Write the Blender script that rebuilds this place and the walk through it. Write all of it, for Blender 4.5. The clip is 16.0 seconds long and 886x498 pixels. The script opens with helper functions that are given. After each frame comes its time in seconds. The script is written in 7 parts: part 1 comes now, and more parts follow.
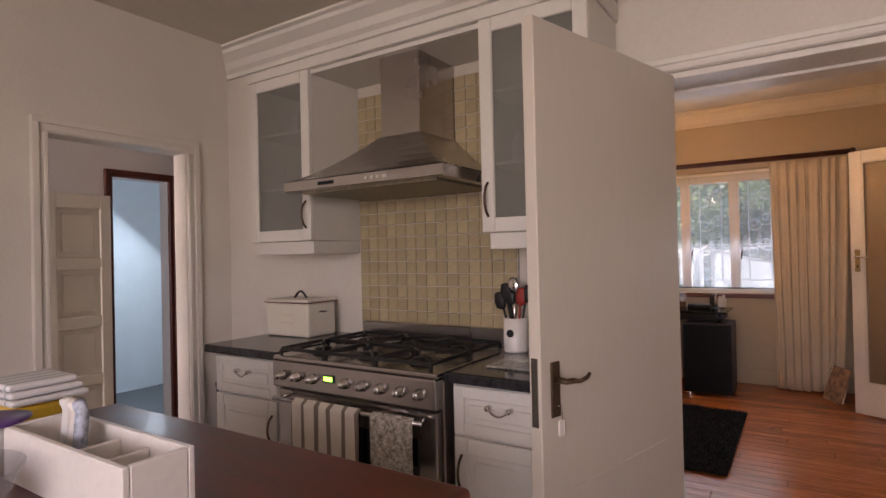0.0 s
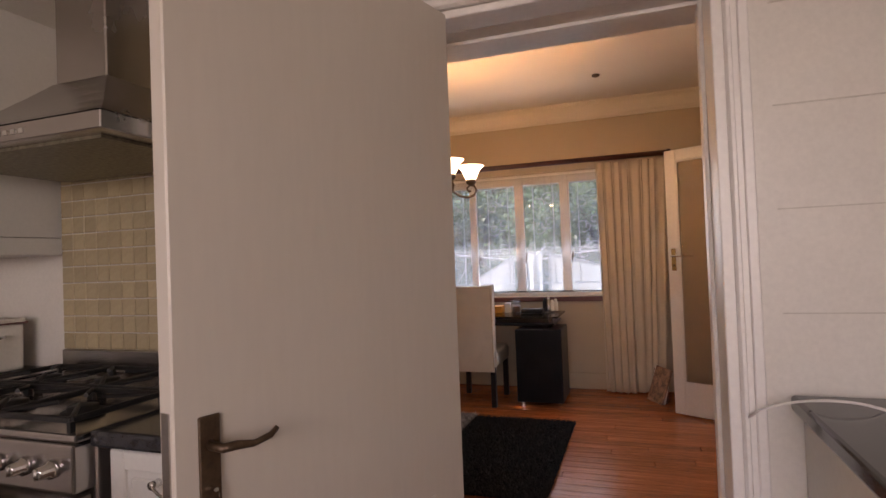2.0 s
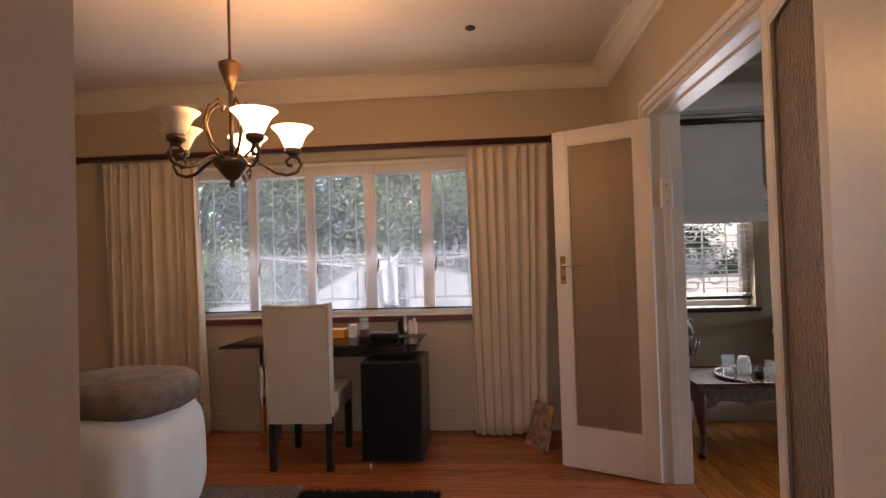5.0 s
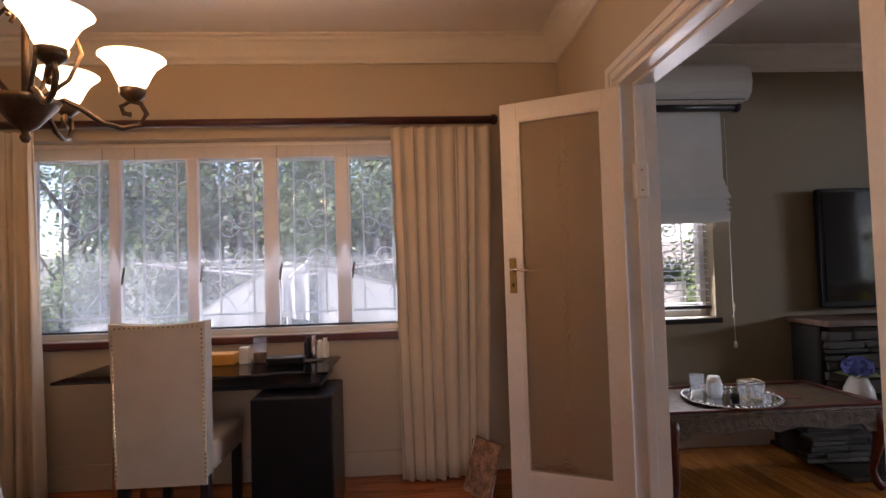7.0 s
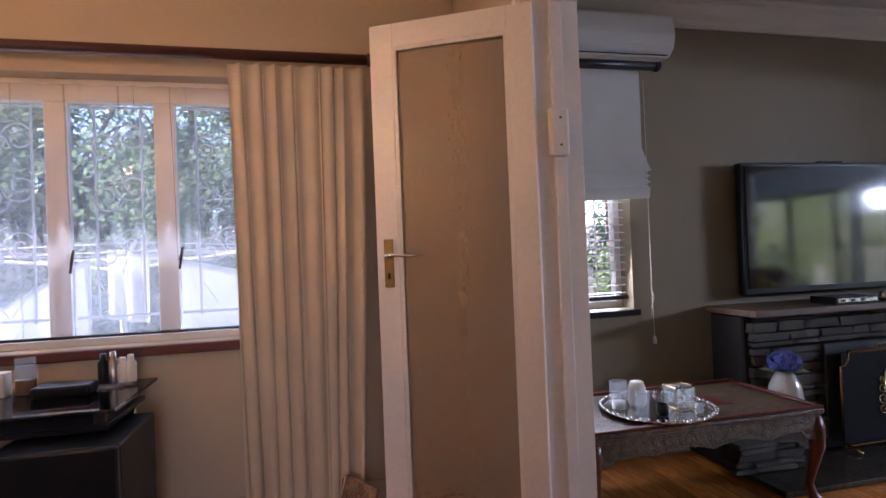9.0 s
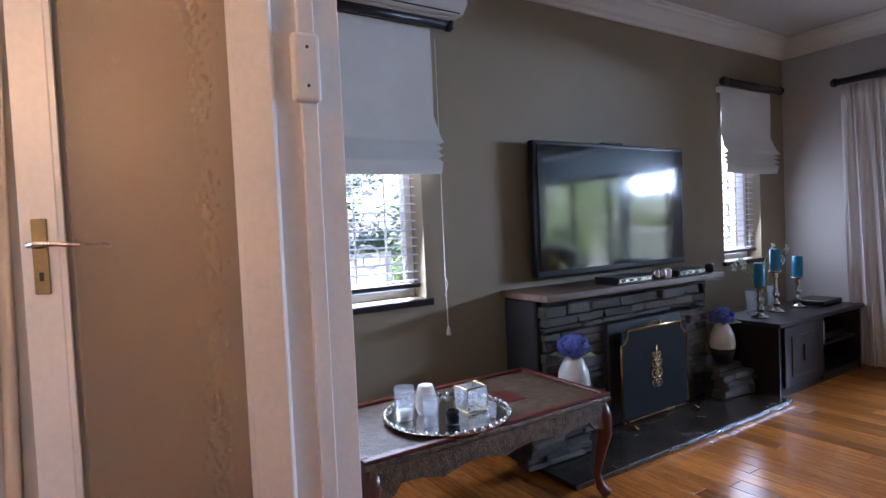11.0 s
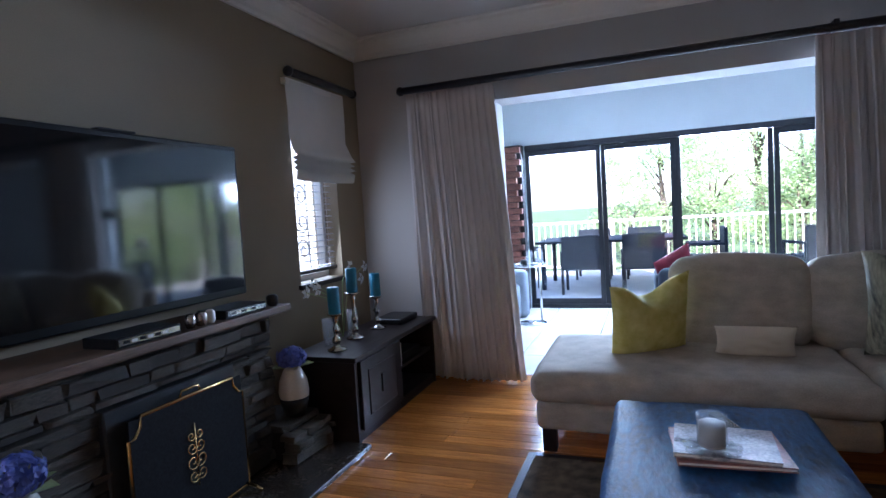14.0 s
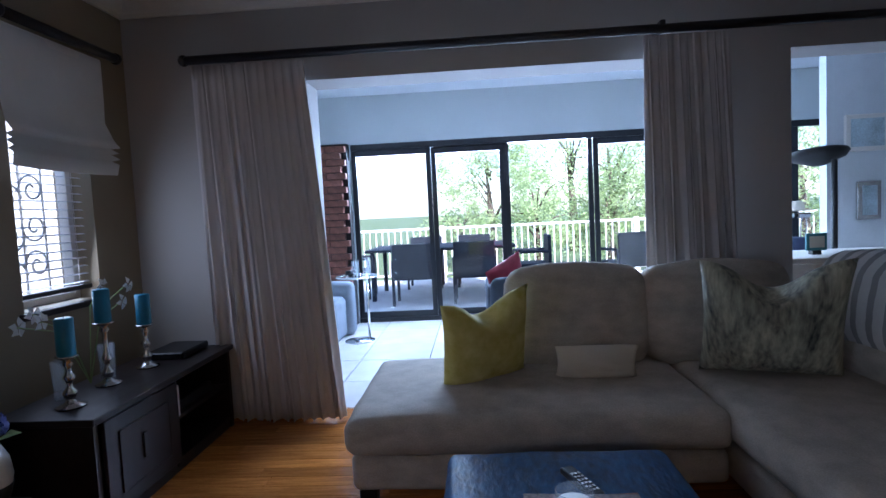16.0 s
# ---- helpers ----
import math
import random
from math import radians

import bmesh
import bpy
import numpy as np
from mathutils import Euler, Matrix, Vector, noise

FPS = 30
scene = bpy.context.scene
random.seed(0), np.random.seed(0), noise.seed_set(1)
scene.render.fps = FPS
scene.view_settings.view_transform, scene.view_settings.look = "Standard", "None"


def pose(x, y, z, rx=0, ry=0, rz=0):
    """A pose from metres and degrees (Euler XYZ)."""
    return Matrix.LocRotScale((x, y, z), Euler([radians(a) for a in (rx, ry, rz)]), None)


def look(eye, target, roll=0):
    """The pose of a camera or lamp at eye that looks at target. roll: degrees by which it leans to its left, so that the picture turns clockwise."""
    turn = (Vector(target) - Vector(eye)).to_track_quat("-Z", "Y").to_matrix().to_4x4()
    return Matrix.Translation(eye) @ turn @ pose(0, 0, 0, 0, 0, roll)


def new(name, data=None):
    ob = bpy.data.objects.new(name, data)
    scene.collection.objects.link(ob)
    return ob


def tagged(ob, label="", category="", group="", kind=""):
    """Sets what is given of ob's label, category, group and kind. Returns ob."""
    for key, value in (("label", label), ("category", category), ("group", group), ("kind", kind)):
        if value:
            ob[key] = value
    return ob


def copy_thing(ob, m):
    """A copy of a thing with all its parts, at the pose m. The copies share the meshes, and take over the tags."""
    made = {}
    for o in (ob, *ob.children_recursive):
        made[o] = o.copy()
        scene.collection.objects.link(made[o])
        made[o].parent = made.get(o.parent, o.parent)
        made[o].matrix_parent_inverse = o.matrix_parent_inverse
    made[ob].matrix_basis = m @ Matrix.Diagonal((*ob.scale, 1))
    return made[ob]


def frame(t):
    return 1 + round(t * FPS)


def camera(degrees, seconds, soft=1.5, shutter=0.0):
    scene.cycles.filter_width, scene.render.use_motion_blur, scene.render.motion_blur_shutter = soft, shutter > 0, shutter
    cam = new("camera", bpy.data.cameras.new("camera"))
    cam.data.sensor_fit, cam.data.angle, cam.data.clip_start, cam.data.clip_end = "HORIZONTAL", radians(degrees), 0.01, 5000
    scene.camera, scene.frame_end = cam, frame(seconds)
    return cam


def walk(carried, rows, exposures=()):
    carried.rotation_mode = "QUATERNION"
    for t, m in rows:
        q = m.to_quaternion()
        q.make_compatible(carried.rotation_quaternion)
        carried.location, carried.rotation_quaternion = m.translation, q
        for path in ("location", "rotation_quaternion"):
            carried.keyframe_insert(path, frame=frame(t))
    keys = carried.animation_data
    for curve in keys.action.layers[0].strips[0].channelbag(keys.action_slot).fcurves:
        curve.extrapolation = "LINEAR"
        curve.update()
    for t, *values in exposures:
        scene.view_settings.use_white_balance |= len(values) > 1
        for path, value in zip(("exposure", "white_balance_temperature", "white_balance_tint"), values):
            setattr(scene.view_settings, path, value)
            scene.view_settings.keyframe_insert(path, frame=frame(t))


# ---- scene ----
cam = camera(77.3, 16.0)
PATH = [
    (0, (0.758, 0.503, 1.323), (-0.327, 2.184, 1.339), -1.3),
    (0.5, (0.746, 0.627, 1.314), (-0.201, 2.388, 1.328), -1.5),
    (1, (0.754, 0.774, 1.295), (-0.073, 2.594, 1.317), -1.8),
    (1.5, (0.778, 0.99, 1.29), (0.041, 2.849, 1.314), -1.8),
    (2, (0.871, 1.219, 1.26), (0.206, 3.105, 1.3), -2.2),
    (2.5, (0.699, 1.438, 1.327), (0.202, 3.375, 1.34), -2.1),
    (3, (0.692, 1.621, 1.348), (0.302, 3.583, 1.353), -2.2),
    (3.5, (0.68, 1.858, 1.313), (0.37, 3.834, 1.338), -2.1),
    (4, (0.711, 2.052, 1.299), (0.433, 4.033, 1.329), -1.9),
    (6.5, (0.609, 2.995, 1.242), (0.681, 4.993, 1.31), -1.8),
    (7, (0.62, 3.167, 1.235), (0.744, 5.162, 1.309), -1.7),
    (7.5, (0.667, 3.313, 1.196), (0.848, 5.304, 1.274), -1.4),
    (8, (0.726, 3.528, 1.219), (0.983, 5.51, 1.275), -1.8),
    (10.5, (1.112, 4.223, 1.212), (1.999, 6.015, 1.165), -2.3),
    (11, (1.224, 4.311, 1.217), (2.291, 6.001, 1.144), -2.6),
    (11.5, (1.4, 4.44, 1.234), (2.676, 5.978, 1.156), -3.0),
    (12, (1.555, 4.461, 1.238), (3.019, 5.821, 1.147), -3.4),
    (12.5, (1.729, 4.49, 1.238), (3.328, 5.689, 1.14), -3.7),
    (13, (1.908, 4.55, 1.272), (3.618, 5.58, 1.151), -3.2),
    (13.5, (2.09, 4.568, 1.245), (3.887, 5.44, 1.133), -3.6),
    (14, (2.289, 4.612, 1.269), (4.158, 5.312, 1.145), -3.5),
    (14.5, (2.414, 4.641, 1.259), (4.342, 5.158, 1.136), -3.4),
    (15, (2.587, 4.62, 1.267), (4.55, 4.98, 1.139), -3.5),
    (15.5, (2.756, 4.613, 1.263), (4.739, 4.84, 1.136), -3.2),
    (16, (2.926, 4.646, 1.238), (4.918, 4.771, 1.109), -2.8),
]
walk(cam, [(t, look(eye, target, roll)) for t, eye, target, roll in PATH],
     [(0, 2.2, 7000, 24), (0.6, 2.38, 7000, 24), (1.5, 2.2, 7050, 24), (4, 2.0, 7150, 24), (7, 1.95, 6850, 26), (8, 2.1, 6400, 28), (10.5, 2.7, 5600, 24), (11.3, 2.95, 5350, 20), (12, 2.9, 5250, 18), (13, 2.68, 5300, 18), (14, 2.38, 5250, 18), (16, 1.8, 5150, 18)])

# ---- world, daylight, lamps ----
world = bpy.data.worlds.new("world")
scene.world = world
world.use_nodes = True
wn = world.node_tree
sky = wn.nodes.new("ShaderNodeTexSky")
sky.sky_type = "NISHITA"
sky.sun_disc = False
sky.sun_elevation, sky.sun_rotation = radians(47), radians(-90)
wn.links.new(sky.outputs[0], wn.nodes["Background"].inputs[0])
wn.nodes["Background"].inputs[1].default_value = 0.15

sun = new("sun", bpy.data.lights.new("sun", "SUN"))
sun.data.energy, sun.data.angle, sun.data.color = 5.0, radians(0.5), (1.0, 0.95, 0.87)
sun.matrix_world = look((-34, -12, 46), (9, 5, 0))


def window_lamp(name, eye, target, w, h, watts, colour):
    ob = new(name, bpy.data.lights.new(name, "AREA"))
    ob.data.shape, ob.data.size, ob.data.size_y = "RECTANGLE", w, h
    ob.data.energy, ob.data.color = watts, colour
    ob.matrix_world = look(eye, target)
    return ob


DAY = (0.86, 0.93, 1.0)
window_lamp("skylight_patio", (9.45, 4.3, 1.86), (6.2, 4.3, 0.3), 3.5, 0.34, 98, (0.70, 0.85, 1.0))
window_lamp("skylight_dining", (-0.46, 6.66, 1.45), (-0.46, 4, 0.9), 2.0, 1.1, 2.8, DAY)
window_lamp("skylight_living", (2.38, 6.815, 1.2), (2.38, 4, 0.6), 0.5, 0.7, 3, DAY)
window_lamp("skylight_corner", (5.67, 6.815, 1.2), (5.67, 4, 0.6), 0.45, 0.7, 1.2, DAY)
# Added lamp for an assumed kitchen window, behind the start and out of view.
window_lamp("added_light_kitchen", (0.9, -1.9, 1.65), (0.2, 2.6, 1.2), 2.2, 1.1, 15.5, (1.0, 0.87, 0.86))
# Added to brighten the passage; the window at its far end is made up.
window_lamp("added_light_passage", (-2.8, -1.9, 1.6), (-2.8, 2, 1.2), 0.5, 0.9, 15, (1.0, 0.92, 0.92))
# Added inside the back room to brighten it; no window is built there.
window_lamp("added_light_hall", (-4.35, 3.7, 2.0), (-3.6, 2.7, 0.9), 0.7, 1.0, 6, (0.66, 0.85, 1.0))


# ---- mesh helpers ----
def box(bm, x0, x1, y0, y1, z0, z1, bev=0.0, seg=1):
    vs = bmesh.ops.create_cube(bm, size=1.0)["verts"]
    for v in vs:
        v.co = Vector((x0 + (v.co.x + 0.5) * (x1 - x0), y0 + (v.co.y + 0.5) * (y1 - y0), z0 + (v.co.z + 0.5) * (z1 - z0)))
    if bev:
        es = list({e for v in vs for e in v.link_edges})
        bmesh.ops.bevel(bm, geom=es, offset=bev, segments=seg, affect="EDGES", profile=0.5)
    return bm


def bx(x0, x1, y0, y1, z0, z1, bev=0.0, seg=1):
    return box(bmesh.new(), x0, x1, y0, y1, z0, z1, bev, seg)


def lathe(bm, profile, x, y, seg=24, m=None):
    rings = []
    for r, z in profile:
        ring = []
        for i in range(seg):
            a = 2 * math.pi * i / seg
            p = Vector((x + r * math.cos(a), y + r * math.sin(a), z))
            ring.append(bm.verts.new(m @ p if m else p))
        rings.append(ring)
    for a, b in zip(rings, rings[1:]):
        for i in range(seg):
            j = (i + 1) % seg
            bm.faces.new((a[i], a[j], b[j], b[i]))
    bm.faces.new(list(reversed(rings[0])))
    bm.faces.new(rings[-1])
    return bm


def cyl(bm, x, y, z0, z1, r, r2=None, seg=16, m=None):
    return lathe(bm, [(r, z0), (r if r2 is None else r2, z1)], x, y, seg, m)


def tube(bm, pts, r, seg=6):
    pts = [Vector(p) for p in pts]
    rings = []
    for i, p in enumerate(pts):
        d = (pts[min(i + 1, len(pts) - 1)] - pts[max(i - 1, 0)]).normalized()
        u = d.cross(Vector((0.31, 0.52, 0.79))).normalized()
        w = d.cross(u)
        rr = r[i] if isinstance(r, (list, tuple)) else r
        rings.append([bm.verts.new(p + rr * (math.cos(2 * math.pi * k / seg) * u + math.sin(2 * math.pi * k / seg) * w)) for k in range(seg)])
    for a, b in zip(rings, rings[1:]):
        for k in range(seg):
            j = (k + 1) % seg
            bm.faces.new((a[k], a[j], b[j], b[k]))
    bm.faces.new(list(reversed(rings[0])))
    bm.faces.new(rings[-1])
    return bm


def spiral(cx, cz, r, turns, start, y, hand=1, n=26):
    out = []
    for i in range(n):
        f = i / (n - 1)
        a = start + hand * turns * 2 * math.pi * f
        rr = r * (1 - 0.8 * f)
        out.append((cx + rr * math.cos(a), y, cz + rr * math.sin(a)))
    return out


def part(name, bm, material, parent=None, label="", smooth=False):
    bmesh.ops.recalc_face_normals(bm, faces=bm.faces[:])
    me = bpy.data.meshes.new(name)
    bm.to_mesh(me)
    bm.free()
    if smooth:
        for p in me.polygons:
            p.use_smooth = True
    me.materials.append(material)
    ob = new(name, me)
    if parent:
        ob.parent = parent
    if label:
        tagged(ob, label)
    return ob


def thing(name, label, category, at=(0, 0, 0), group="", kind=""):
    ob = new(name)
    ob.empty_display_size = 0.1
    ob.location = at
    return tagged(ob, label, category, group, kind)


def piece(name, me, parent, at, rot=(0, 0, 0), scale=(1, 1, 1)):
    ob = new(name, me)
    ob.parent = parent
    ob.location, ob.rotation_euler, ob.scale = at, rot, scale
    return ob


def mesh_of(name, bm, material):
    me = bpy.data.meshes.new(name)
    bmesh.ops.recalc_face_normals(bm, faces=bm.faces[:])
    bm.to_mesh(me)
    bm.free()
    me.materials.append(material)
    return me


def structure(name, bm, material, label, category):
    return tagged(part(name, bm, material), label, category, kind="structure")


# ---- materials ----
def shade(name, colour, rough=0.6, metal=0.0, vary=0.08, scale=6.0, fine=90.0, bump=0.08, stretch=(1, 1, 1), rand=0.0, spec=0.5, dist=0.004, coat=0.0, second=None):
    m = bpy.data.materials.new(name)
    m.use_nodes = True
    nt = m.node_tree
    n, l = nt.nodes, nt.links
    p = n["Principled BSDF"]
    p.inputs["Roughness"].default_value = rough
    p.inputs["Metallic"].default_value = metal
    p.inputs["Specular IOR Level"].default_value = spec
    p.inputs["Coat Weight"].default_value = coat
    tc = n.new("ShaderNodeTexCoord")
    mp = n.new("ShaderNodeMapping")
    mp.inputs["Scale"].default_value = stretch
    l.new(tc.outputs["Object"], mp.inputs["Vector"])
    a = n.new("ShaderNodeTexNoise")
    a.inputs["Scale"].default_value, a.inputs["Detail"].default_value = scale, 5
    b = n.new("ShaderNodeTexNoise")
    b.inputs["Scale"].default_value, b.inputs["Detail"].default_value = fine, 3
    l.new(mp.outputs[0], a.inputs["Vector"])
    l.new(mp.outputs[0], b.inputs["Vector"])
    mixn = n.new("ShaderNodeMath")
    mixn.operation = "MULTIPLY_ADD"
    mixn.inputs[1].default_value = 0.4
    l.new(b.outputs[0], mixn.inputs[0])
    half = n.new("ShaderNodeMath")
    half.operation = "MULTIPLY"
    half.inputs[1].default_value = 0.6
    l.new(a.outputs[0], half.inputs[0])
    l.new(half.outputs[0], mixn.inputs[2])
    ramp = n.new("ShaderNodeValToRGB")
    c = Vector(colour)
    lo = c * (1 - 2.2 * vary)
    hi = second if second else [min(1, x * (1 + 1.8 * vary)) for x in c]
    ramp.color_ramp.elements[0].position, ramp.color_ramp.elements[1].position = 0.3, 0.7
    ramp.color_ramp.elements[0].color = (*[max(0, x) for x in lo], 1)
    ramp.color_ramp.elements[1].color = (*hi, 1)
    l.new(mixn.outputs[0], ramp.inputs[0])
    last = ramp.outputs[0]
    if rand:
        oi = n.new("ShaderNodeObjectInfo")
        mr = n.new("ShaderNodeMapRange")
        mr.inputs["To Min"].default_value, mr.inputs["To Max"].default_value = 1 - rand, 1 + rand
        l.new(oi.outputs["Random"], mr.inputs["Value"])
        hsv = n.new("ShaderNodeHueSaturation")
        l.new(mr.outputs[0], hsv.inputs["Value"])
        l.new(last, hsv.inputs["Color"])
        last = hsv.outputs[0]
    l.new(last, p.inputs["Base Color"])
    rr = n.new("ShaderNodeMapRange")
    rr.inputs["To Min"].default_value, rr.inputs["To Max"].default_value = max(0.02, rough - 0.07), min(1, rough + 0.07)
    l.new(a.outputs[0], rr.inputs["Value"])
    l.new(rr.outputs[0], p.inputs["Roughness"])
    if bump:
        bp = n.new("ShaderNodeBump")
        bp.inputs["Strength"].default_value, bp.inputs["Distance"].default_value = min(1, bump * 3), dist
        l.new(mixn.outputs[0], bp.inputs["Height"])
        l.new(bp.outputs[0], p.inputs["Normal"])
    return m


def glow(name, colour, strength):
    m = bpy.data.materials.new(name)
    m.use_nodes = True
    p = m.node_tree.nodes["Principled BSDF"]
    p.inputs["Base Color"].default_value = (*colour, 1)
    p.inputs["Emission Color"].default_value = (*colour, 1)
    p.inputs["Emission Strength"].default_value = strength
    return m


def pane_glass(name, haze=0.0, tint=(1, 1, 1), gloss=1.0, hazecolour=(0.8, 0.85, 0.9)):
    m = bpy.data.materials.new(name)
    m.use_nodes = True
    nt = m.node_tree
    n, l = nt.nodes, nt.links
    n.remove(n["Principled BSDF"])
    out = n["Material Output"]
    tr = n.new("ShaderNodeBsdfTransparent")
    tr.inputs[0].default_value = (*tint, 1)
    gl = n.new("ShaderNodeBsdfGlossy")
    gl.inputs["Roughness"].default_value = 0.03
    fr = n.new("ShaderNodeLayerWeight")
    pw = n.new("ShaderNodeMath")
    pw.operation = "POWER"
    pw.inputs[1].default_value = 4.0
    l.new(fr.outputs["Facing"], pw.inputs[0])
    ml = n.new("ShaderNodeMath")
    ml.operation = "MULTIPLY_ADD"
    ml.inputs[1].default_value, ml.inputs[2].default_value = 0.8 * min(gloss, 1), 0.04 * gloss
    l.new(pw.outputs[0], ml.inputs[0])
    mx = n.new("ShaderNodeMixShader")
    l.new(ml.outputs[0], mx.inputs[0])
    l.new(gl.outputs[0], mx.inputs[2])
    if haze:
        df = n.new("ShaderNodeBsdfTranslucent")
        df.inputs[0].default_value = (*hazecolour, 1)
        mh = n.new("ShaderNodeMixShader")
        mh.inputs[0].default_value = haze
        l.new(tr.outputs[0], mh.inputs[1])
        l.new(df.outputs[0], mh.inputs[2])
        l.new(mh.outputs[0], mx.inputs[1])
    else:
        l.new(tr.outputs[0], mx.inputs[1])
    l.new(mx.outputs[0], out.inputs[0])
    return m


def net_cloth(name, cover, colour):
    """A sheer weave: part open, part cloth that glows with the light behind it."""
    m = bpy.data.materials.new(name)
    m.use_nodes = True
    n, l = m.node_tree.nodes, m.node_tree.links
    n.remove(n["Principled BSDF"])
    tc = n.new("ShaderNodeTexCoord")
    no = n.new("ShaderNodeTexNoise")
    no.inputs["Scale"].default_value = 5.0
    l.new(tc.outputs["Object"], no.inputs["Vector"])
    mr = n.new("ShaderNodeMapRange")
    mr.inputs["To Min"].default_value, mr.inputs["To Max"].default_value = cover * 0.7, cover * 1.3
    l.new(no.outputs[0], mr.inputs["Value"])
    tr = n.new("ShaderNodeBsdfTransparent")
    tl = n.new("ShaderNodeBsdfTranslucent")
    df = n.new("ShaderNodeBsdfDiffuse")
    tl.inputs[0].default_value = df.inputs[0].default_value = (*colour, 1)
    cl = n.new("ShaderNodeMixShader")
    cl.inputs[0].default_value = 0.25
    l.new(tl.outputs[0], cl.inputs[1])
    l.new(df.outputs[0], cl.inputs[2])
    mx = n.new("ShaderNodeMixShader")
    l.new(mr.outputs[0], mx.inputs[0])
    l.new(tr.outputs[0], mx.inputs[1])
    l.new(cl.outputs[0], mx.inputs[2])
    l.new(mx.outputs[0], n["Material Output"].inputs[0])
    return m


def frosted_glass(name, colour, rough, scale, strength):
    m = bpy.data.materials.new(name)
    m.use_nodes = True
    n, l = m.node_tree.nodes, m.node_tree.links
    p = n["Principled BSDF"]
    p.inputs["Base Color"].default_value = (*colour, 1)
    p.inputs["Roughness"].default_value = rough
    p.inputs["Transmission Weight"].default_value = 0.85
    p.inputs["IOR"].default_value = 1.3
    tc = n.new("ShaderNodeTexCoord")
    v = n.new("ShaderNodeTexVoronoi")
    v.feature = "SMOOTH_F1"
    v.inputs["Scale"].default_value = scale
    b = n.new("ShaderNodeBump")
    b.inputs["Strength"].default_value, b.inputs["Distance"].default_value = strength, 0.01
    l.new(tc.outputs["Object"], v.inputs["Vector"])
    l.new(v.outputs["Distance"], b.inputs["Height"])
    l.new(b.outputs[0], p.inputs["Normal"])
    return m


def leafy(name, colour, through_colour, rand=0.5):
    m = shade(name, colour, 0.5, vary=0.3, scale=3, fine=30, bump=0)
    n, l = m.node_tree.nodes, m.node_tree.links
    p = n["Principled BSDF"]
    geo = n.new("ShaderNodeNewGeometry")
    mr = n.new("ShaderNodeMapRange")
    mr.inputs["To Min"].default_value, mr.inputs["To Max"].default_value = 1 - rand, 1 + rand
    l.new(geo.outputs["Random Per Island"], mr.inputs["Value"])
    hsv = n.new("ShaderNodeHueSaturation")
    l.new(mr.outputs[0], hsv.inputs["Value"])
    l.new(p.inputs["Base Color"].links[0].from_socket, hsv.inputs["Color"])
    l.new(hsv.outputs[0], p.inputs["Base Color"])
    t = n.new("ShaderNodeBsdfTranslucent")
    t.inputs[0].default_value = (*through_colour, 1)
    mx = n.new("ShaderNodeMixShader")
    mx.inputs[0].default_value = 0.35
    l.new(p.outputs[0], mx.inputs[1])
    l.new(t.outputs[0], mx.inputs[2])
    l.new(mx.outputs[0], n["Material Output"].inputs[0])
    return m


KITCHEN_WALL = shade("cream_wall_tile", (0.66, 0.62, 0.56), 0.4, vary=0.04, scale=2, bump=0.03)
DINING_WALL = shade("beige_wall_paint", (0.50, 0.42, 0.31), 0.7, vary=0.03, scale=2.5, fine=160, bump=0.05)
LIVING_WALL = shade("grey_beige_wall_paint", (0.27, 0.215, 0.14), 0.65, vary=0.05, scale=2.0, fine=160, bump=0.06)
PALE_WALL = shade("pale_grey_wall_paint", (0.42, 0.40, 0.38), 0.7, vary=0.03, scale=2.0, fine=160, bump=0.05)
SUN_WALL = shade("pale_blue_grey_paint", (0.52, 0.56, 0.56), 0.7, vary=0.03, scale=2.0, fine=160, bump=0.05)
HALL_WALL = shade("white_hall_paint", (0.74, 0.72, 0.72), 0.7, vary=0.03, scale=2.0, bump=0.04)
CEILING = shade("ceiling_paint", (0.72, 0.68, 0.62), 0.8, vary=0.03, scale=1.5, fine=140, bump=0.04)
WHITE = shade("white_gloss_paint", (0.76, 0.73, 0.69), 0.35, vary=0.04, scale=3, fine=60, bump=0.05)
TRIM = shade("white_plaster_trim", (0.72, 0.68, 0.61), 0.6, vary=0.03, scale=3, bump=0.04)
CABINET = shade("off_white_cabinet_paint", (0.66, 0.64, 0.59), 0.38, vary=0.03, scale=4, fine=70, bump=0.04)
GRANITE = shade("black_granite", (0.025, 0.025, 0.028), 0.12, vary=0.4, scale=40, fine=300, bump=0.01)
STEEL = shade("brushed_steel", (0.46, 0.43, 0.41), 0.26, 1.0, vary=0.03, scale=2, fine=20, bump=0.0)
CHROME = shade("polished_chrome", (0.75, 0.74, 0.72), 0.1, 1.0, vary=0.03, bump=0)
IRON = shade("black_cast_iron", (0.02, 0.02, 0.02), 0.5, 0.3, vary=0.2, bump=0.08)
BRONZE = shade("antique_bronze", (0.10, 0.065, 0.04), 0.4, 0.7, vary=0.2, scale=20, bump=0.06)
MAHOGANY = shade("red_brown_mahogany", (0.105, 0.022, 0.014), 0.34, vary=0.25, scale=3, fine=30, stretch=(1, 10, 10), bump=0.03, coat=0.06)
DARKWOOD = shade("dark_espresso_wood", (0.016, 0.010, 0.010), 0.4, spec=0.3, vary=0.25, scale=3, fine=40, stretch=(1, 8, 8), bump=0.05)
POLEWOOD = shade("dark_red_pole_wood", (0.06, 0.018, 0.014), 0.35, vary=0.2, scale=5, bump=0.04)
BLACKPOLE = shade("black_pole_wood", (0.012, 0.010, 0.012), 0.4, vary=0.2, bump=0.03)
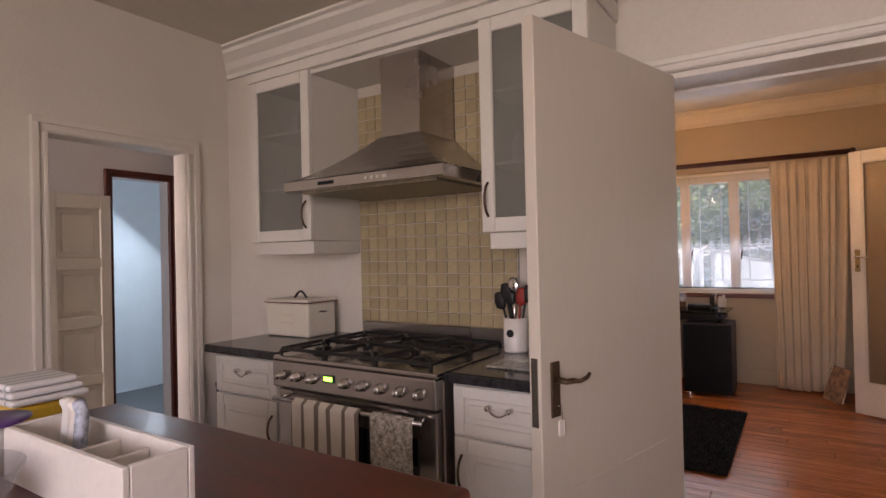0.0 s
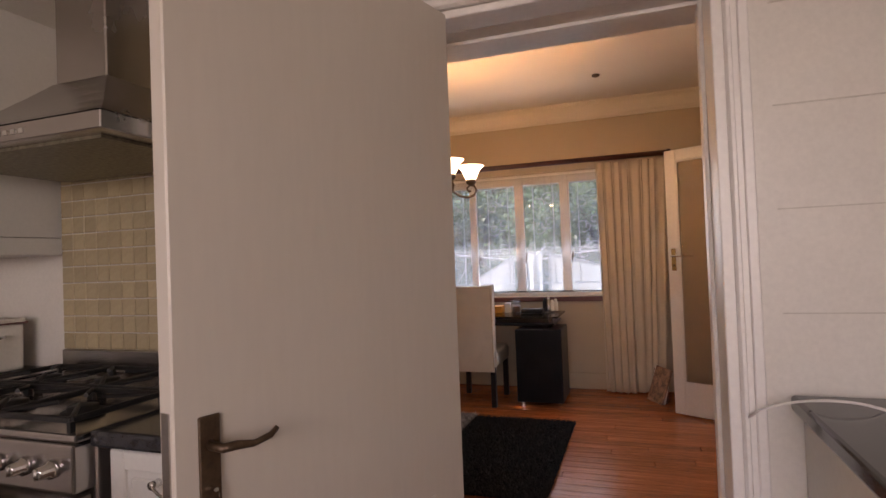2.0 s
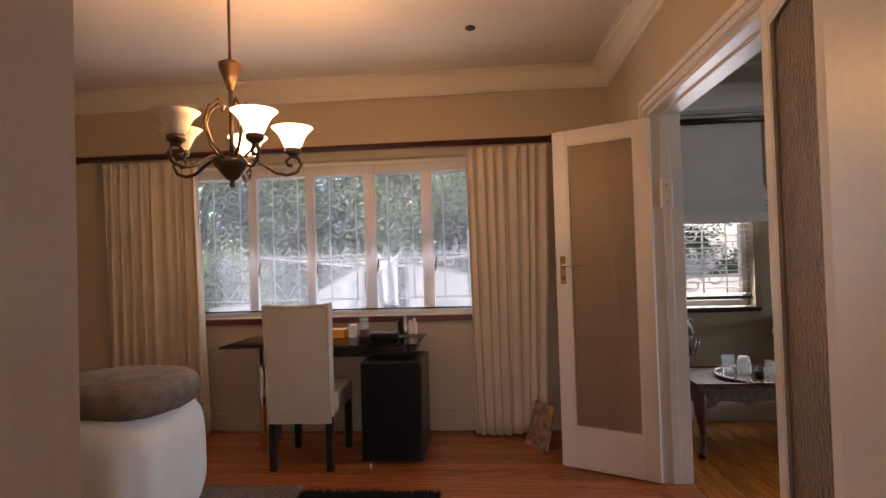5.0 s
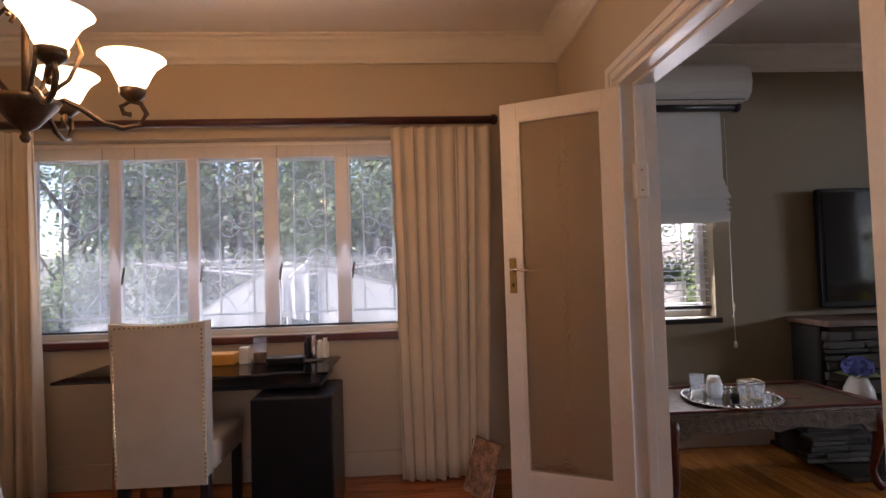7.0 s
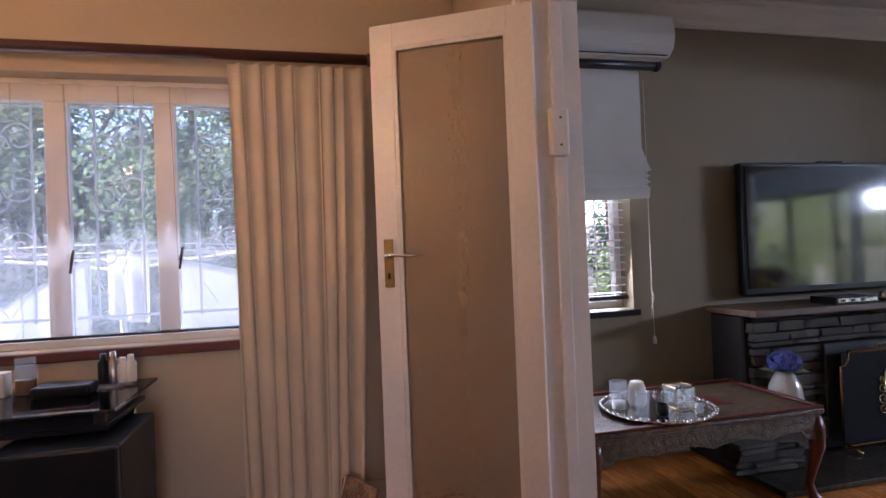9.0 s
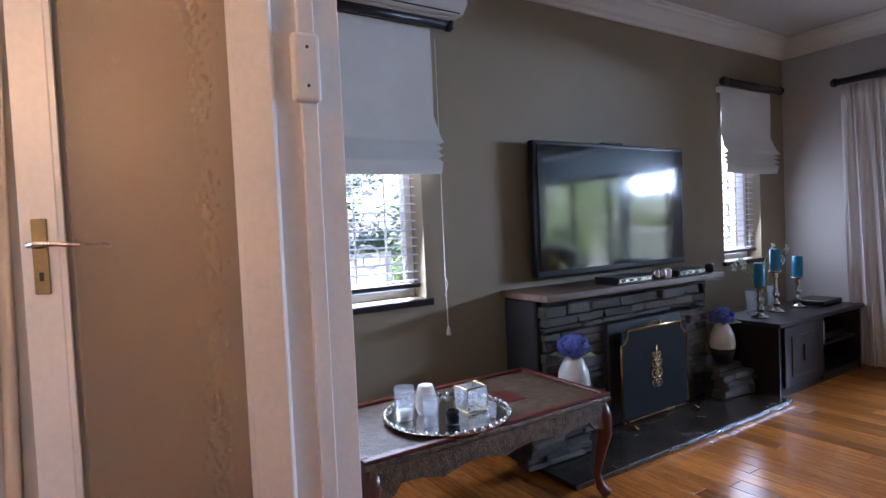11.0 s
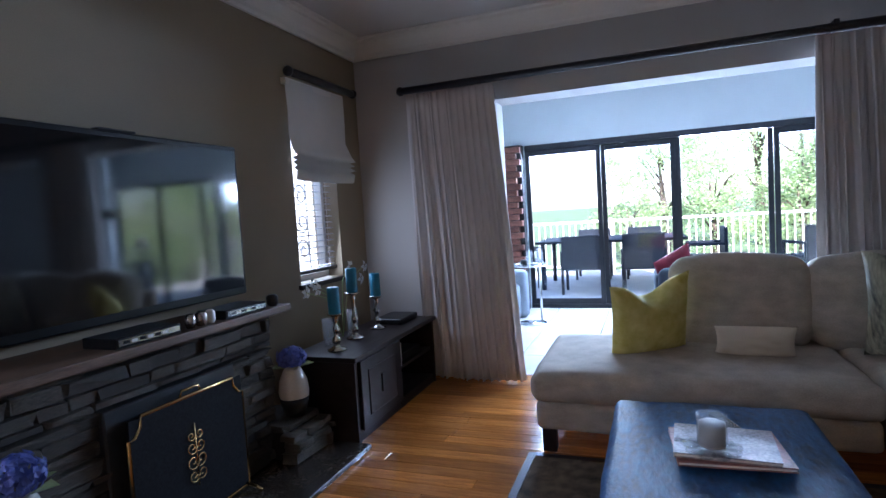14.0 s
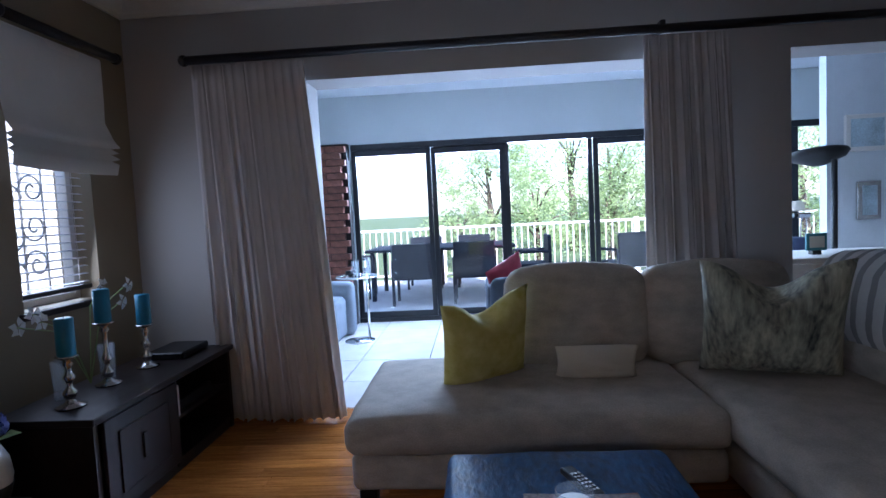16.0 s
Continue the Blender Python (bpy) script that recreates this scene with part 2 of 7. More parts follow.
OAK_A = shade("red_brown_floor_board", (0.42, 0.11, 0.032), 0.24, vary=0.28, scale=3, fine=28, stretch=(1.2, 14, 1), bump=0.06, rand=0.22, second=(0.56, 0.18, 0.06))
OAK_B = shade("honey_pine_floor_board", (0.56, 0.165, 0.026), 0.15, vary=0.24, scale=3, fine=28, stretch=(14, 1.2, 1), bump=0.06, rand=0.34, second=(0.74, 0.29, 0.06))
JOINT = shade("dark_floor_gap", (0.03, 0.014, 0.008), 0.8, vary=0.1)
TILE_FLOOR = shade("pale_floor_tile", (0.62, 0.60, 0.57), 0.22, vary=0.05, scale=4, bump=0.02, rand=0.05)
PALE_GROUT = shade("cream_grout", (0.52, 0.48, 0.42), 0.8, vary=0.06)
TILE_WALL = shade("sand_mosaic_tile", (0.37, 0.30, 0.18), 0.3, vary=0.06, scale=12, bump=0.04, rand=0.12)
CURTAIN = shade("cream_lined_curtain_cotton", (0.62, 0.54, 0.42), 0.85, vary=0.05, scale=4, fine=240, bump=0.12)
CURTAIN2 = shade("pale_linen_curtain", (0.56, 0.53, 0.52), 0.85, vary=0.05, scale=4, fine=240, bump=0.12)
BLIND = shade("white_linen_blind", (0.68, 0.67, 0.65), 0.85, vary=0.04, scale=5, fine=240, bump=0.1)
SLAT = shade("white_blind_slat", (0.75, 0.74, 0.76), 0.5, vary=0.03, bump=0.02)
BLACKPLASTIC = shade("black_plastic", (0.008, 0.008, 0.010), 0.35, vary=0.2, bump=0, spec=0.25)
BLACKGLASS = shade("black_gloss_glass", (0.006, 0.006, 0.008), 0.05, vary=0.1, bump=0, spec=0.9)
BLACKGLASS.node_tree.nodes["Principled BSDF"].inputs["IOR"].default_value = 1.6
SOFA = shade("grey_beige_woven_upholstery", (0.45, 0.395, 0.325), 0.9, vary=0.13, scale=9, fine=150, bump=0.35, stretch=(1, 1, 2))
OTTOMAN = shade("slate_blue_suede_leather", (0.020, 0.080, 0.21), 0.5, vary=0.3, scale=5, fine=20, bump=0.22, spec=0.3, dist=0.016, stretch=(1, 2.2, 1))
CHAIRCLOTH = shade("cream_chair_linen", (0.56, 0.49, 0.42), 0.85, vary=0.05, scale=8, fine=260, bump=0.12)
SLATE = shade("grey_slate_stone", (0.06, 0.056, 0.052), 0.65, vary=0.35, scale=9, fine=70, bump=0.3, rand=0.5, second=(0.12, 0.10, 0.075), dist=0.01)
MORTAR = shade("dark_mortar", (0.018, 0.016, 0.015), 0.95, vary=0.2, bump=0.2)
HEARTH = shade("polished_dark_slate_slab", (0.05, 0.04, 0.032), 0.25, vary=0.4, scale=5, fine=60, bump=0.06)
BRICK = shade("red_brown_brick", (0.19, 0.075, 0.05), 0.8, vary=0.25, scale=12, fine=90, bump=0.25, rand=0.3)
RUG_BLACK = shade("black_shag_wool", (0.008, 0.008, 0.010), 0.95, vary=0.4, scale=40, fine=300, bump=0.3)
RUG_GREY = shade("grey_white_shag_wool", (0.30, 0.26, 0.25), 0.95, vary=0.35, scale=60, fine=300, bump=0.3)
RUG_BROWN = shade("brown_patterned_rug_wool", (0.11, 0.075, 0.045), 0.95, vary=0.5, scale=16, fine=200, bump=0.25, second=(0.24, 0.17, 0.10))
CARVED = shade("grey_brown_carved_wood", (0.065, 0.040, 0.025), 0.45, vary=0.5, scale=28, fine=120, bump=0.5, dist=0.012, second=(0.19, 0.125, 0.07))
SILVER = shade("hammered_silver", (0.62, 0.61, 0.60), 0.16, 1.0, vary=0.1, scale=30, fine=80, bump=0.2)
BRASS = shade("brass", (0.55, 0.40, 0.18), 0.25, 1.0, vary=0.1, bump=0.03)
ALUMINIUM = shade("dark_aluminium", (0.020, 0.022, 0.026), 0.4, 0.4, vary=0.1, bump=0.02)
RATTAN = shade("dark_woven_rattan", (0.014, 0.018, 0.026), 0.7, spec=0.2, vary=0.3, scale=50, fine=200, bump=0.3)
CLEAR = pane_glass("clear_pane_glass")
HAZY = pane_glass("net_misted_pane_glass", 0.05, (0.80, 0.84, 0.88), 0.3)
CABGLASS = shade("tinted_cabinet_glass", (0.27, 0.28, 0.25), 0.12, vary=0.05, bump=0)
CABGLASS.node_tree.nodes["Principled BSDF"].inputs["Alpha"].default_value = 0.45
FROST = frosted_glass("rippled_door_glass", (0.78, 0.68, 0.56), 0.16, 62, 0.42)
TABLEGLASS = pane_glass("dark_table_glass", 0.0, (0.25, 0.25, 0.28), 1.6)
DRINKGLASS = pane_glass("drinking_glass", 0.10, (0.96, 0.97, 0.98), 0.5)
# Lighter than real leaves: the washed-out glare outside is put into the colour.
LEAF = leafy("green_leaves", (0.24, 0.29, 0.13), (0.60, 0.74, 0.36))
LEAF2 = leafy("blue_green_leaves", (0.10, 0.135, 0.07), (0.28, 0.40, 0.18))
BARK = shade("brown_bark", (0.10, 0.07, 0.05), 0.9, vary=0.3, scale=10, bump=0.3)
GRASS = shade("lawn_green", (0.07, 0.10, 0.03), 0.9, vary=0.3, scale=4, bump=0.2)
PAVING = shade("pale_paving", (0.48, 0.46, 0.43), 0.7, vary=0.1, scale=3, bump=0.1)
CANVAS = shade("white_laundry_cotton", (0.80, 0.80, 0.80), 0.9, vary=0.03, bump=0.06)
SHADEGLASS = glow("lit_opal_glass", (1.0, 0.80, 0.52), 1.5)
SHADEOFF = shade("unlit_opal_glass", (0.72, 0.64, 0.52), 0.3, vary=0.05)

# CEILING made darker: the living room's dimness is put into the colour.
DIMMED_CEILING = shade("dimmed_ceiling_paint", (0.58, 0.55, 0.52), 0.8, vary=0.03, scale=1.5, fine=140, bump=0.04)
NET = net_cloth("white_net_cloth", 0.15, (0.80, 0.84, 0.92))

# ---- setting ----
CEIL = 2.68
# kitchen floor and slab under the house
structure("floor_slab", bx(-5.2, 9.45, -2.1, 7.05, -0.30, -0.02), JOINT, "dark screed under the floor boards", "floor")
structure("kitchen_floor", bx(-5.0, 2.6, -2.0, 2.84, -0.018, 0.0), shade("brown_floor_tile", (0.16, 0.10, 0.07), 0.35, vary=0.15, scale=4), "brown tiled kitchen floor", "floor")


def wall_with_holes(name, axis, c0, c1, a0, a1, z0, z1, holes, material, label):
    """A wall from c0 to c1 across, from a0 to a1 along, with rectangular holes (a, b, low, high)."""
    bm = bmesh.new()

    def blk(p, q, lo, hi):
        if q - p > 1e-4 and hi - lo > 1e-4:
            if axis == "y":
                box(bm, p, q, c0, c1, lo, hi)
            else:
                box(bm, c0, c1, p, q, lo, hi)
    at = a0
    for p, q, lo, hi in sorted(holes):
        blk(at, p, z0, z1)
        blk(p, q, z0, lo)
        blk(p, q, hi, z1)
        at = q
    blk(at, a1, z0, z1)
    return structure(name, bm, material, label, "wall")


HEAD = 1.985
# kitchen: two leaves of wall so that each room keeps its own paint
wall_with_holes("wall_kitchen_north", "y", 2.74, 2.84, -2.3, 2.6, 0, CEIL, [(0.235, 1.09, 0, HEAD)], KITCHEN_WALL, "cream kitchen wall with a doorway")
wall_with_holes("wall_dining_south", "y", 2.842, 3.09, -2.8, 1.6, 0, CEIL, [(0.13, 1.09, 0, HEAD)], DINING_WALL, "beige dining room wall with a doorway")
wall_with_holes("wall_kitchen_west", "x", -2.42, -2.30, -2.0, 2.84, 0, CEIL, [(1.72, 2.44, 0, 1.95)], KITCHEN_WALL, "cream kitchen wall with a passage opening")
# Both holes are assumed windows out of view, cut for the added lamps.
wall_with_holes("wall_kitchen_south", "y", -2.1, -2.0, -5.0, 2.7, 0, CEIL, [(-3.05, -2.55, 1.1, 2.1), (-0.3, 2.1, 1.05, 2.25)], KITCHEN_WALL, "unseen cream kitchen wall with openings added for light")
wall_with_holes("wall_kitchen_east", "x", 2.6, 2.7, -2.0, 2.84, 0, CEIL, [], KITCHEN_WALL, "cream kitchen wall")
# hall
wall_with_holes("wall_hall", "x", -3.30, -3.20, -2.0, 4.4, 0, CEIL, [(2.46, 2.86, 0, 1.90)], HALL_WALL, "white hall wall with a door opening")
structure("wall_hall_end", bx(-5.0, -2.3, 4.3, 4.4, 0, CEIL), HALL_WALL, "white hall end wall", "wall")
structure("wall_hall_far", bx(-5.1, -5.0, -2.0, 4.4, 0, CEIL), shade("pale_blue_white_paint", (0.72, 0.80, 0.84), 0.7, vary=0.02), "pale blue white wall of the back room", "wall")
structure("wall_hall_side", bx(-2.42, -2.30, 2.842, 4.3, 0, CEIL), HALL_WALL, "white hall wall", "wall")
structure("hall_floor", bx(-5.0, -2.3, 2.842, 4.3, -0.018, 0.0), shade("grey_vinyl", (0.10, 0.11, 0.12), 0.5), "grey floor of the back room", "floor")
# dining room
WX0, WX1, WZ0, WZ1 = -1.72, 0.66, 0.87, 2.075
wall_with_holes("wall_dining_north", "y", 6.60, 6.84, -2.8, 1.70, 0, CEIL, [(WX0, WX1, WZ0, WZ1)], DINING_WALL, "beige dining room wall with a wide window")
structure("wall_dining_west", bx(-2.9, -2.8, 2.842, 6.84, 0, CEIL), DINING_WALL, "beige dining room wall", "wall")
wall_with_holes("wall_dining_east", "x", 1.60, 1.69, 2.842, 6.60, 0, CEIL, [(4.20, 5.63, 0, 2.08)], DINING_WALL, "beige dining room wall with a wide doorway")
# living room
wall_with_holes("wall_living_west", "x", 1.692, 1.765, 2.842, 6.80, 0, CEIL, [(4.20, 5.63, 0, 2.08)], LIVING_WALL, "taupe living room wall with a wide doorway")
structure("wall_living_west_south", bx(2.602, 2.70, -1.5, 2.84, 0, CEIL), LIVING_WALL, "taupe living room wall", "wall")
wall_with_holes("wall_living_north", "y", 6.80, 7.02, 1.702, 6.33, 0, CEIL, [(2.08, 2.68, 0.86, 2.12), (5.40, 5.94, 0.86, 2.12)], LIVING_WALL, "taupe living room wall with two narrow windows")
wall_with_holes("wall_living_east", "x", 6.33, 6.60, -1.5, 7.02, 0, CEIL, [(3.28, 5.66, 0, 2.09), (0.6, 2.78, 0, 2.10)], PALE_WALL, "pale grey wall with two wide openings to the sunroom")
wall_with_holes("wall_living_south", "y", -1.6, -1.5, 2.6, 9.4, 0, CEIL, [], LIVING_WALL, "taupe living room wall")
# sunroom
structure("wall_sunroom_north", bx(6.602, 9.3, 6.95, 7.05, 0, CEIL), SUN_WALL, "pale grey sunroom wall", "wall")
wall_with_holes("wall_sunroom_east", "x", 9.302, 9.42, -1.5, 7.05, 0, CEIL, [(2.42, 6.06, 0, 2.07), (0.16, 2.36, 0, 2.07)], SUN_WALL, "pale grey sunroom wall above sliding doors")
for nm, b, mt, lb in (
    ("ceiling_kitchen", (-5.1, 2.7, -2.1, 2.84, CEIL, CEIL + 0.1), shade("kitchen_ceiling_paint", (0.62, 0.58, 0.50), 0.8, vary=0.03), "pale cream kitchen ceiling"),
    ("ceiling_hall", (-5.1, -2.905, 2.842, 4.4, CEIL, CEIL + 0.1), HALL_WALL, "white hall ceiling"),
    ("ceiling_dining", (-2.9, 1.69, 2.842, 6.84, CEIL, CEIL + 0.1), CEILING, "cream dining room ceiling"),
    ("ceiling_living", (1.692, 6.6, -1.6, 7.02, CEIL, CEIL + 0.1), DIMMED_CEILING, "off-white living room ceiling, darkened in its colour for shade"),
    ("ceiling_sunroom", (6.602, 9.42, -1.6, 7.05, CEIL - 0.06, CEIL + 0.1), shade("sunroom_ceiling_paint", (0.74, 0.77, 0.80), 0.8, vary=0.02), "white sunroom ceiling"),
):
    structure(nm, bx(*b), mt, lb, "ceiling")


def cornice_run(bm, x0, y0, x1, y1, nx, ny, depth=0.13, drop=0.15, top=CEIL):
    """A stepped cove moulding along a wall, with its mitred ends; nx, ny: the way into the room."""
    prof = [(0, drop), (0.02, drop), (0.025, drop - 0.02), (0.045, drop - 0.035), (0.06, drop - 0.065), (0.09, 0.045), (0.105, 0.035), (0.108, 0.018), (depth, 0.012), (depth, 0.001), (0, 0.001)]
    d = Vector((x1 - x0, y1 - y0, 0)).normalized()
    a = [bm.verts.new((x0 + nx * p + d.x * p, y0 + ny * p + d.y * p, top - q)) for p, q in prof]
    b = [bm.verts.new((x1 + nx * p - d.x * p, y1 + ny * p - d.y * p, top - q)) for p, q in prof]
    for i in range(len(prof)):
        j = (i + 1) % len(prof)
        bm.faces.new((a[i], a[j], b[j], b[i]))
    return bm


def cornice_room(name, x0, x1, y0, y1, label):
    bm = bmesh.new()
    cornice_run(bm, x0, y1, x1, y1, 0, -1)
    cornice_run(bm, x1, y1, x1, y0, -1, 0)
    cornice_run(bm, x1, y0, x0, y0, 0, 1)
    cornice_run(bm, x0, y0, x0, y1, 1, 0)
    structure(name, bm, TRIM, label, "cornice")


cornice_room("cornice_dining", -2.8, 1.60, 3.09, 6.60, "cream stepped plaster cornice")
cornice_room("cornice_living", 1.78, 6.33, 2.84, 6.80, "white stepped plaster cornice")

# baseboards
for nm, b in (
    
    ("baseboard_living_north", (1.78, 3.15, 6.782, 6.80, 0, 0.15)), ("baseboard_living_corner", (4.9, 6.33, 6.782, 6.80, 0, 0.15)),
    ("baseboard_living_east", (6.312, 6.33, 5.7, 6.78, 0, 0.15)), ("baseboard_sunroom", (9.284, 9.302, 6.1, 6.95, 0, 0.1)),
):
    structure(nm, bx(*b, 0.005), WHITE, "white painted skirting board", "skirting")


for nm, b in (("baseboard_dining_north", (-2.8, 1.6, 6.583, 6.60, 0, 0.15)), ("baseboard_dining_east", (1.583, 1.60, 5.75, 6.58, 0, 0.15))):
    structure(nm, bx(*b, 0.005), DINING_WALL, "beige painted skirting board", "skirting")


def casing(name, axis, face, out, a0, a1, head, w, label, material=WHITE):
    """Moulded architrave round an opening on one wall face; out: +1 or -1."""
    bm = bmesh.new()

    def strip(p, q, lo, hi, t0, t1):
        c0, c1 = sorted((face + out * t0, face + out * t1))
        if axis == "y":
            box(bm, p, q, c0, c1, lo, hi, 0.003)
        else:
            box(bm, c0, c1, p, q, lo, hi, 0.003)
    for t0, t1, k0, k1 in ((0.0, 0.018, 0.0, 1.0), (0.018, 0.030, 0.55, 1.0), (0.018, 0.026, 0.05, 0.30)):
        strip(a0 - w * k1, a0 - w * k0, 0, head + w * k0, t0, t1)
        strip(a1 + w * k0, a1 + w * k1, 0, head + w * k0, t0, t1)
        strip(a0 - w * k1, a1 + w * k1, head + w * k0, head + w * k1, t0, t1)
    return structure(name, bm, material, label, "architrave")


def lining(name, axis, c0, c1, a0, a1, head, t, label, stop=None):
    bm = bmesh.new()

    def b(p, q, lo, hi, d0=c0, d1=c1):
        if axis == "y":
            box(bm, p, q, d0, d1, lo, hi, 0.002)
        else:
            box(bm, d0, d1, p, q, lo, hi, 0.002)
    b(a0, a0 + t, 0, head)
    b(a1 - t, a1, 0, head)
    b(a0 + t, a1 - t, head - t, head)
    if stop:
        s0, s1 = stop
        b(a0 + t, a0 + t + 0.012, 0, head - t, s0, s1)
        b(a1 - t - 0.012, a1 - t, 0, head - t, s0, s1)
        b(a0 + t + 0.012, a1 - t - 0.012, head - t - 0.012, head - t, s0, s1)
    return structure(name, bm, WHITE, label, "door frame")


casing("trim_kitchen_door", "y", 2.738, -1, 0.325, 1.09, HEAD, 0.052, "white moulded architrave round the kitchen doorway")
casing("trim_dining_door", "y", 3.092, 1, 0.13, 1.09, HEAD, 0.085, "white moulded architrave round the kitchen doorway")
lining("door_frame_kitchen", "y", 2.845, 3.094, 0.126, 1.094, HEAD + 0.004, 0.026, "white painted door lining", (2.92, 2.98))
structure("door_post", bx(0.235, 0.33, 2.736, 2.775, 0, HEAD, 0.003), WHITE, "white painted hinge post of the doorway", "door frame")
structure("door_post_1", bx(1.064, 1.094, 2.736, 2.843, 0, HEAD, 0.003), WHITE, "white painted jamb of the doorway", "door frame")
structure("door_head", bx(0.235, 1.063, 2.736, 2.843, HEAD - 0.024, HEAD - 0.001, 0.003), WHITE, "white painted head of the doorway", "door frame")
casing("trim_dining_arch", "x", 1.598, -1, 4.20, 5.63, 2.08, 0.075, "white architrave round the double doorway")
lining("door_frame_living", "x", 1.596, 1.768, 4.196, 5.634, 2.084, 0.024, "white painted double door lining", (1.66, 1.70))
casing("trim_hall", "x", -2.298, 1, 1.72, 2.44, 1.95, 0.075, "cream architrave round the hall passage", KITCHEN_WALL)
casing("trim_back_room", "x", -3.198, 1, 2.46, 2.86, 1.90, 0.05, "dark brown wooden door frame", MAHOGANY)
structure("threshold", bx(1.60, 1.775, 4.222, 5.608, -0.018, 0.004, 0.003), OAK_A, "worn wooden threshold strip", "threshold")

# ---- kitchen ----
def bar_handle(parent, x, y, z0, z1, name="handle"):
    bm = bmesh.new()
    n = 9
    tube(bm, [(x, y - 0.03 * math.sin(math.pi * i / (n - 1)) ** 0.6, z0 + (z1 - z0) * i / (n - 1)) for i in range(n)], 0.005, 6)
    return part(name, bm, BRONZE, parent, "curved antique pewter handle", True)


def cup_handle(parent, x, y, z):
    bm = bmesh.new()
    tube(bm, [(x - 0.04 + 0.08 * i / 8, y - 0.022, z - 0.022 * math.sin(math.pi * i / 8)) for i in range(9)], 0.004, 6)
    for s in (-0.04, 0.04):
        cyl(bm, 0, 0, 0, 0.024, 0.009, seg=10, m=pose(x + s, y, z, 90, 0, 0))
    return part("handle", bm, CHROME, parent, "chrome drop handle", True)


def panel_front(name, parent, x0, x1, z0, z1, y, glass=None):
    """A framed front facing -y."""
    w = min(0.055, 0.25 * (z1 - z0))
    d = part(name, bx(x0, x0 + w, y, y + 0.02, z0, z1, 0.003), CABINET, parent)
    part("stile", bx(x1 - w, x1, y, y + 0.02, z0, z1, 0.003), CABINET, d)
    part("rail", bx(x0 + w, x1 - w, y, y + 0.02, z0, z0 + w, 0.003), CABINET, d)
    part("rail", bx(x0 + w, x1 - w, y, y + 0.02, z1 - w, z1, 0.003), CABINET, d)
    if not glass:
        part("panel", bx(x0 + w, x1 - w, y + 0.009, y + 0.018, z0 + w, z1 - w), CABINET, d)
        g = min(0.02, 0.2 * (z1 - z0 - 2 * w))
        part("raised_field", bx(x0 + w + g, x1 - w - g, y + 0.002, y + 0.0088, z0 + w + g, z1 - w - g, 0.005), CABINET, d)
    if glass:
        part("pane", bx(x0 + w, x1 - w, y + 0.008, y + 0.012, z0 + w, z1 - w), glass, d, "tinted glass pane")
    return d


def base_unit(x0, x1, label, flip):
    c = thing("kitchen_cabinet", label, "cabinet", group="kitchen base cabinets")
    part("body", bx(x0, x1, 2.175, 2.73, 0.10, 0.87, 0.002), CABINET, c)
    part("plinth", bx(x0, x1, 2.22, 2.73, 0, 0.10), CABINET, c)
    d = panel_front("drawer", c, x0 + 0.01, x1 - 0.01, 0.69, 0.86, 2.155)
    cup_handle(d, (x0 + x1) / 2, 2.155, 0.80)
    d = panel_front("door", c, x0 + 0.01, x1 - 0.01, 0.11, 0.68, 2.155)
    hx = x0 + 0.04 if flip else x1 - 0.04
    bar_handle(d, hx, 2.155, 0.50, 0.62)
    return c


base_unit(-1.64, -1.19, "off-white panelled base cabinet beside the cooker", False)
base_unit(-0.29, 0.10, "off-white panelled base cabinet behind the open door", True)
for x0, x1 in ((-1.68, -1.165), (-0.305, 0.105)):
    tagged(part("worktop", bx(x0, x1, 2.125, 2.735, 0.872, 0.91, 0.008, 2), GRANITE), "polished black granite worktop on the cabinets", "worktop")

cooker = thing("range_cooker", "stainless steel gas range cooker with six burners", "cooker", (0, 0, 0))
CX0, CX1 = -1.15, -0.315
part("body", bx(CX0, CX1, 2.15, 2.70, 0.06, 0.885, 0.004), STEEL, cooker)
part("hob_top", bx(CX0 - 0.003, CX1 + 0.003, 2.10, 2.70, 0.886, 0.905, 0.006, 2), STEEL, cooker)
part("backguard", bx(CX0, CX1, 2.68, 2.705, 0.906, 0.985, 0.004), STEEL, cooker)
bm = box(bmesh.new(), CX0, CX1, 2.095, 2.15, 0.775, 0.884, 0.006, 2)
panel = part("control_panel", bm, STEEL, cooker)
for i in range(9):
    x = CX0 + 0.065 + i * (CX1 - CX0 - 0.13) / 8
    if i == 3:
        part("clock_display", bx(x - 0.03, x + 0.03, 2.090, 2.096, 0.822, 0.852), BLACKGLASS, panel, "black clock display")
        bm = bmesh.new()
        for k in range(4):
            box(bm, x - 0.021 + k * 0.0115, x - 0.013 + k * 0.0115, 2.0885, 2.0895, 0.829, 0.845)
        part("clock_digits", bm, glow("green_digits", (0.25, 1.0, 0.05), 2.5), panel, "glowing green digits")
        continue
    bm = lathe(bmesh.new(), [(0.021, 0), (0.021, 0.008), (0.015, 0.012), (0.014, 0.032), (0.010, 0.035)], 0, 0, 16, pose(x, 2.095, 0.828, 90, 0, 0))
    box(bm, x - 0.003, x + 0.003, 2.056, 2.063, 0.816, 0.840)
    part("knob", bm, CHROME, panel, "", True)
door = part("oven_door", bx(CX0 + 0.01, CX1 - 0.01, 2.115, 2.148, 0.20, 0.765, 0.005), STEEL, cooker)
part("oven_window", bx(CX0 + 0.09, CX1 - 0.09, 2.111, 2.115, 0.28, 0.66), BLACKGLASS, door, "black oven glass")
bm = tube(bmesh.new(), [(CX0 + 0.04, 2.065, 0.735), (CX1 - 0.04, 2.065, 0.735)], 0.010, 10)
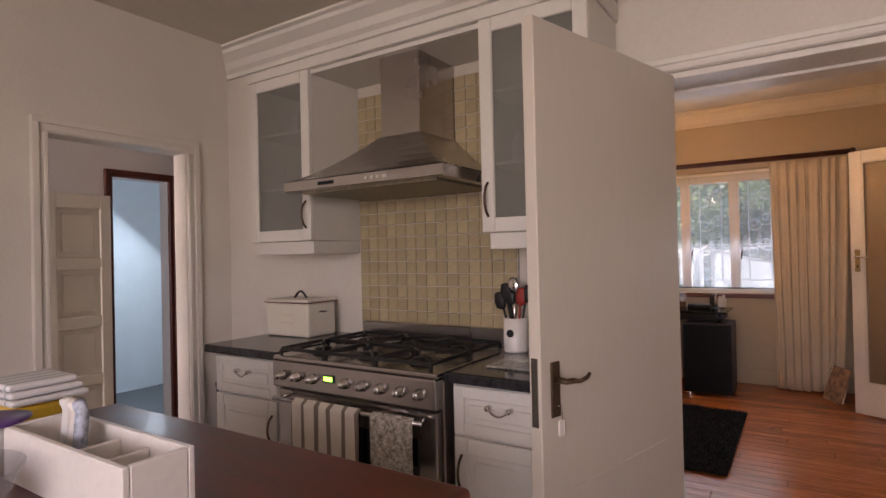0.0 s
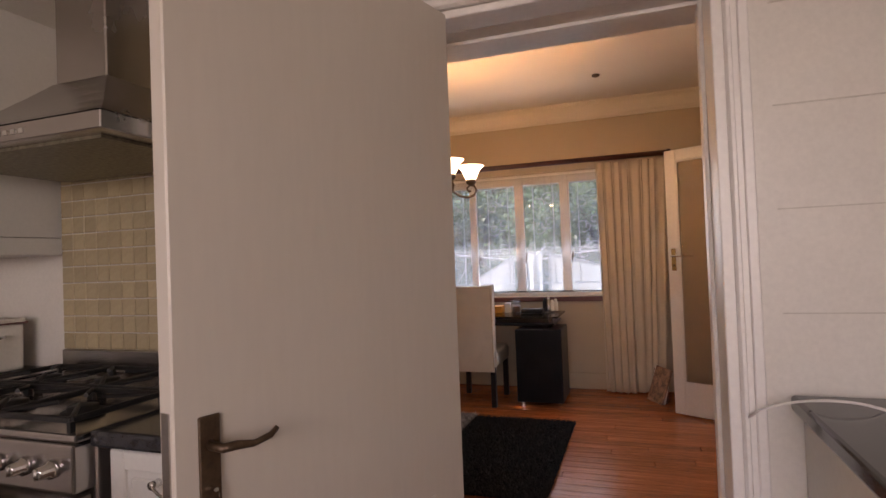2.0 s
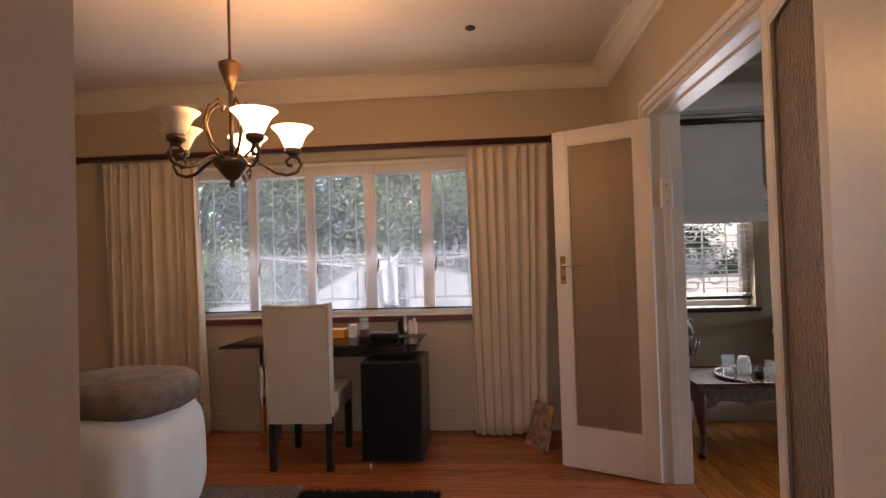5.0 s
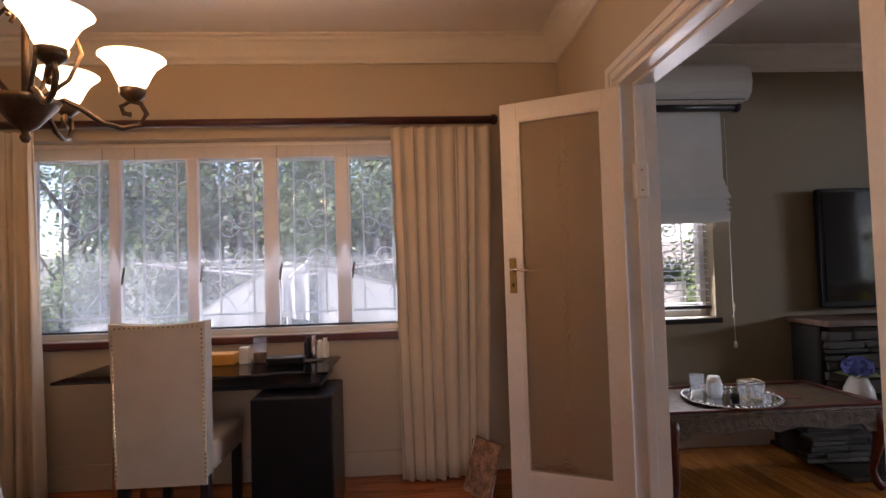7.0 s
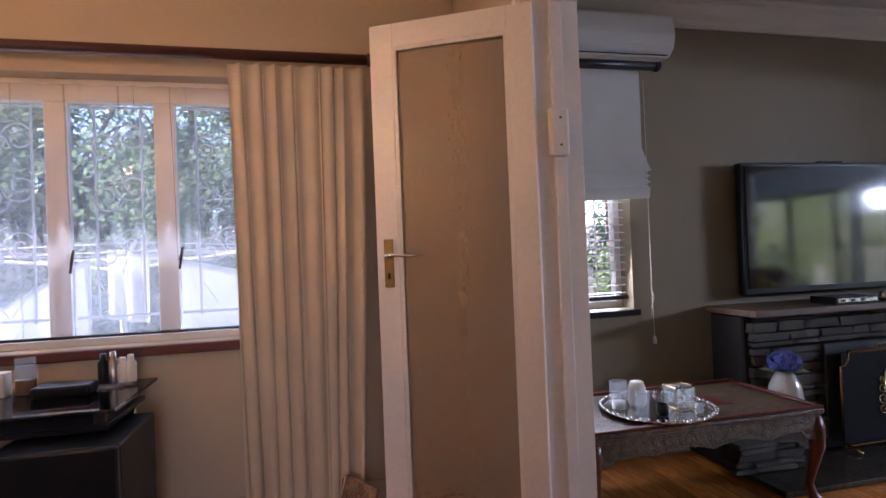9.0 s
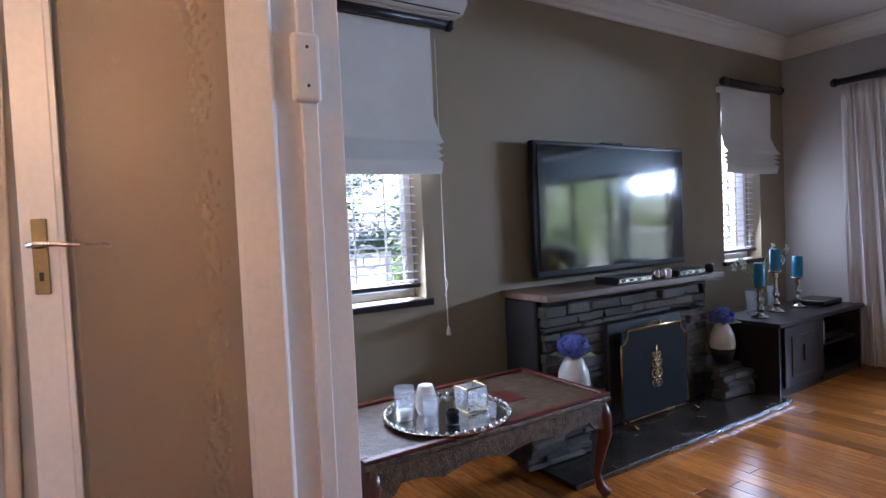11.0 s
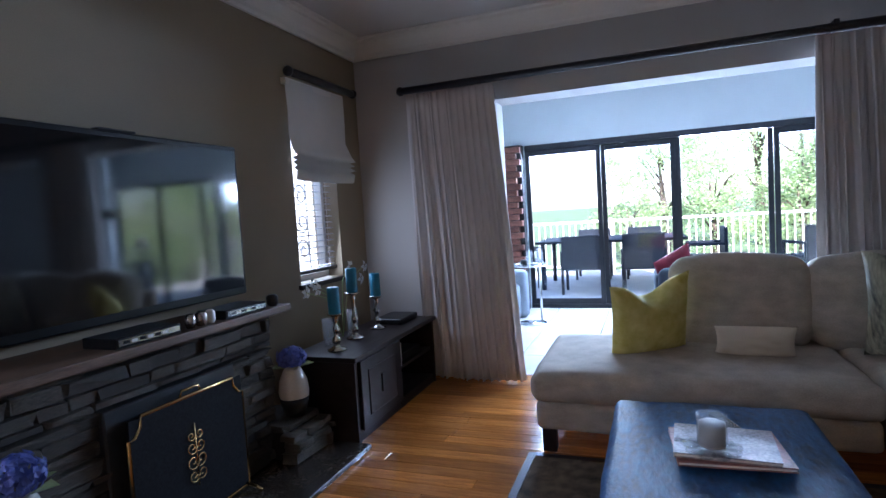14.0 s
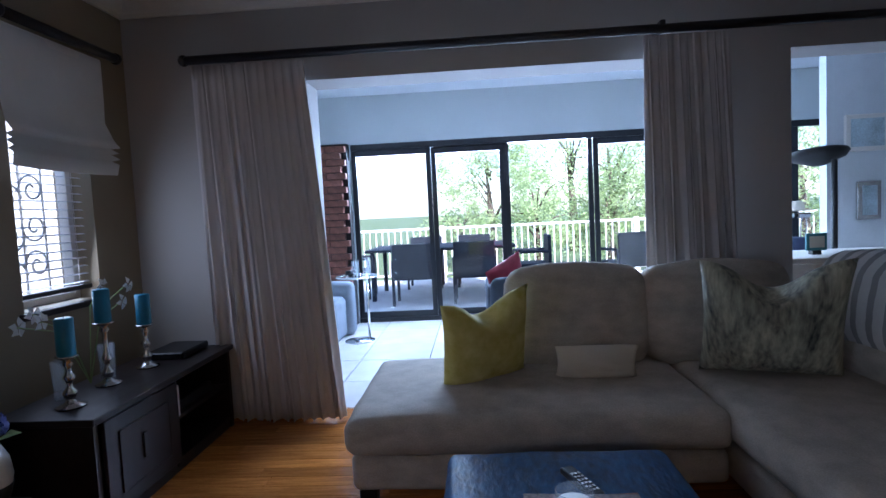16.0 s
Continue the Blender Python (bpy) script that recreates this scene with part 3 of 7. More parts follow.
for x in (CX0 + 0.06, CX1 - 0.06):
    tube(bm, [(x, 2.115, 0.735), (x, 2.065, 0.735)], 0.008, 8)
part("oven_rail", bm, CHROME, door, "steel towel rail", True)
part("drawer", bx(CX0 + 0.01, CX1 - 0.01, 2.12, 2.148, 0.07, 0.19, 0.004), STEEL, cooker)
for i, (x, y) in enumerate([(CX0 + 0.16, 2.24), (CX0 + 0.16, 2.52), (CX0 + 0.42, 2.24), (CX0 + 0.42, 2.52), (CX0 + 0.68, 2.24), (CX0 + 0.68, 2.52)]):
    bm = lathe(bmesh.new(), [(0.05, 0.906), (0.05, 0.916), (0.036, 0.917), (0.036, 0.928), (0.01, 0.930)], x, y, 18)
    part("burner", bm, IRON, cooker, "", True)
    bm = bmesh.new()
    s = 0.125
    for a in (-s, s):
        box(bm, x - s, x + s, y + a - 0.005, y + a + 0.005, 0.925, 0.940, 0.003)
        box(bm, x + a - 0.005, x + a + 0.005, y - s, y + s, 0.925, 0.940, 0.003)
    for k in range(4):
        a = math.pi / 4 + k * math.pi / 2
        tube(bm, [(x + 0.17 * math.cos(a), y + 0.17 * math.sin(a), 0.935), (x + 0.05 * math.cos(a), y + 0.05 * math.sin(a), 0.943)], 0.006, 6)
        box(bm, x + s * (1 if k % 3 else -1) - 0.006, x + s * (1 if k % 3 else -1) + 0.006, y + s * (1 if k > 1 else -1) - 0.006, y + s * (1 if k > 1 else -1) + 0.006, 0.906, 0.93)
    part("pan_support", bm, IRON, cooker, "black cast iron pan support")


def towel(x0, x1, z0, material, label):
    bm = bmesh.new()
    cols, rows = 22, 16
    for side in (0, 1):
        grid = []
        for i in range(cols + 1):
            f = i / cols
            line = []
            for j in range(rows + 1):
                g = j / rows
                y = 2.050 - 0.006 * side + 0.007 * math.sin(f * 19) * g
                if j == rows:
                    y = 2.066
                z = z0 + (0.752 - z0) * g - 0.006 * math.sin(f * 11 + 1) * (1 - g)
                line.append(bm.verts.new((x0 + (x1 - x0) * f, y, z)))
            grid.append(line)
        for i in range(cols):
            for j in range(rows):
                bm.faces.new((grid[i][j], grid[i + 1][j], grid[i + 1][j + 1], grid[i][j + 1]))
    return tagged(part("tea_towel", bm, material, None, "", True), label, "towel")


def striped(name, base, stripe, scale, axis=0, duty=0.45):
    m = shade(name, base, 0.9, vary=0.05, fine=200, bump=0.12)
    n, l = m.node_tree.nodes, m.node_tree.links
    p = n["Principled BSDF"]
    tc = n.new("ShaderNodeTexCoord")
    sp = n.new("ShaderNodeSeparateXYZ")
    l.new(tc.outputs["Object"], sp.inputs[0])
    k = n.new("ShaderNodeMath")
    k.operation = "MULTIPLY"
    k.inputs[1].default_value = scale
    l.new(sp.outputs[axis], k.inputs[0])
    fr = n.new("ShaderNodeMath")
    fr.operation = "FRACT"
    l.new(k.outputs[0], fr.inputs[0])
    lt = n.new("ShaderNodeMath")
    lt.operation = "LESS_THAN"
    lt.inputs[1].default_value = duty
    l.new(fr.outputs[0], lt.inputs[0])
    mx = n.new("ShaderNodeMix")
    mx.data_type = "RGBA"
    l.new(lt.outputs[0], mx.inputs["Factor"])
    l.new(p.inputs["Base Color"].links[0].from_socket, mx.inputs["A"])
    mx.inputs["B"].default_value = (*stripe, 1)
    l.new(mx.outputs["Result"], p.inputs["Base Color"])
    return m


towel(-0.98, -0.63, 0.50, striped("striped_towel_cotton", (0.66, 0.60, 0.52), (0.20, 0.16, 0.13), 14, 0, 0.3), "cream and brown striped tea towel over the rail")
DOTTED = shade("patterned_towel_cotton", (0.30, 0.27, 0.22), 0.9, vary=0.3, scale=45, fine=90, bump=0.2, second=(0.68, 0.63, 0.54))
towel(-0.57, -0.385, 0.54, DOTTED, "cream and brown patterned tea towel over the rail")


def wall_unit(x0, x1, label):
    c = thing("wall_cabinet", label, "cabinet", group="kitchen wall cabinets")
    y0, y1, z0, z1 = 2.40, 2.735, 1.40, 2.22
    part("side_panel", bx(x0, x0 + 0.018, y0, y1, z0, z1), CABINET, c)
    part("side_panel", bx(x1 - 0.018, x1, y0, y1, z0, z1), CABINET, c)
    part("back_panel", bx(x0 + 0.018, x1 - 0.018, y1 - 0.01, y1, z0, z1), CABINET, c)
    part("bottom_panel", bx(x0 + 0.018, x1 - 0.018, y0, y1 - 0.01, z0, z0 + 0.018), CABINET, c)
    part("top_panel", bx(x0 + 0.018, x1 - 0.018, y0, y1 - 0.01, z1 - 0.018, z1), CABINET, c)
    for z in (1.66, 1.94):
        part("shelf", bx(x0 + 0.019, x1 - 0.019, 2.42, 2.72, z, z + 0.012), CABINET, c)
    d = panel_front("door", c, x0, x1, 1.40, 2.22, 2.378, CABGLASS)
    bar_handle(d, x1 - 0.028 if x0 < -1 else x0 + 0.028, 2.378, 1.46, 1.59)
    part("pelmet", bx(x0 + 0.02, x1 - 0.005, 2.40, 2.735, 1.335, 1.398, 0.003), CABINET, c)
    for k in range(5):
        xx = x0 + 0.08 + k * (x1 - x0 - 0.16) / 4
        z = (1.673, 1.953, 1.42)[k % 3]
        jar = lathe(bmesh.new(), [(0.028, z), (0.03, z + 0.01), (0.03, z + 0.09), (0.02, z + 0.11), (0.02, z + 0.13)], xx, 2.56, 14)
        tagged(part("jar", jar, WHITE if k % 2 else BLIND, None, "", True), "small pale jar on a cabinet shelf", "jar", "jars in the wall cabinets")
    return c


wall_unit(-1.63, -1.20, "off-white wall cabinet with a tinted glass door")
wall_unit(-0.27, 0.16, "off-white wall cabinet with a glass door and handle")
canopy = thing("cabinet_canopy", "off-white bulkhead with a moulded cornice over the cooker", "bulkhead")
part("soffit", bx(-1.199, -0.271, 2.40, 2.735, 2.20, 2.22), CABINET, canopy)
part("fascia", bx(-1.64, 0.17, 2.375, 2.735, 2.222, 2.30, 0.003), CABINET, canopy)
bm = bmesh.new()
cornice_run(bm, -1.80, 2.376, 0.33, 2.376, 0, -1, 0.13, 0.13, 2.40)
part("cornice_moulding", bm, CABINET, canopy)
part("top_board", bx(-1.64, 0.17, 2.375, 2.735, 2.302, 2.402), CABINET, canopy)

hood = thing("cooker_hood", "stainless steel chimney cooker hood over the range", "cooker hood")
HX0, HX1, HY0, HY1 = -1.165, -0.325, 2.19, 2.735
bm = bmesh.new()
cx = (HX0 + HX1) / 2
base = [(HX0, HY0), (HX1, HY0), (HX1, HY1), (HX0, HY1)]
ch = -0.695
top = [(ch - 0.11, 2.425), (ch + 0.11, 2.425), (ch + 0.11, 2.735), (ch - 0.11, 2.735)]
NV = 7
rings = []
for k in range(NV):
    f = k / (NV - 1)
    g = f ** 1.0
    zz = 1.655 + 0.19 * (f ** 1.45)
    rings.append([bm.verts.new((b0 + (t0 - b0) * g, b1 + (t1 - b1) * g, zz)) for (b0, b1), (t0, t1) in zip(base, top)])
for a, b in zip(rings, rings[1:]):
    for i in range(4):
        bm.faces.new((a[i], a[(i + 1) % 4], b[(i + 1) % 4], b[i]))
bm.faces.new(list(reversed(rings[0])))
bm.faces.new(rings[-1])
part("canopy", bm, STEEL, hood)
part("rim", bx(HX0, HX1, HY0, HY1, 1.608, 1.654, 0.003), STEEL, hood)
part("filter", bx(HX0 + 0.06, HX1 - 0.06, HY0 + 0.05, HY1 - 0.05, 1.600, 1.608), shade("hood_filter_mesh", (0.30, 0.27, 0.20), 0.5, 0.8, vary=0.2, scale=60), hood, "metal grease filter")
part("chimney", bx(ch - 0.105, ch + 0.105, 2.43, 2.735, 1.84, 2.199, 0.004), STEEL, hood)
part("name_plate", bx(cx - 0.21, cx - 0.12, HY0 - 0.002, HY0, 1.624, 1.638), BLACKPLASTIC, hood, "small dark plate")
for i in range(4):
    part("button", bx(cx + 0.05 + i * 0.03, cx + 0.065 + i * 0.03, HY0 - 0.003, HY0, 1.625, 1.637), CHROME, hood)

tin = thing("bread_bin", "cream enamel bread bin with a lid handle", "bread bin")
ENAMEL = shade("cream_enamel", (0.68, 0.64, 0.55), 0.25, vary=0.04, scale=6)
part("body", bx(-1.64, -1.33, 2.47, 2.67, 0.911, 1.085, 0.012, 3), ENAMEL, tin)
part("lid", bx(-1.645, -1.325, 2.465, 2.675, 1.086, 1.104, 0.008, 2), ENAMEL, tin)
part("lid_rim", bx(-1.648, -1.322, 2.462, 2.678, 1.084, 1.089), MAHOGANY, tin, "brown lid rim")
part("lid_handle", tube(bmesh.new(), [(-1.53 + 0.09 * i / 8, 2.57, 1.104 + 0.035 * math.sin(math.pi * i / 8)) for i in range(9)], 0.006), IRON, tin, "black wire handle", True)
part("side_handle", tube(bmesh.new(), [(-1.326 + 0.02 * math.sin(math.pi * i / 6), 2.54 + 0.06 * i / 6, 1.04) for i in range(7)], 0.005), CHROME, tin, "", True)
for z in (0.98, 1.02):
    part("lettering_bar", bx(-1.53, -1.44, 2.4685, 2.4698, z, z + 0.008), CURTAIN, tin, "faded lettering")

pot = thing("utensil_jar", "white ceramic jar full of kitchen utensils", "utensil jar")
part("jar", lathe(bmesh.new(), [(0.048, 0.911), (0.05, 0.92), (0.05, 1.05), (0.046, 1.05), (0.044, 0.93)], -0.245, 2.60, 20), WHITE, pot, "", True)
part("badge", lathe(bmesh.new(), [(0.016, 0), (0.016, 0.003)], 0, 0, 14, pose(-0.245, 2.549, 0.99, 90, 0, 0)), IRON, pot, "dark round badge")
UT = [(-0.03, 0.16, IRON), (-0.055, 0.10, IRON), (0.0, 0.2, CHROME), (0.03, 0.13, shade("red_silicone", (0.30, 0.03, 0.02), 0.5)), (0.055, 0.15, IRON), (-0.015, 0.13, IRON)]
for dx, h, mt in UT:
    bm = tube(bmesh.new(), [(-0.245 + dx * 0.3, 2.60, 0.95), (-0.245 + dx, 2.59, 1.05 + h * 0.6)], 0.005)
    lathe(bm, [(0.004, -0.03), (0.022, -0.02), (0.026, 0.01), (0.018, 0.04), (0.004, 0.045)], 0, 0, 10, pose(-0.245 + dx * 1.15, 2.588, 1.05 + h * 0.62, 0, math.degrees(dx * 4), 0) @ Matrix.Diagonal((1, 0.3, 1, 1)))
    part("utensil", bm, mt, pot, "", True)
tagged(part("storage_jar", lathe(bmesh.new(), [(0.045, 0.911), (0.048, 0.92), (0.048, 1.06), (0.03, 1.075)], -0.13, 2.60, 18), DRINKGLASS, None, "", True), "clear glass storage jar on the worktop", "jar")
tagged(part("chopping_board", bx(-0.20, 0.10, 2.25, 2.50, 0.911, 0.919, 0.003), shade("patterned_glass_board", (0.22, 0.26, 0.22), 0.15, vary=0.5, scale=14, second=(0.55, 0.55, 0.5)), None), "glass chopping board with a leaf print", "chopping board")

# island table and what stands on it
isl = thing("kitchen_table", "dark red-brown polished wooden kitchen island", "kitchen island")
part("tabletop", bx(-0.97, 0.25, 0.35, 1.37, 0.855, 0.90, 0.012, 3), MAHOGANY, isl)
part("base", bx(-0.90, 0.17, 0.42, 1.30, 0, 0.854, 0.004), CABINET, isl)
cad = thing("cutlery_caddy", "white wooden cutlery caddy with compartments", "caddy")
for nm, b in (("side", (-0.56, -0.12, 0.945, 0.957, 0.901, 1.005)), ("side", (-0.56, -0.12, 1.055, 1.067, 0.901, 1.005)), ("end", (-0.56, -0.548, 0.958, 1.054, 0.901, 1.005)), ("end", (-0.132, -0.12, 0.958, 1.054, 0.901, 1.005)), ("divider", (-0.345, -0.335, 0.958, 1.054, 0.901, 0.985)), ("divider", (-0.245, -0.237, 0.958, 1.054, 0.901, 0.985)), ("base", (-0.547, -0.133, 0.958, 1.054, 0.901, 0.910))):
    part(nm, bx(*b, 0.002), WHITE, cad)
for dx, mt in ((-0.44, BLIND), (-0.41, WHITE), (-0.39, shade("blue_check_cloth", (0.45, 0.50, 0.60), 0.9, vary=0.3, scale=60))):
    tagged(part("rolled_napkin", tube(bmesh.new(), [(dx, 1.0, 0.912), (dx + 0.004, 1.01, 1.04), (dx + 0.012, 1.0, 1.06)], 0.012, 8), mt, None, "", True), "rolled pale napkin in the caddy", "napkin", "napkins in the caddy")
bowl = thing("glass_bowl", "clear glass bowl of small kitchen things", "bowl")
part("bowl", lathe(bmesh.new(), [(0.05, 0.901), (0.10, 0.93), (0.125, 0.985), (0.12, 0.985), (0.096, 0.935), (0.045, 0.907)], -0.42, 0.80, 24), DRINKGLASS, bowl, "", True)
for i, (dx, dy, mt) in enumerate(((0.03, 0.02, shade("orange_plastic", (0.55, 0.09, 0.02), 0.4)), (-0.04, 0.03, shade("yellow_plastic", (0.6, 0.45, 0.05), 0.4)), (-0.01, -0.04, WHITE), (0.045, -0.03, OTTOMAN))):
    tagged(part("packet", bx(-0.42 + dx - 0.025, -0.42 + dx + 0.025, 0.80 + dy - 0.018, 0.80 + dy + 0.018, 0.935, 0.97 + 0.008 * i, 0.008, 2), mt), ("orange plastic packet in the bowl", "yellow plastic packet in the bowl", "white packet in the bowl", "blue packet in the bowl")[i], "packet")
tagged(part("plate", lathe(bmesh.new(), [(0.03, 1.0), (0.08, 1.006), (0.082, 1.010), (0.03, 1.006)], -0.62, 0.93, 22), shade("purple_plastic", (0.16, 0.07, 0.30), 0.4), None, "", True), "purple plastic lid on a tub", "lid")
tagged(part("tub", lathe(bmesh.new(), [(0.05, 0.901), (0.06, 0.998), (0.01, 0.999)], -0.62, 0.93, 20), WHITE, None, "", True), "white plastic tub on the island", "tub")
tagged(part("storage_tin", bx(-0.93, -0.78, 1.05, 1.18, 0.901, 0.985, 0.01, 2), shade("yellow_tin", (0.62, 0.40, 0.04), 0.35), None), "yellow tin on the island", "tin")
CHECK = striped("checked_cloth", (0.66, 0.66, 0.66), (0.30, 0.36, 0.38), 26, 0, 0.2)
for k in range(3):
    bm = bx(-0.97 + 0.01 * k, -0.77 - 0.008 * k, 1.03, 1.20 - 0.01 * k, 0.987 + 0.018 * k, 1.003 + 0.018 * k, 0.007, 2)
    tagged(part("folded_cloth", bm, CHECK), "folded pale checked cloth in a stack on the tin", "cloth", "folded cloths")

# bin, alarm sensor, right-hand worktop
bm = lathe(bmesh.new(), [(0.12, 0), (0.15, 0.62), (0.155, 0.64), (0.10, 0.66)], -1.87, 2.50, 20)
tagged(part("waste_bin", bm, BLACKPLASTIC, None, "", True), "black plastic waste bin with a liner bag", "bin")
tagged(part("motion_sensor", bx(-2.08, -2.02, 2.66, 2.735, 2.44, 2.53, 0.015, 3), WHITE, None, "", True), "white alarm sensor on the wall", "sensor")
c = thing("kitchen_cabinet", "off-white base cabinet beside the doorway", "cabinet", group="kitchen base cabinets")
part("body", bx(1.22, 2.55, 2.18, 2.73, 0.10, 0.87, 0.002), CABINET, c)
part("plinth", bx(1.22, 2.55, 2.24, 2.73, 0, 0.10), CABINET, c)
for k in range(2):
    panel_front("door", c, 1.24 + 0.65 * k, 1.86 + 0.65 * k, 0.12, 0.85, 2.16)
tagged(part("worktop", bx(1.195, 2.58, 2.12, 2.735, 0.872, 0.91, 0.008, 2), GRANITE), "polished black granite worktop on the cabinets", "worktop")
bm = tube(bmesh.new(), [(1.10 + 0.30 * t, 2.70 - 0.1 * math.sin(2.6 * t), 0.86 + 0.07 * math.sin(3 * t) ** 0.7 if t < 0.9 else 0.915) for t in [i / 14 for i in range(15)]], 0.003, 6)
tagged(part("power_cable", bm, WHITE, None, "", True), "thin white cable across the worktop", "cable")

for z in (1.10, 1.35, 1.60, 1.85):
    structure("tile_joint", bx(1.19, 2.58, 2.7372, 2.7398, z, z + 0.003), PALE_GROUT, "fine joint between cream wall tiles", "tile joint")

# kitchen door, open towards the room
def door_leaf(name, label, hinge, angle, width, height, thick, glazed, material):
    """A leaf whose local x runs from the hinge to its free edge."""
    d = thing(name, label, "door", (hinge[0], hinge[1], 0.008), kind="structure")
    d.rotation_euler = (0, 0, angle)
    return d


ang = math.atan2(1.92 - 2.745, 0.135 - 0.352)
kd = door_leaf("door_1", "cream painted panel door standing open with a bronze lever", (0.352, 2.745), ang, 0.85, 1.965, 0.04, False, WHITE)
DOORPAINT = shade("cream_door_paint", (0.58, 0.53, 0.46), 0.42, vary=0.02, scale=2, fine=50, stretch=(1, 1, 0.15), bump=0.05)
part("leaf", bx(0, 0.853, -0.02, 0.02, 0, 1.967, 0.003), DOORPAINT, kd)
for s in (1, -1):
    bm = bmesh.new()
    for z in (0.30, 0.62):
        box(bm, 0.14, 0.71, s * 0.020 - 0.004, s * 0.020 + 0.004, z, z + 0.012, 0.002)
    part("moulding", bm, DOORPAINT, kd, "faint panel moulding")
    bm = box(bmesh.new(), 0.772, 0.812, s * 0.0235 - 0.003, s * 0.0235 + 0.003, 0.85, 1.005, 0.002)
    plate = part("handle_plate", bm, BRONZE, kd, "dark bronze backplate")
    bm = tube(bmesh.new(), [(0.792, s * 0.024, 0.955), (0.792, s * 0.062, 0.955), (0.77, s * 0.068, 0.955), (0.735, s * 0.067, 0.948), (0.70, s * 0.066, 0.952), (0.685, s * 0.066, 0.962)], [0.009, 0.008, 0.008, 0.006, 0.006, 0.005], 8)
    part("lever", bm, BRONZE, plate, "curved bronze lever", True)
part("lock_plate", bx(0.8531, 0.8555, -0.011, 0.011, 0.83, 1.02), STEEL, kd, "steel lock faceplate")
key = thing("key", "key with a white tag hanging in the lock", "key", (0.352, 2.745, 0.008))
key.rotation_euler = (0, 0, ang)
part("shaft", tube(bmesh.new(), [(0.795, 0.026, 0.885), (0.795, 0.045, 0.885)], 0.004), CHROME, key)
part("tag", bx(0.775, 0.80, 0.036, 0.039, 0.80, 0.845, 0.004), WHITE, key, "white paper tag")
part("ring", tube(bmesh.new(), [(0.79, 0.04, 0.885), (0.785, 0.04, 0.845)], 0.0015), CHROME, key)


def glazed_leaf(name, label, hinge, angle, width, handle_side):
    d = thing(name, label, "door", (hinge[0], hinge[1], 0.01), kind="structure")
    d.rotation_euler = (0, 0, angle)
    bm = bmesh.new()
    s = 0.085
    box(bm, 0, s, -0.02, 0.02, 0, 2.03, 0.003)
    box(bm, width - s, width, -0.02, 0.02, 0, 2.03, 0.003)
    box(bm, s, width - s, -0.02, 0.02, 0, 0.24, 0.003)
    box(bm, s, width - s, -0.02, 0.02, 1.945, 2.03, 0.003)
    part("leaf_frame", bm, WHITE, d)
    part("pane", bx(s + 0.001, width - s - 0.001, -0.004, 0.004, 0.241, 1.944), FROST, d, "rippled obscure glass pane")
    bm = bmesh.new()
    for sy in (-0.018, 0.012):
        for x in (s, width - s - 0.012):
            box(bm, x, x + 0.012, sy, sy + 0.006, 0.24, 1.945)
        for z in (0.24, 1.933):
            box(bm, s + 0.012, width - s - 0.012, sy, sy + 0.006, z, z + 0.012)
    part("glazing_bead", bm, WHITE, d)
    if handle_side:
        x = width - 0.045
        for sy in (1, -1):
            p = part("handle_plate", bx(x - 0.018, x + 0.018, sy * 0.022 - 0.002, sy * 0.022 + 0.002, 1.10, 1.27, 0.002), BRASS, d, "brass backplate")
            part("lever", tube(bmesh.new(), [(x, sy * 0.022, 1.21), (x, sy * 0.06, 1.212), (x - 0.02, sy * 0.064, 1.214), (x - 0.11, sy * 0.062, 1.208)], [0.008, 0.007, 0.007, 0.005], 8), CHROME, p, "slim lever handle", True)
            part("keyhole", bx(x - 0.004, x + 0.004, sy * 0.0245 - 0.001, sy * 0.0245 + 0.001, 1.13, 1.15), IRON, p)
    return d


glazed_leaf("door_2", "white glazed door with rippled glass standing open", (1.60, 5.605), math.atan2(5.88 - 5.605, 1.10 - 1.60), 0.575, True)
glazed_leaf("door_3", "white glazed door with rippled glass folded back", (1.565, 4.215), math.atan2(-0.55, -0.13), 0.575, False)
dp = thing("door_4", "pale four-panel wooden door open in the hall", "door", (0, 0, 0), kind="structure")
part("leaf", bx(-3.17, -3.150, 2.03, 2.42, 0.01, 1.76, 0.002), TRIM, dp)
for y in (2.03, 2.355):
    part("stile", bx(-3.1495, -3.128, y, y + 0.065, 0.01, 1.76, 0.004), TRIM, dp)
for z, h in ((0.01, 0.16), (0.515, 0.075), (0.895, 0.075), (1.275, 0.075), (1.665, 0.095)):
    part("rail", bx(-3.1495, -3.128, 2.0955, 2.3545, z, z + h, 0.004), TRIM, dp)
for z0, z1 in ((0.17, 0.515), (0.59, 0.895), (0.97, 1.275), (1.35, 1.665)):
    part("panel", bx(-3.1495, -3.143, 2.13, 2.32, z0 + 0.035, z1 - 0.035, 0.004), TRIM, dp)

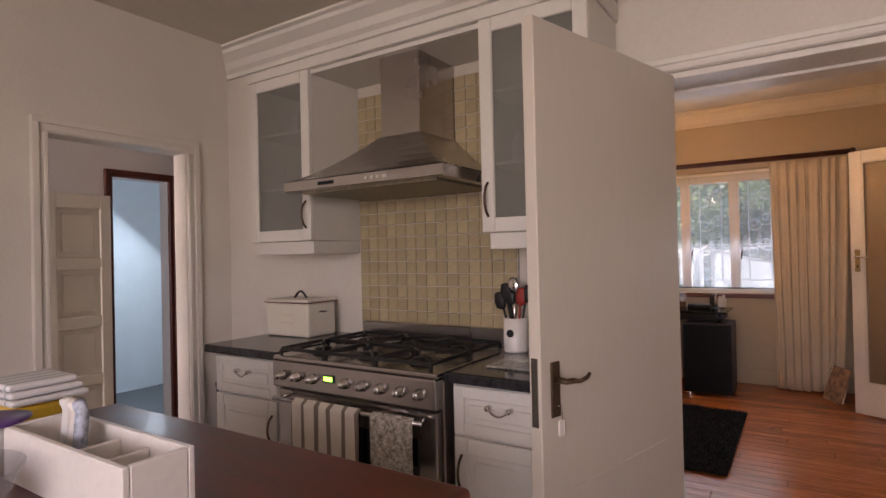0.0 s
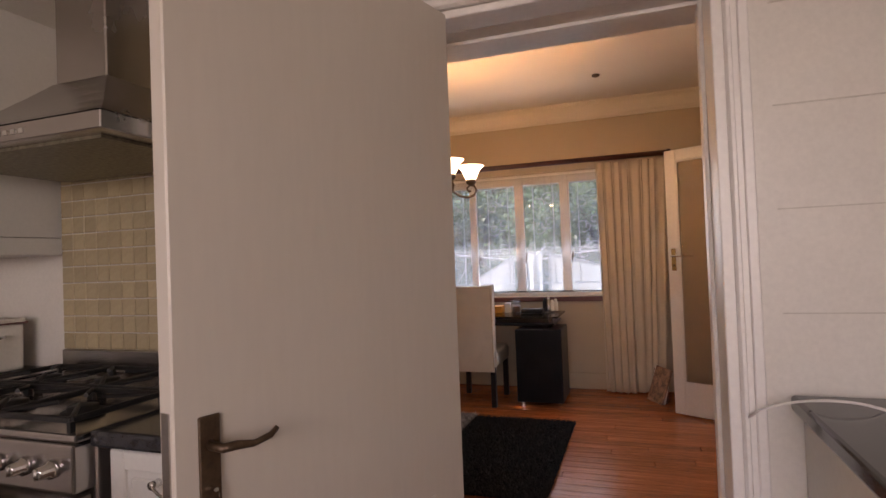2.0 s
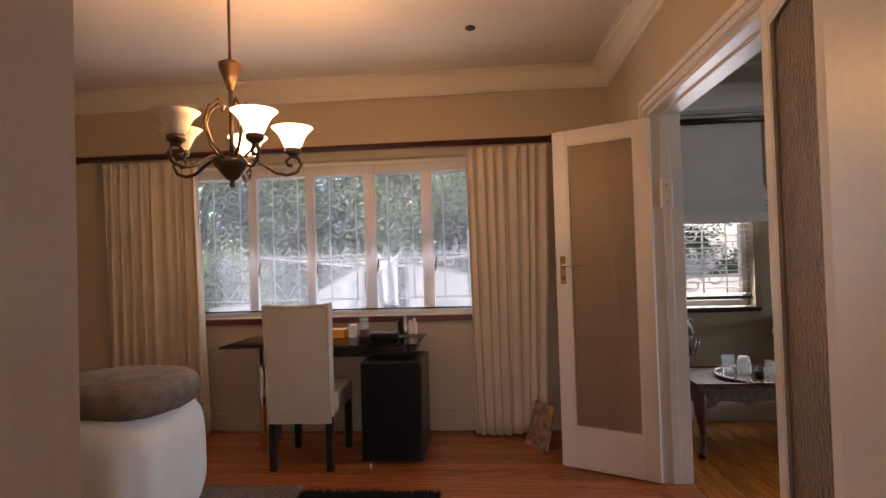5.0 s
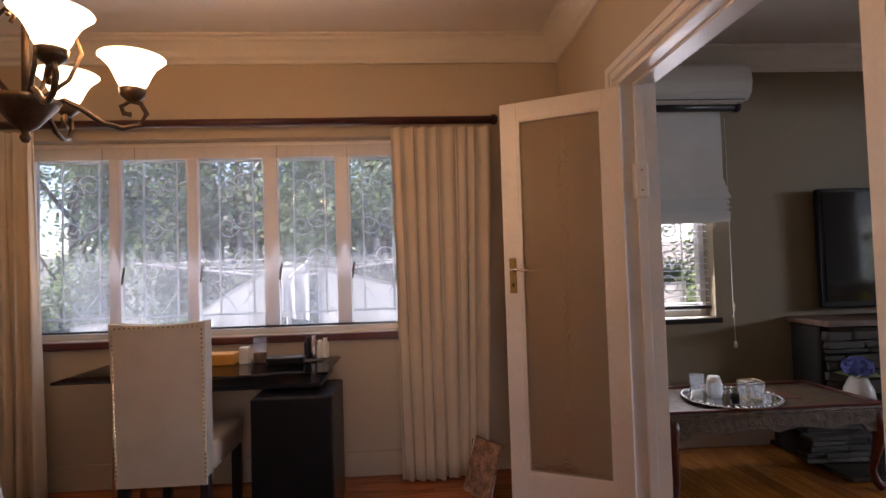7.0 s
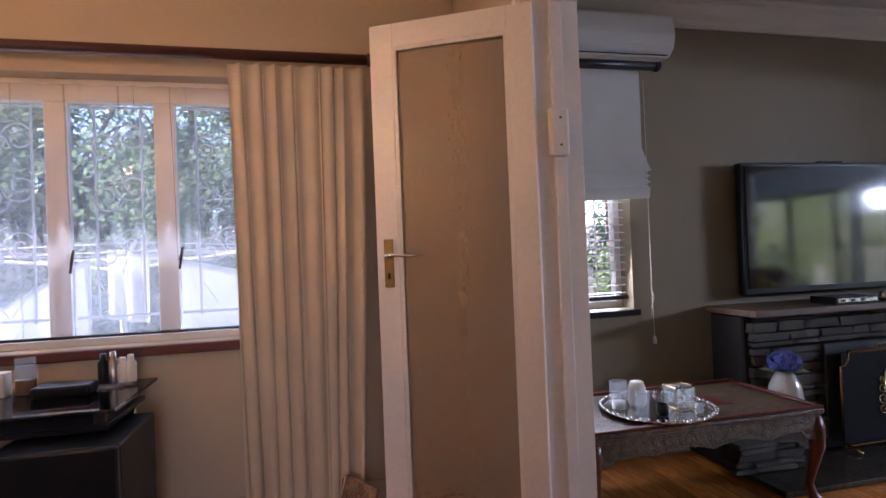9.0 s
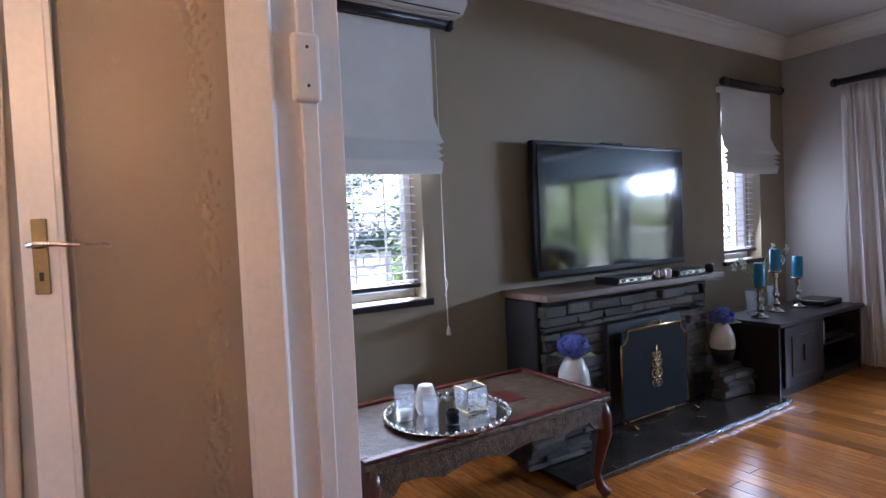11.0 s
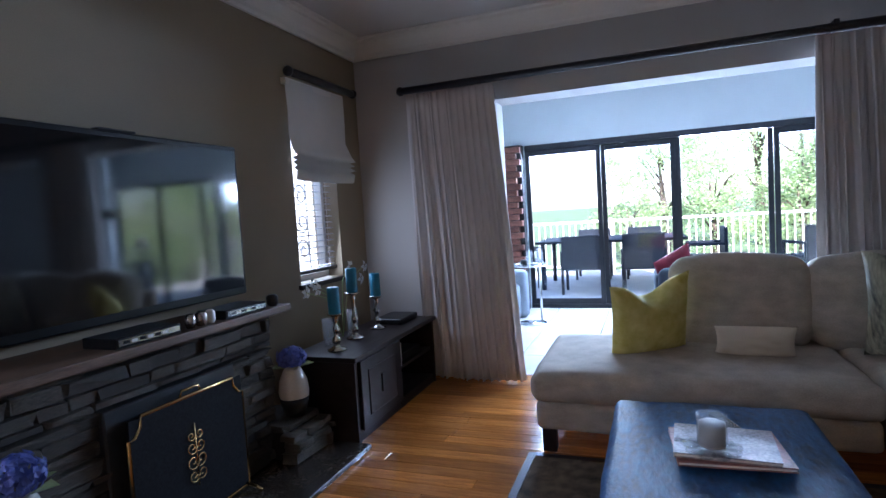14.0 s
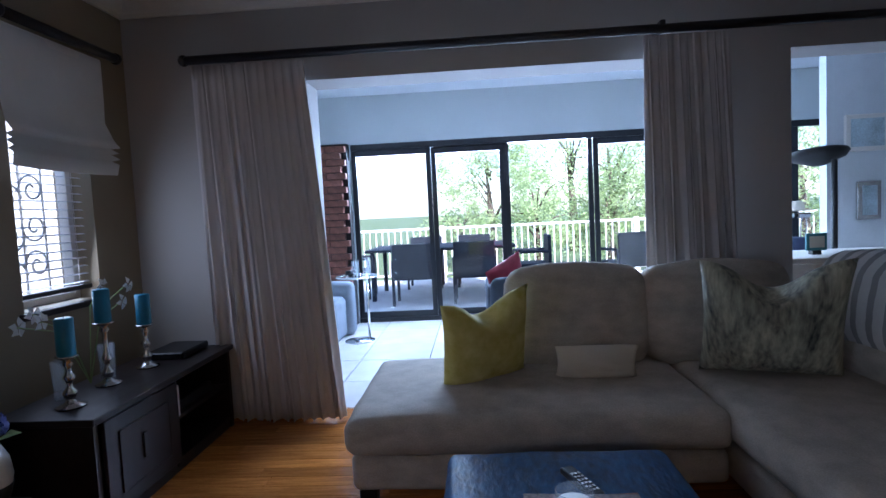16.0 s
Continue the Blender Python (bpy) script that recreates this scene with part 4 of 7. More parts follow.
# ---- dining room ----
win = thing("window_1", "wide window with white mullions and scrolled burglar bars", "window", kind="structure")
part("window_frame", bx(WX0, WX1, 6.70, 6.76, WZ1 - 0.10, WZ1, 0.003), WHITE, win)
part("window_frame", bx(WX0, WX1, 6.70, 6.76, WZ0, WZ0 + 0.035, 0.003), WHITE, win)
MULL = [WX0 + 0.02, -1.19, -0.72, -0.24, 0.21, WX1 - 0.02]
for x in MULL:
    w = 0.035 if abs(x) > 0.3 else 0.045
    part("mullion", bx(x - w, x + w, 6.705, 6.755, WZ0 + 0.036, WZ1 - 0.101, 0.003), WHITE, win)
for a, b in zip(MULL, MULL[1:]):
    p = part("pane", bx(a + 0.035, b - 0.035, 6.728, 6.732, WZ0 + 0.036, WZ1 - 0.101), HAZY, win, "misted window pane")
    p.visible_shadow = False
    bm = bmesh.new()
    y, m, w = 6.80, (a + b) / 2, b - a
    for x in (a + w * 0.28, b - w * 0.28):
        tube(bm, [(x, y, WZ0 + 0.1), (x, y, WZ1 - 0.09)], 0.006)
    tube(bm, [(a, y, WZ0 + 0.12), (b, y, WZ0 + 0.12)], 0.007)
    tube(bm, [(a, y, WZ1 - 0.10), (b, y, WZ1 - 0.10)], 0.007)
    for z, h in ((1.28, 1), (1.55, -1), (1.78, 1)):
        tube(bm, spiral(m - 0.055, z, 0.075, 1.4, 0.0, y, h), 0.005)
        tube(bm, spiral(m + 0.055, z + 0.05, 0.075, 1.4, math.pi, y, -h), 0.005)
    tube(bm, [(a + w * 0.28, y, 1.15), (m, y, 1.0), (b - w * 0.28, y, 1.15)], 0.005)
    part("burglar_bar", bm, WHITE, win, "white scrolled wrought iron bars", True)
    bm = tube(bmesh.new(), [(a + 0.05, 6.69, 1.24), (a + 0.07, 6.675, 1.30), (a + 0.055, 6.672, 1.20)], 0.006)
    part("window_catch", bm, BRONZE, win, "", True)
part("window_sill", bx(WX0 - 0.03, WX1 + 0.03, 6.565, 6.70, WZ0 - 0.045, WZ0 - 0.002, 0.004), MAHOGANY, win, "dark wooden window sill")
part("stay_bar", tube(bmesh.new(), [(WX0 + 0.05, 6.685, WZ0 + 0.045), (WX1 - 0.05, 6.685, WZ0 + 0.045)], 0.007), IRON, win, "dark metal stay bar")


def curtain(name, label, axis, c, a0, a1, b0, b1, z0, z1, n, material, amp=0.035, seed=0):
    """Pleated drop from a0..a1 at the top to b0..b1 at the hem, hung in the plane c."""
    rnd = random.Random(seed)
    ph = [rnd.uniform(-1.0, 1.0) for _ in range(n + 2)]
    cols, rows = n * 10, 22
    bm = bmesh.new()
    sheets = []
    for side in (0.0, 0.008):
        grid = []
        for i in range(cols + 1):
            f = i / cols
            k = f * n
            line = []
            for j in range(rows + 1):
                g = j / rows
                w = (a0 + (a1 - a0) * f) * g + (b0 + (b1 - b0) * f) * (1 - g)
                wob = ph[int(k)] * (1 - (k % 1)) + ph[int(k) + 1] * (k % 1)
                aa = amp * (0.55 + 0.45 * (1 - g)) * (0.8 + 0.5 * wob)
                dpt = aa * math.sin(2 * math.pi * k + wob * 1.5) + 0.012 * math.sin(4 * math.pi * k + 3 * g + wob * 4)
                if g > 0.93:
                    dpt *= 0.7
                along = w + 0.012 * math.cos(2 * math.pi * k + 2 * g + wob * 3)
                z = z0 + (z1 - z0) * g + 0.006 * math.sin(5 * f + seed) * (1 - g)
                p = (along, c + dpt + side, z) if axis == "y" else (c + dpt + side, along, z)
                line.append(bm.verts.new(p))
            grid.append(line)
        sheets.append(grid)
        for i in range(cols):
            for j in range(rows):
                bm.faces.new((grid[i][j], grid[i + 1][j], grid[i + 1][j + 1], grid[i][j + 1]))
    for i in range(cols):
        for j in (0, rows):
            bm.faces.new((sheets[0][i][j], sheets[0][i + 1][j], sheets[1][i + 1][j], sheets[1][i][j]))
    for i in (0, cols):
        for j in range(rows):
            bm.faces.new((sheets[0][i][j], sheets[0][i][j + 1], sheets[1][i][j + 1], sheets[1][i][j]))
    return tagged(part(name, bm, material, None, "", True), label, "curtain", "curtains")


def curtain_pole(label, p, q, r, material):
    t = thing("curtain_pole", label, "curtain pole")
    d = (Vector(q) - Vector(p)).normalized()
    part("pole", tube(bmesh.new(), [p, q], r, 12), material, t, "", True)
    for e, s in ((Vector(p), -1), (Vector(q), 1)):
        part("finial", tube(bmesh.new(), [e - s * d * 0.0, e + s * d * 0.012, e + s * d * 0.02, e + s * d * 0.035], [r * 1.25, r * 1.3, r * 1.3, r * 0.9], 12), material, t, "", True)
    return t


curtain("curtain", "cream pinch-pleated curtain hanging to the floor", "y", 6.45, 0.52, 1.12, 0.55, 1.05, 0.02, 2.09, 8, CURTAIN, 0.035, 3)
curtain("curtain", "cream pinch-pleated curtain hanging to the floor", "y", 6.45, -2.25, -1.50, -2.22, -1.46, 0.02, 2.09, 9, CURTAIN, 0.035, 5)
net = curtain("net_curtain", "sheer white net curtain across the wide window", "y", 6.672, WX0 + 0.01, WX1 - 0.01, WX0 + 0.01, WX1 - 0.01, WZ0 + 0.05, WZ1 - 0.03, 22, NET, 0.006, 12)
net.visible_shadow = False
curtain_pole("dark red wooden curtain pole above the window", (-2.45, 6.45, 2.13), (1.14, 6.45, 2.13), 0.024, POLEWOOD)

chand = thing("chandelier", "bronze scroll-arm chandelier with five glass shades, partly lit", "chandelier", (-0.42, 4.74, 0.045))
part("ceiling_rose", lathe(bmesh.new(), [(0.02, 2.56), (0.05, 2.60), (0.055, 2.64), (0.03, CEIL)], 0, 0, 18), BRONZE, chand, "", True)
part("chain", tube(bmesh.new(), [(0, 0, 2.12), (0, 0, 2.57)], 0.006), BRONZE, chand, "", True)
part("crown", lathe(bmesh.new(), [(0.012, 2.0), (0.03, 2.05), (0.045, 2.09), (0.05, 2.115), (0.02, 2.13)], 0, 0, 18), BRONZE, chand, "", True)
part("stem", tube(bmesh.new(), [(0, 0, 1.68), (0, 0, 2.02)], 0.010, 8), BRONZE, chand, "", True)
part("bowl", lathe(bmesh.new(), [(0.008, 1.572), (0.014, 1.585), (0.008, 1.60), (0.03, 1.615), (0.075, 1.67), (0.085, 1.69), (0.02, 1.70)], 0, 0, 20), BRONZE, chand, "dark bronze bowl with a drop finial", True)
for k in range(5):
    a = math.radians(27 + 72 * k)
    ca, sa = math.cos(a), math.sin(a)

    def pt(r, z):
        return (r * ca, r * sa, z)
    bm = tube(bmesh.new(), [pt(0.05, 1.68), pt(0.09, 1.70), pt(0.13, 1.68), pt(0.18, 1.645), pt(0.23, 1.635), pt(0.275, 1.65), pt(0.295, 1.685), pt(0.28, 1.715), pt(0.25, 1.72), pt(0.228, 1.70), pt(0.235, 1.68), pt(0.255, 1.678)], 0.008, 8)
    part("arm", bm, BRONZE, chand, "scrolled bronze arm", True)
    bm = tube(bmesh.new(), [pt(0.04, 1.70), pt(0.10, 1.76), pt(0.13, 1.84), pt(0.11, 1.91), pt(0.06, 1.95), pt(0.03, 1.93), pt(0.045, 1.91)], 0.006, 8)
    part("scroll", bm, BRONZE, chand, "", True)
    hx, hy = 0.258 * ca, 0.258 * sa
    part("lamp_cup", lathe(bmesh.new(), [(0.012, 1.715), (0.035, 1.735), (0.038, 1.755), (0.02, 1.76)], hx, hy, 16), BRONZE, chand, "", True)
    lit = k in (0, 1, 4)
    part("shade", lathe(bmesh.new(), [(0.03, 1.756), (0.042, 1.775), (0.052, 1.80), (0.066, 1.825), (0.092, 1.85), (0.088, 1.851), (0.06, 1.826), (0.046, 1.80), (0.03, 1.765)], hx, hy, 24), SHADEGLASS if lit else SHADEOFF, chand, "lit opal glass shade" if lit else "unlit opal glass shade", True)
    if lit:
        bulb = new("bulb_light", bpy.data.lights.new("bulb_light", "POINT"))
        bulb.data.energy, bulb.data.color, bulb.data.shadow_soft_size = 2.4, (1.0, 0.55, 0.22), 0.03
        bulb.location = (-0.42 + hx, 4.74 + hy, 1.945)

tagged(part("ceiling_hook", lathe(bmesh.new(), [(0.012, CEIL - 0.02), (0.03, CEIL - 0.012), (0.03, CEIL - 0.001)], 0.61, 5.75, 14), BRONZE), "small dark hook plate in the ceiling", "hook")

# desk, chair, small fridge
desk = thing("desk", "black glass-topped desk under the window", "desk")
part("desktop", bx(-1.13, 0.20, 5.98, 6.50, 0.728, 0.742, 0.003), TABLEGLASS, desk, "dark glass top")
part("shelf", bx(-0.55, 0.16, 6.02, 6.46, 0.66, 0.68, 0.003), BLACKPLASTIC, desk)
part("rail", bx(-1.0, 0.10, 6.20, 6.24, 0.70, 0.727), IRON, desk)
for x, y in ((-0.90, 6.14), (-0.90, 6.42), (0.12, 6.42), (0.12, 6.08)):
    part("leg", cyl(bmesh.new(), x, y, 0, 0.727, 0.02), CHROME, desk, "chrome tube leg", True)
fr = thing("mini_fridge", "small black fridge on the floor under the desk", "fridge")
part("body", bx(-0.15, 0.235, 5.90, 6.30, 0.03, 0.645, 0.006), BLACKPLASTIC, fr)
part("door", bx(-0.15, 0.235, 5.868, 5.898, 0.035, 0.645, 0.006), BLACKPLASTIC, fr)
for x in (-0.11, 0.20):
    part("foot", cyl(bmesh.new(), x, 5.93, 0, 0.03, 0.015), CHROME, fr)

ch = thing("dining_chair", "cream upholstered high-backed chair with nailhead trim", "chair")
bm = bmesh.new()
NB = 12
prev = []
for side in (0, 1):
    grid = []
    for i in range(NB + 1):
        row = []
        for j in range(NB + 1):
            u, v = i / NB, j / NB
            x = -0.72 + 0.42 * u + (0.012 if u < 0.5 else -0.012) * (1 - v)
            z = 0.30 + 0.735 * v - 0.012 * math.sin(math.pi * u) * (v > 0.9)
            y = 5.72 + 0.06 * (1 - v) * 0.6 + (0.08 if side else 0) + (0.012 * math.sin(math.pi * u) * math.sin(math.pi * v)) * (1 if side else -1)
            row.append(bm.verts.new((x, y, z)))
        grid.append(row)
    prev.append(grid)
    for i in range(NB):
        for j in range(NB):
            bm.faces.new((grid[i][j], grid[i + 1][j], grid[i + 1][j + 1], grid[i][j + 1]))
for i in range(NB):
    for j in (0, NB):
        bm.faces.new((prev[0][i][j], prev[0][i + 1][j], prev[1][i + 1][j], prev[1][i][j]))
        bm.faces.new((prev[0][j][i], prev[0][j][i + 1], prev[1][j][i + 1], prev[1][j][i]))
part("backrest", bm, CHAIRCLOTH, ch)
part("seat", bx(-0.72, -0.30, 5.84, 6.28, 0.33, 0.47, 0.03, 3), CHAIRCLOTH, ch, "", True)
for x in (-0.69, -0.33):
    for y in (5.79, 6.24):
        part("leg", bx(x - 0.022, x + 0.022, y - 0.022, y + 0.022, 0, 0.335, 0.004), DARKWOOD, ch, "dark wooden leg")
bm = bmesh.new()
for i in range(34):
    for x in (-0.705, -0.315):
        z = 0.34 + 0.02 * i
        bmesh.ops.create_icosphere(bm, subdivisions=1, radius=0.0055, matrix=pose(x, 5.717 + 0.036 * (1 - (z - 0.3) / 0.735), z))
for i in range(18):
    bmesh.ops.create_icosphere(bm, subdivisions=1, radius=0.0055, matrix=pose(-0.69 + 0.021 * i, 5.716, 1.015))
tagged(part("nailhead_trim", bm, BRASS, ch, "row of brass nailheads"), kind="stuff")

# things on the desk
tagged(part("tissue_box", bx(-0.56, -0.36, 6.30, 6.42, 0.743, 0.805, 0.004), shade("orange_card", (0.62, 0.27, 0.03), 0.6)), "orange cardboard box on the desk", "box")
tagged(part("glass_jar", lathe(bmesh.new(), [(0.038, 0.743), (0.04, 0.75), (0.04, 0.84), (0.03, 0.855), (0.034, 0.857), (0.034, 0.88)], -0.23, 6.36, 18), DRINKGLASS, None, "", True), "clear glass jar with a lid", "jar")
tagged(part("jar_filling", lathe(bmesh.new(), [(0.034, 0.746), (0.034, 0.80)], -0.23, 6.36, 16), shade("coffee_brown", (0.14, 0.06, 0.025), 0.7)), "brown filling in the glass jar", "filling")
tagged(part("carton", bx(-0.335, -0.285, 6.32, 6.38, 0.743, 0.835, 0.003), TRIM), "small pale carton on the desk", "carton")
tagged(part("notebook", bx(-0.17, 0.03, 6.24, 6.34, 0.743, 0.785, 0.012, 2), BLACKPLASTIC), "black pouch lying on the desk", "pouch")
tagged(part("tray", bx(-0.12, 0.12, 6.34, 6.44, 0.743, 0.753, 0.003), DRINKGLASS), "clear tray on the desk", "tray")
for x, h, mt in ((0.03, 0.12, BLACKPLASTIC), (0.065, 0.125, STEEL), (0.10, 0.10, WHITE), (0.13, 0.11, TRIM)):
    tagged(part("bottle", lathe(bmesh.new(), [(0.02, 0.754), (0.021, 0.76), (0.021, 0.754 + h * 0.7), (0.012, 0.754 + h * 0.8), (0.012, 0.754 + h)], x, 6.39, 14), mt, None, "", True), "small bottle on the desk tray", "bottle", "bottles on the desk")
bm = box(bmesh.new(), -0.80, -0.64, 6.22, 6.38, 0.743, 0.775, 0.01, 2)
tube(bm, [(-0.74, 6.30, 0.775), (-0.73, 6.30, 0.83), (-0.70, 6.28, 0.84)], 0.012)
tagged(part("telephone", bm, BLACKPLASTIC), "black telephone on the desk", "telephone")
bag = thing("magazine_pile", "red patterned magazines leaning beside the curtain", "magazines")
for k in range(3):
    m = pose(0.93 + 0.02 * k, 6.22 + 0.03 * k, 0.0, 0, 20 - 6 * k, 28)
    bm = bx(0, 0.02, -0.13, 0.10, 0.002, 0.30 - 0.02 * k, 0.003)
    bmesh.ops.transform(bm, matrix=m, verts=bm.verts[:])
    part("magazine", bm, (shade("red_print_paper", (0.40, 0.09, 0.05), 0.5, vary=0.5, scale=20, second=(0.6, 0.35, 0.22)), TRIM, MAHOGANY)[k], bag)


def shag(name, label, x0, x1, y0, y1, material, count, seed, h=0.035):
    rg = thing(name, label, "rug")
    part("base", bx(x0, x1, y0, y1, 0.001, 0.014, 0.004), material, rg)
    rnd = random.Random(seed)
    vs, fs = [], []
    for i in range(count):
        x, y = rnd.uniform(x0 - 0.012, x1 + 0.012), rnd.uniform(y0 - 0.012, y1 + 0.012)
        a, ln = rnd.uniform(0, 6.28), rnd.uniform(0.5, 1.0) * h
        dx, dy, w = math.cos(a) * ln * 0.8, math.sin(a) * ln * 0.8, 0.004
        px, py = -math.sin(a) * w, math.cos(a) * w
        b = len(vs)
        vs += [(x - px, y - py, 0.006), (x + px, y + py, 0.006), (x + dx, y + dy, 0.008 + ln * 0.8)]
        fs.append((b, b + 1, b + 2))
    me = bpy.data.meshes.new("shag")
    me.from_pydata(vs, [], fs)
    me.materials.append(material)
    ob = new("shag", me)
    ob.parent = rg
    tagged(ob, "shaggy pile", kind="stuff")
    return rg


shag("shag_rug", "black shaggy rug on the wooden floor", -0.38, 0.36, 4.06, 5.44, RUG_BLACK, 42000, 1)
shag("shag_rug", "grey and white shaggy rug on the wooden floor", -1.95, -0.41, 3.7, 5.50, RUG_GREY, 52000, 2)

# draped chair at the side of the room
dr = thing("draped_armchair", "armchair under a white sheet with a grey throw", "armchair")
bm = bmesh.new()
bmesh.ops.create_uvsphere(bm, u_segments=40, v_segments=24, radius=1.0)
for v in bm.verts:
    c0 = v.co.copy()
    q = Vector((math.copysign(abs(c0.x) ** 0.45, c0.x), math.copysign(abs(c0.y) ** 0.45, c0.y), math.copysign(abs(c0.z) ** 0.5, c0.z)))
    fold = 0.02 * math.sin(9 * math.atan2(c0.y, c0.x)) * max(0, 0.4 - c0.z)
    v.co = Vector((-1.18 + q.x * (0.36 + fold), 5.02 + q.y * (0.33 + fold), 0.33 + q.z * 0.31 + (0.12 if q.x < -0.2 and q.z > 0 else 0)))
part("sheet", bm, CANVAS, dr, "white cotton sheet", True)
bm = bmesh.new()
bmesh.ops.create_uvsphere(bm, u_segments=32, v_segments=16, radius=1.0)
for v in bm.verts:
    q = Vector((math.copysign(abs(v.co.x) ** 0.6, v.co.x), math.copysign(abs(v.co.y) ** 0.6, v.co.y), math.copysign(abs(v.co.z) ** 0.6, v.co.z)))
    v.co = Vector((-1.12 + q.x * 0.33, 4.99 + q.y * 0.27, 0.685 + q.z * 0.10 + 0.02 * noise.noise(v.co * 4)))
part("throw", bm, shade("grey_brown_quilt", (0.20, 0.16, 0.13), 0.9, vary=0.2, scale=14, bump=0.2), dr, "grey-brown quilted throw", True)
sens = thing("light_switch", "white switch box on the door jamb", "switch")
part("box", bx(1.64, 1.705, 5.575, 5.609, 1.53, 1.69, 0.010, 3), WHITE, sens)
for z in (1.565, 1.655):
    part("screw", cyl(bmesh.new(), 0, 0, 0, 0.003, 0.004, seg=8, m=pose(1.672, 5.575, z, 90, 0, 0)), BRONZE, sens)

# ---- living room ----
def small_window(name, x0, x1, label):
    w = thing(name, label, "window", kind="structure")
    z0, z1 = 0.86, 2.12
    bm = bmesh.new()
    for a, b in ((x0, x0 + 0.04), (x1 - 0.04, x1)):
        box(bm, a, b, 6.92, 6.98, z0, z1, 0.003)
    for a, b in ((z0, z0 + 0.04), (z1 - 0.04, z1)):
        box(bm, x0 + 0.04, x1 - 0.04, 6.92, 6.98, a, b, 0.003)
    part("window_frame", bm, WHITE, w)
    p = part("pane", bx(x0 + 0.04, x1 - 0.04, 6.948, 6.952, z0 + 0.04, z1 - 0.04), CLEAR, w)
    p.visible_shadow = False
    part("window_sill", bx(x0 - 0.03, x1 + 0.03, 6.77, 6.92, z0 - 0.035, z0 - 0.002, 0.004), DARKWOOD, w, "dark wooden sill")
    bm = bmesh.new()
    m = (x0 + x1) / 2
    for x in (x0 + 0.12, m, x1 - 0.12):
        tube(bm, [(x, 7.0, z0), (x, 7.0, z1)], 0.006)
    for z, s in ((1.02, 1), (1.22, -1), (1.42, 1)):
        tube(bm, spiral(m - 0.08, z, 0.085, 1.4, 0, 7.0, s), 0.006)
        tube(bm, spiral(m + 0.08, z + 0.05, 0.085, 1.4, math.pi, 7.0, -s), 0.006)
    part("burglar_bar", bm, WHITE, w, "white scrolled bars", True)
    v = thing("venetian_blind", "white slatted blind with a dark bottom rail", "blind", group="venetian blinds")
    n = 26
    for k in range(n):
        z = 0.955 + k * 0.0445
        if z < 2.08:
            bm = bx(x0 + 0.008, x1 - 0.008, -0.009, 0.009, -0.0012, 0.0012)
            bmesh.ops.transform(bm, matrix=pose(0, 6.865, z, 16, 0, 0), verts=bm.verts[:])
            part("slat", bm, SLAT, v)
    part("bottom_rail", bx(x0 + 0.006, x1 - 0.006, 6.84, 6.89, 0.915, 0.94, 0.004), BLACKPOLE, v, "dark bottom rail")
    for x in (x0 + 0.1, x1 - 0.1):
        part("cord", tube(bmesh.new(), [(x, 6.842, 0.94), (x, 6.842, 2.1)], 0.0015), WHITE, v)


small_window("window_2", 2.08, 2.68, "narrow window with white frame and scrolled bars")
small_window("window_3", 5.40, 5.94, "narrow corner window with white frame and bars")


def roman_blind(x0, x1, z0, z1, label):
    b = thing("roman_blind", label, "blind", group="roman blinds")
    bm = bmesh.new()
    prof = [(0.0, z1), (0.004, z1 - 0.2), (0.0, z0 + 0.30), (0.022, z0 + 0.20), (0.045, z0 + 0.155), (0.012, z0 + 0.15), (0.04, z0 + 0.125), (0.012, z0 + 0.118), (0.042, z0 + 0.09), (0.014, z0 + 0.08), (0.038, z0 + 0.06), (0.03, z0)]
    cols = 24
    for side in (0, 0.006):
        grid = []
        for i in range(cols + 1):
            f = i / cols
            grid.append([bm.verts.new((x0 + (x1 - x0) * f + (0.012 * (f - 0.5) * 2 if d > 0.02 else 0), 6.762 - 1.5 * d + side - 0.004 * math.sin(f * 9 + z * 14), z - 0.01 * math.sin(f * 3.1) * (z < z1 - 0.3))) for d, z in prof])
        for i in range(cols):
            for j in range(len(prof) - 1):
                bm.faces.new((grid[i][j], grid[i + 1][j], grid[i + 1][j + 1], grid[i][j + 1]))
    part("fabric", bm, BLIND, b, "folded white linen", True)
    part("head_rail", bx(x0, x1, 6.762, 6.798, z1 - 0.03, z1 + 0.01), WHITE, b)
    return b


roman_blind(2.05, 2.75, 1.50, 2.24, "white linen roman blind half raised over the window")
roman_blind(5.34, 6.05, 1.55, 2.20, "white linen roman blind half raised in the corner")
curtain_pole("short black wooden blind pole", (1.95, 6.72, 2.265), (2.83, 6.72, 2.265), 0.026, BLACKPOLE)
curtain_pole("short black wooden blind pole", (5.33, 6.72, 2.235), (6.12, 6.72, 2.235), 0.026, BLACKPOLE)
cord = thing("blind_cord", "pull cord with a white bell weight", "cord")
part("cord", tube(bmesh.new(), [(2.78, 6.765, 2.2), (2.78, 6.765, 0.98), (2.785, 6.765, 0.70)], 0.0025), TRIM, cord)
part("cord_loop", tube(bmesh.new(), [(2.775, 6.765, 0.98), (2.79, 6.76, 0.93), (2.775, 6.765, 0.86)], 0.003), TRIM, cord)
part("bell", lathe(bmesh.new(), [(0.012, 0.655), (0.011, 0.68), (0.005, 0.70)], 2.785, 6.765, 12), WHITE, cord, "white bell weight", True)

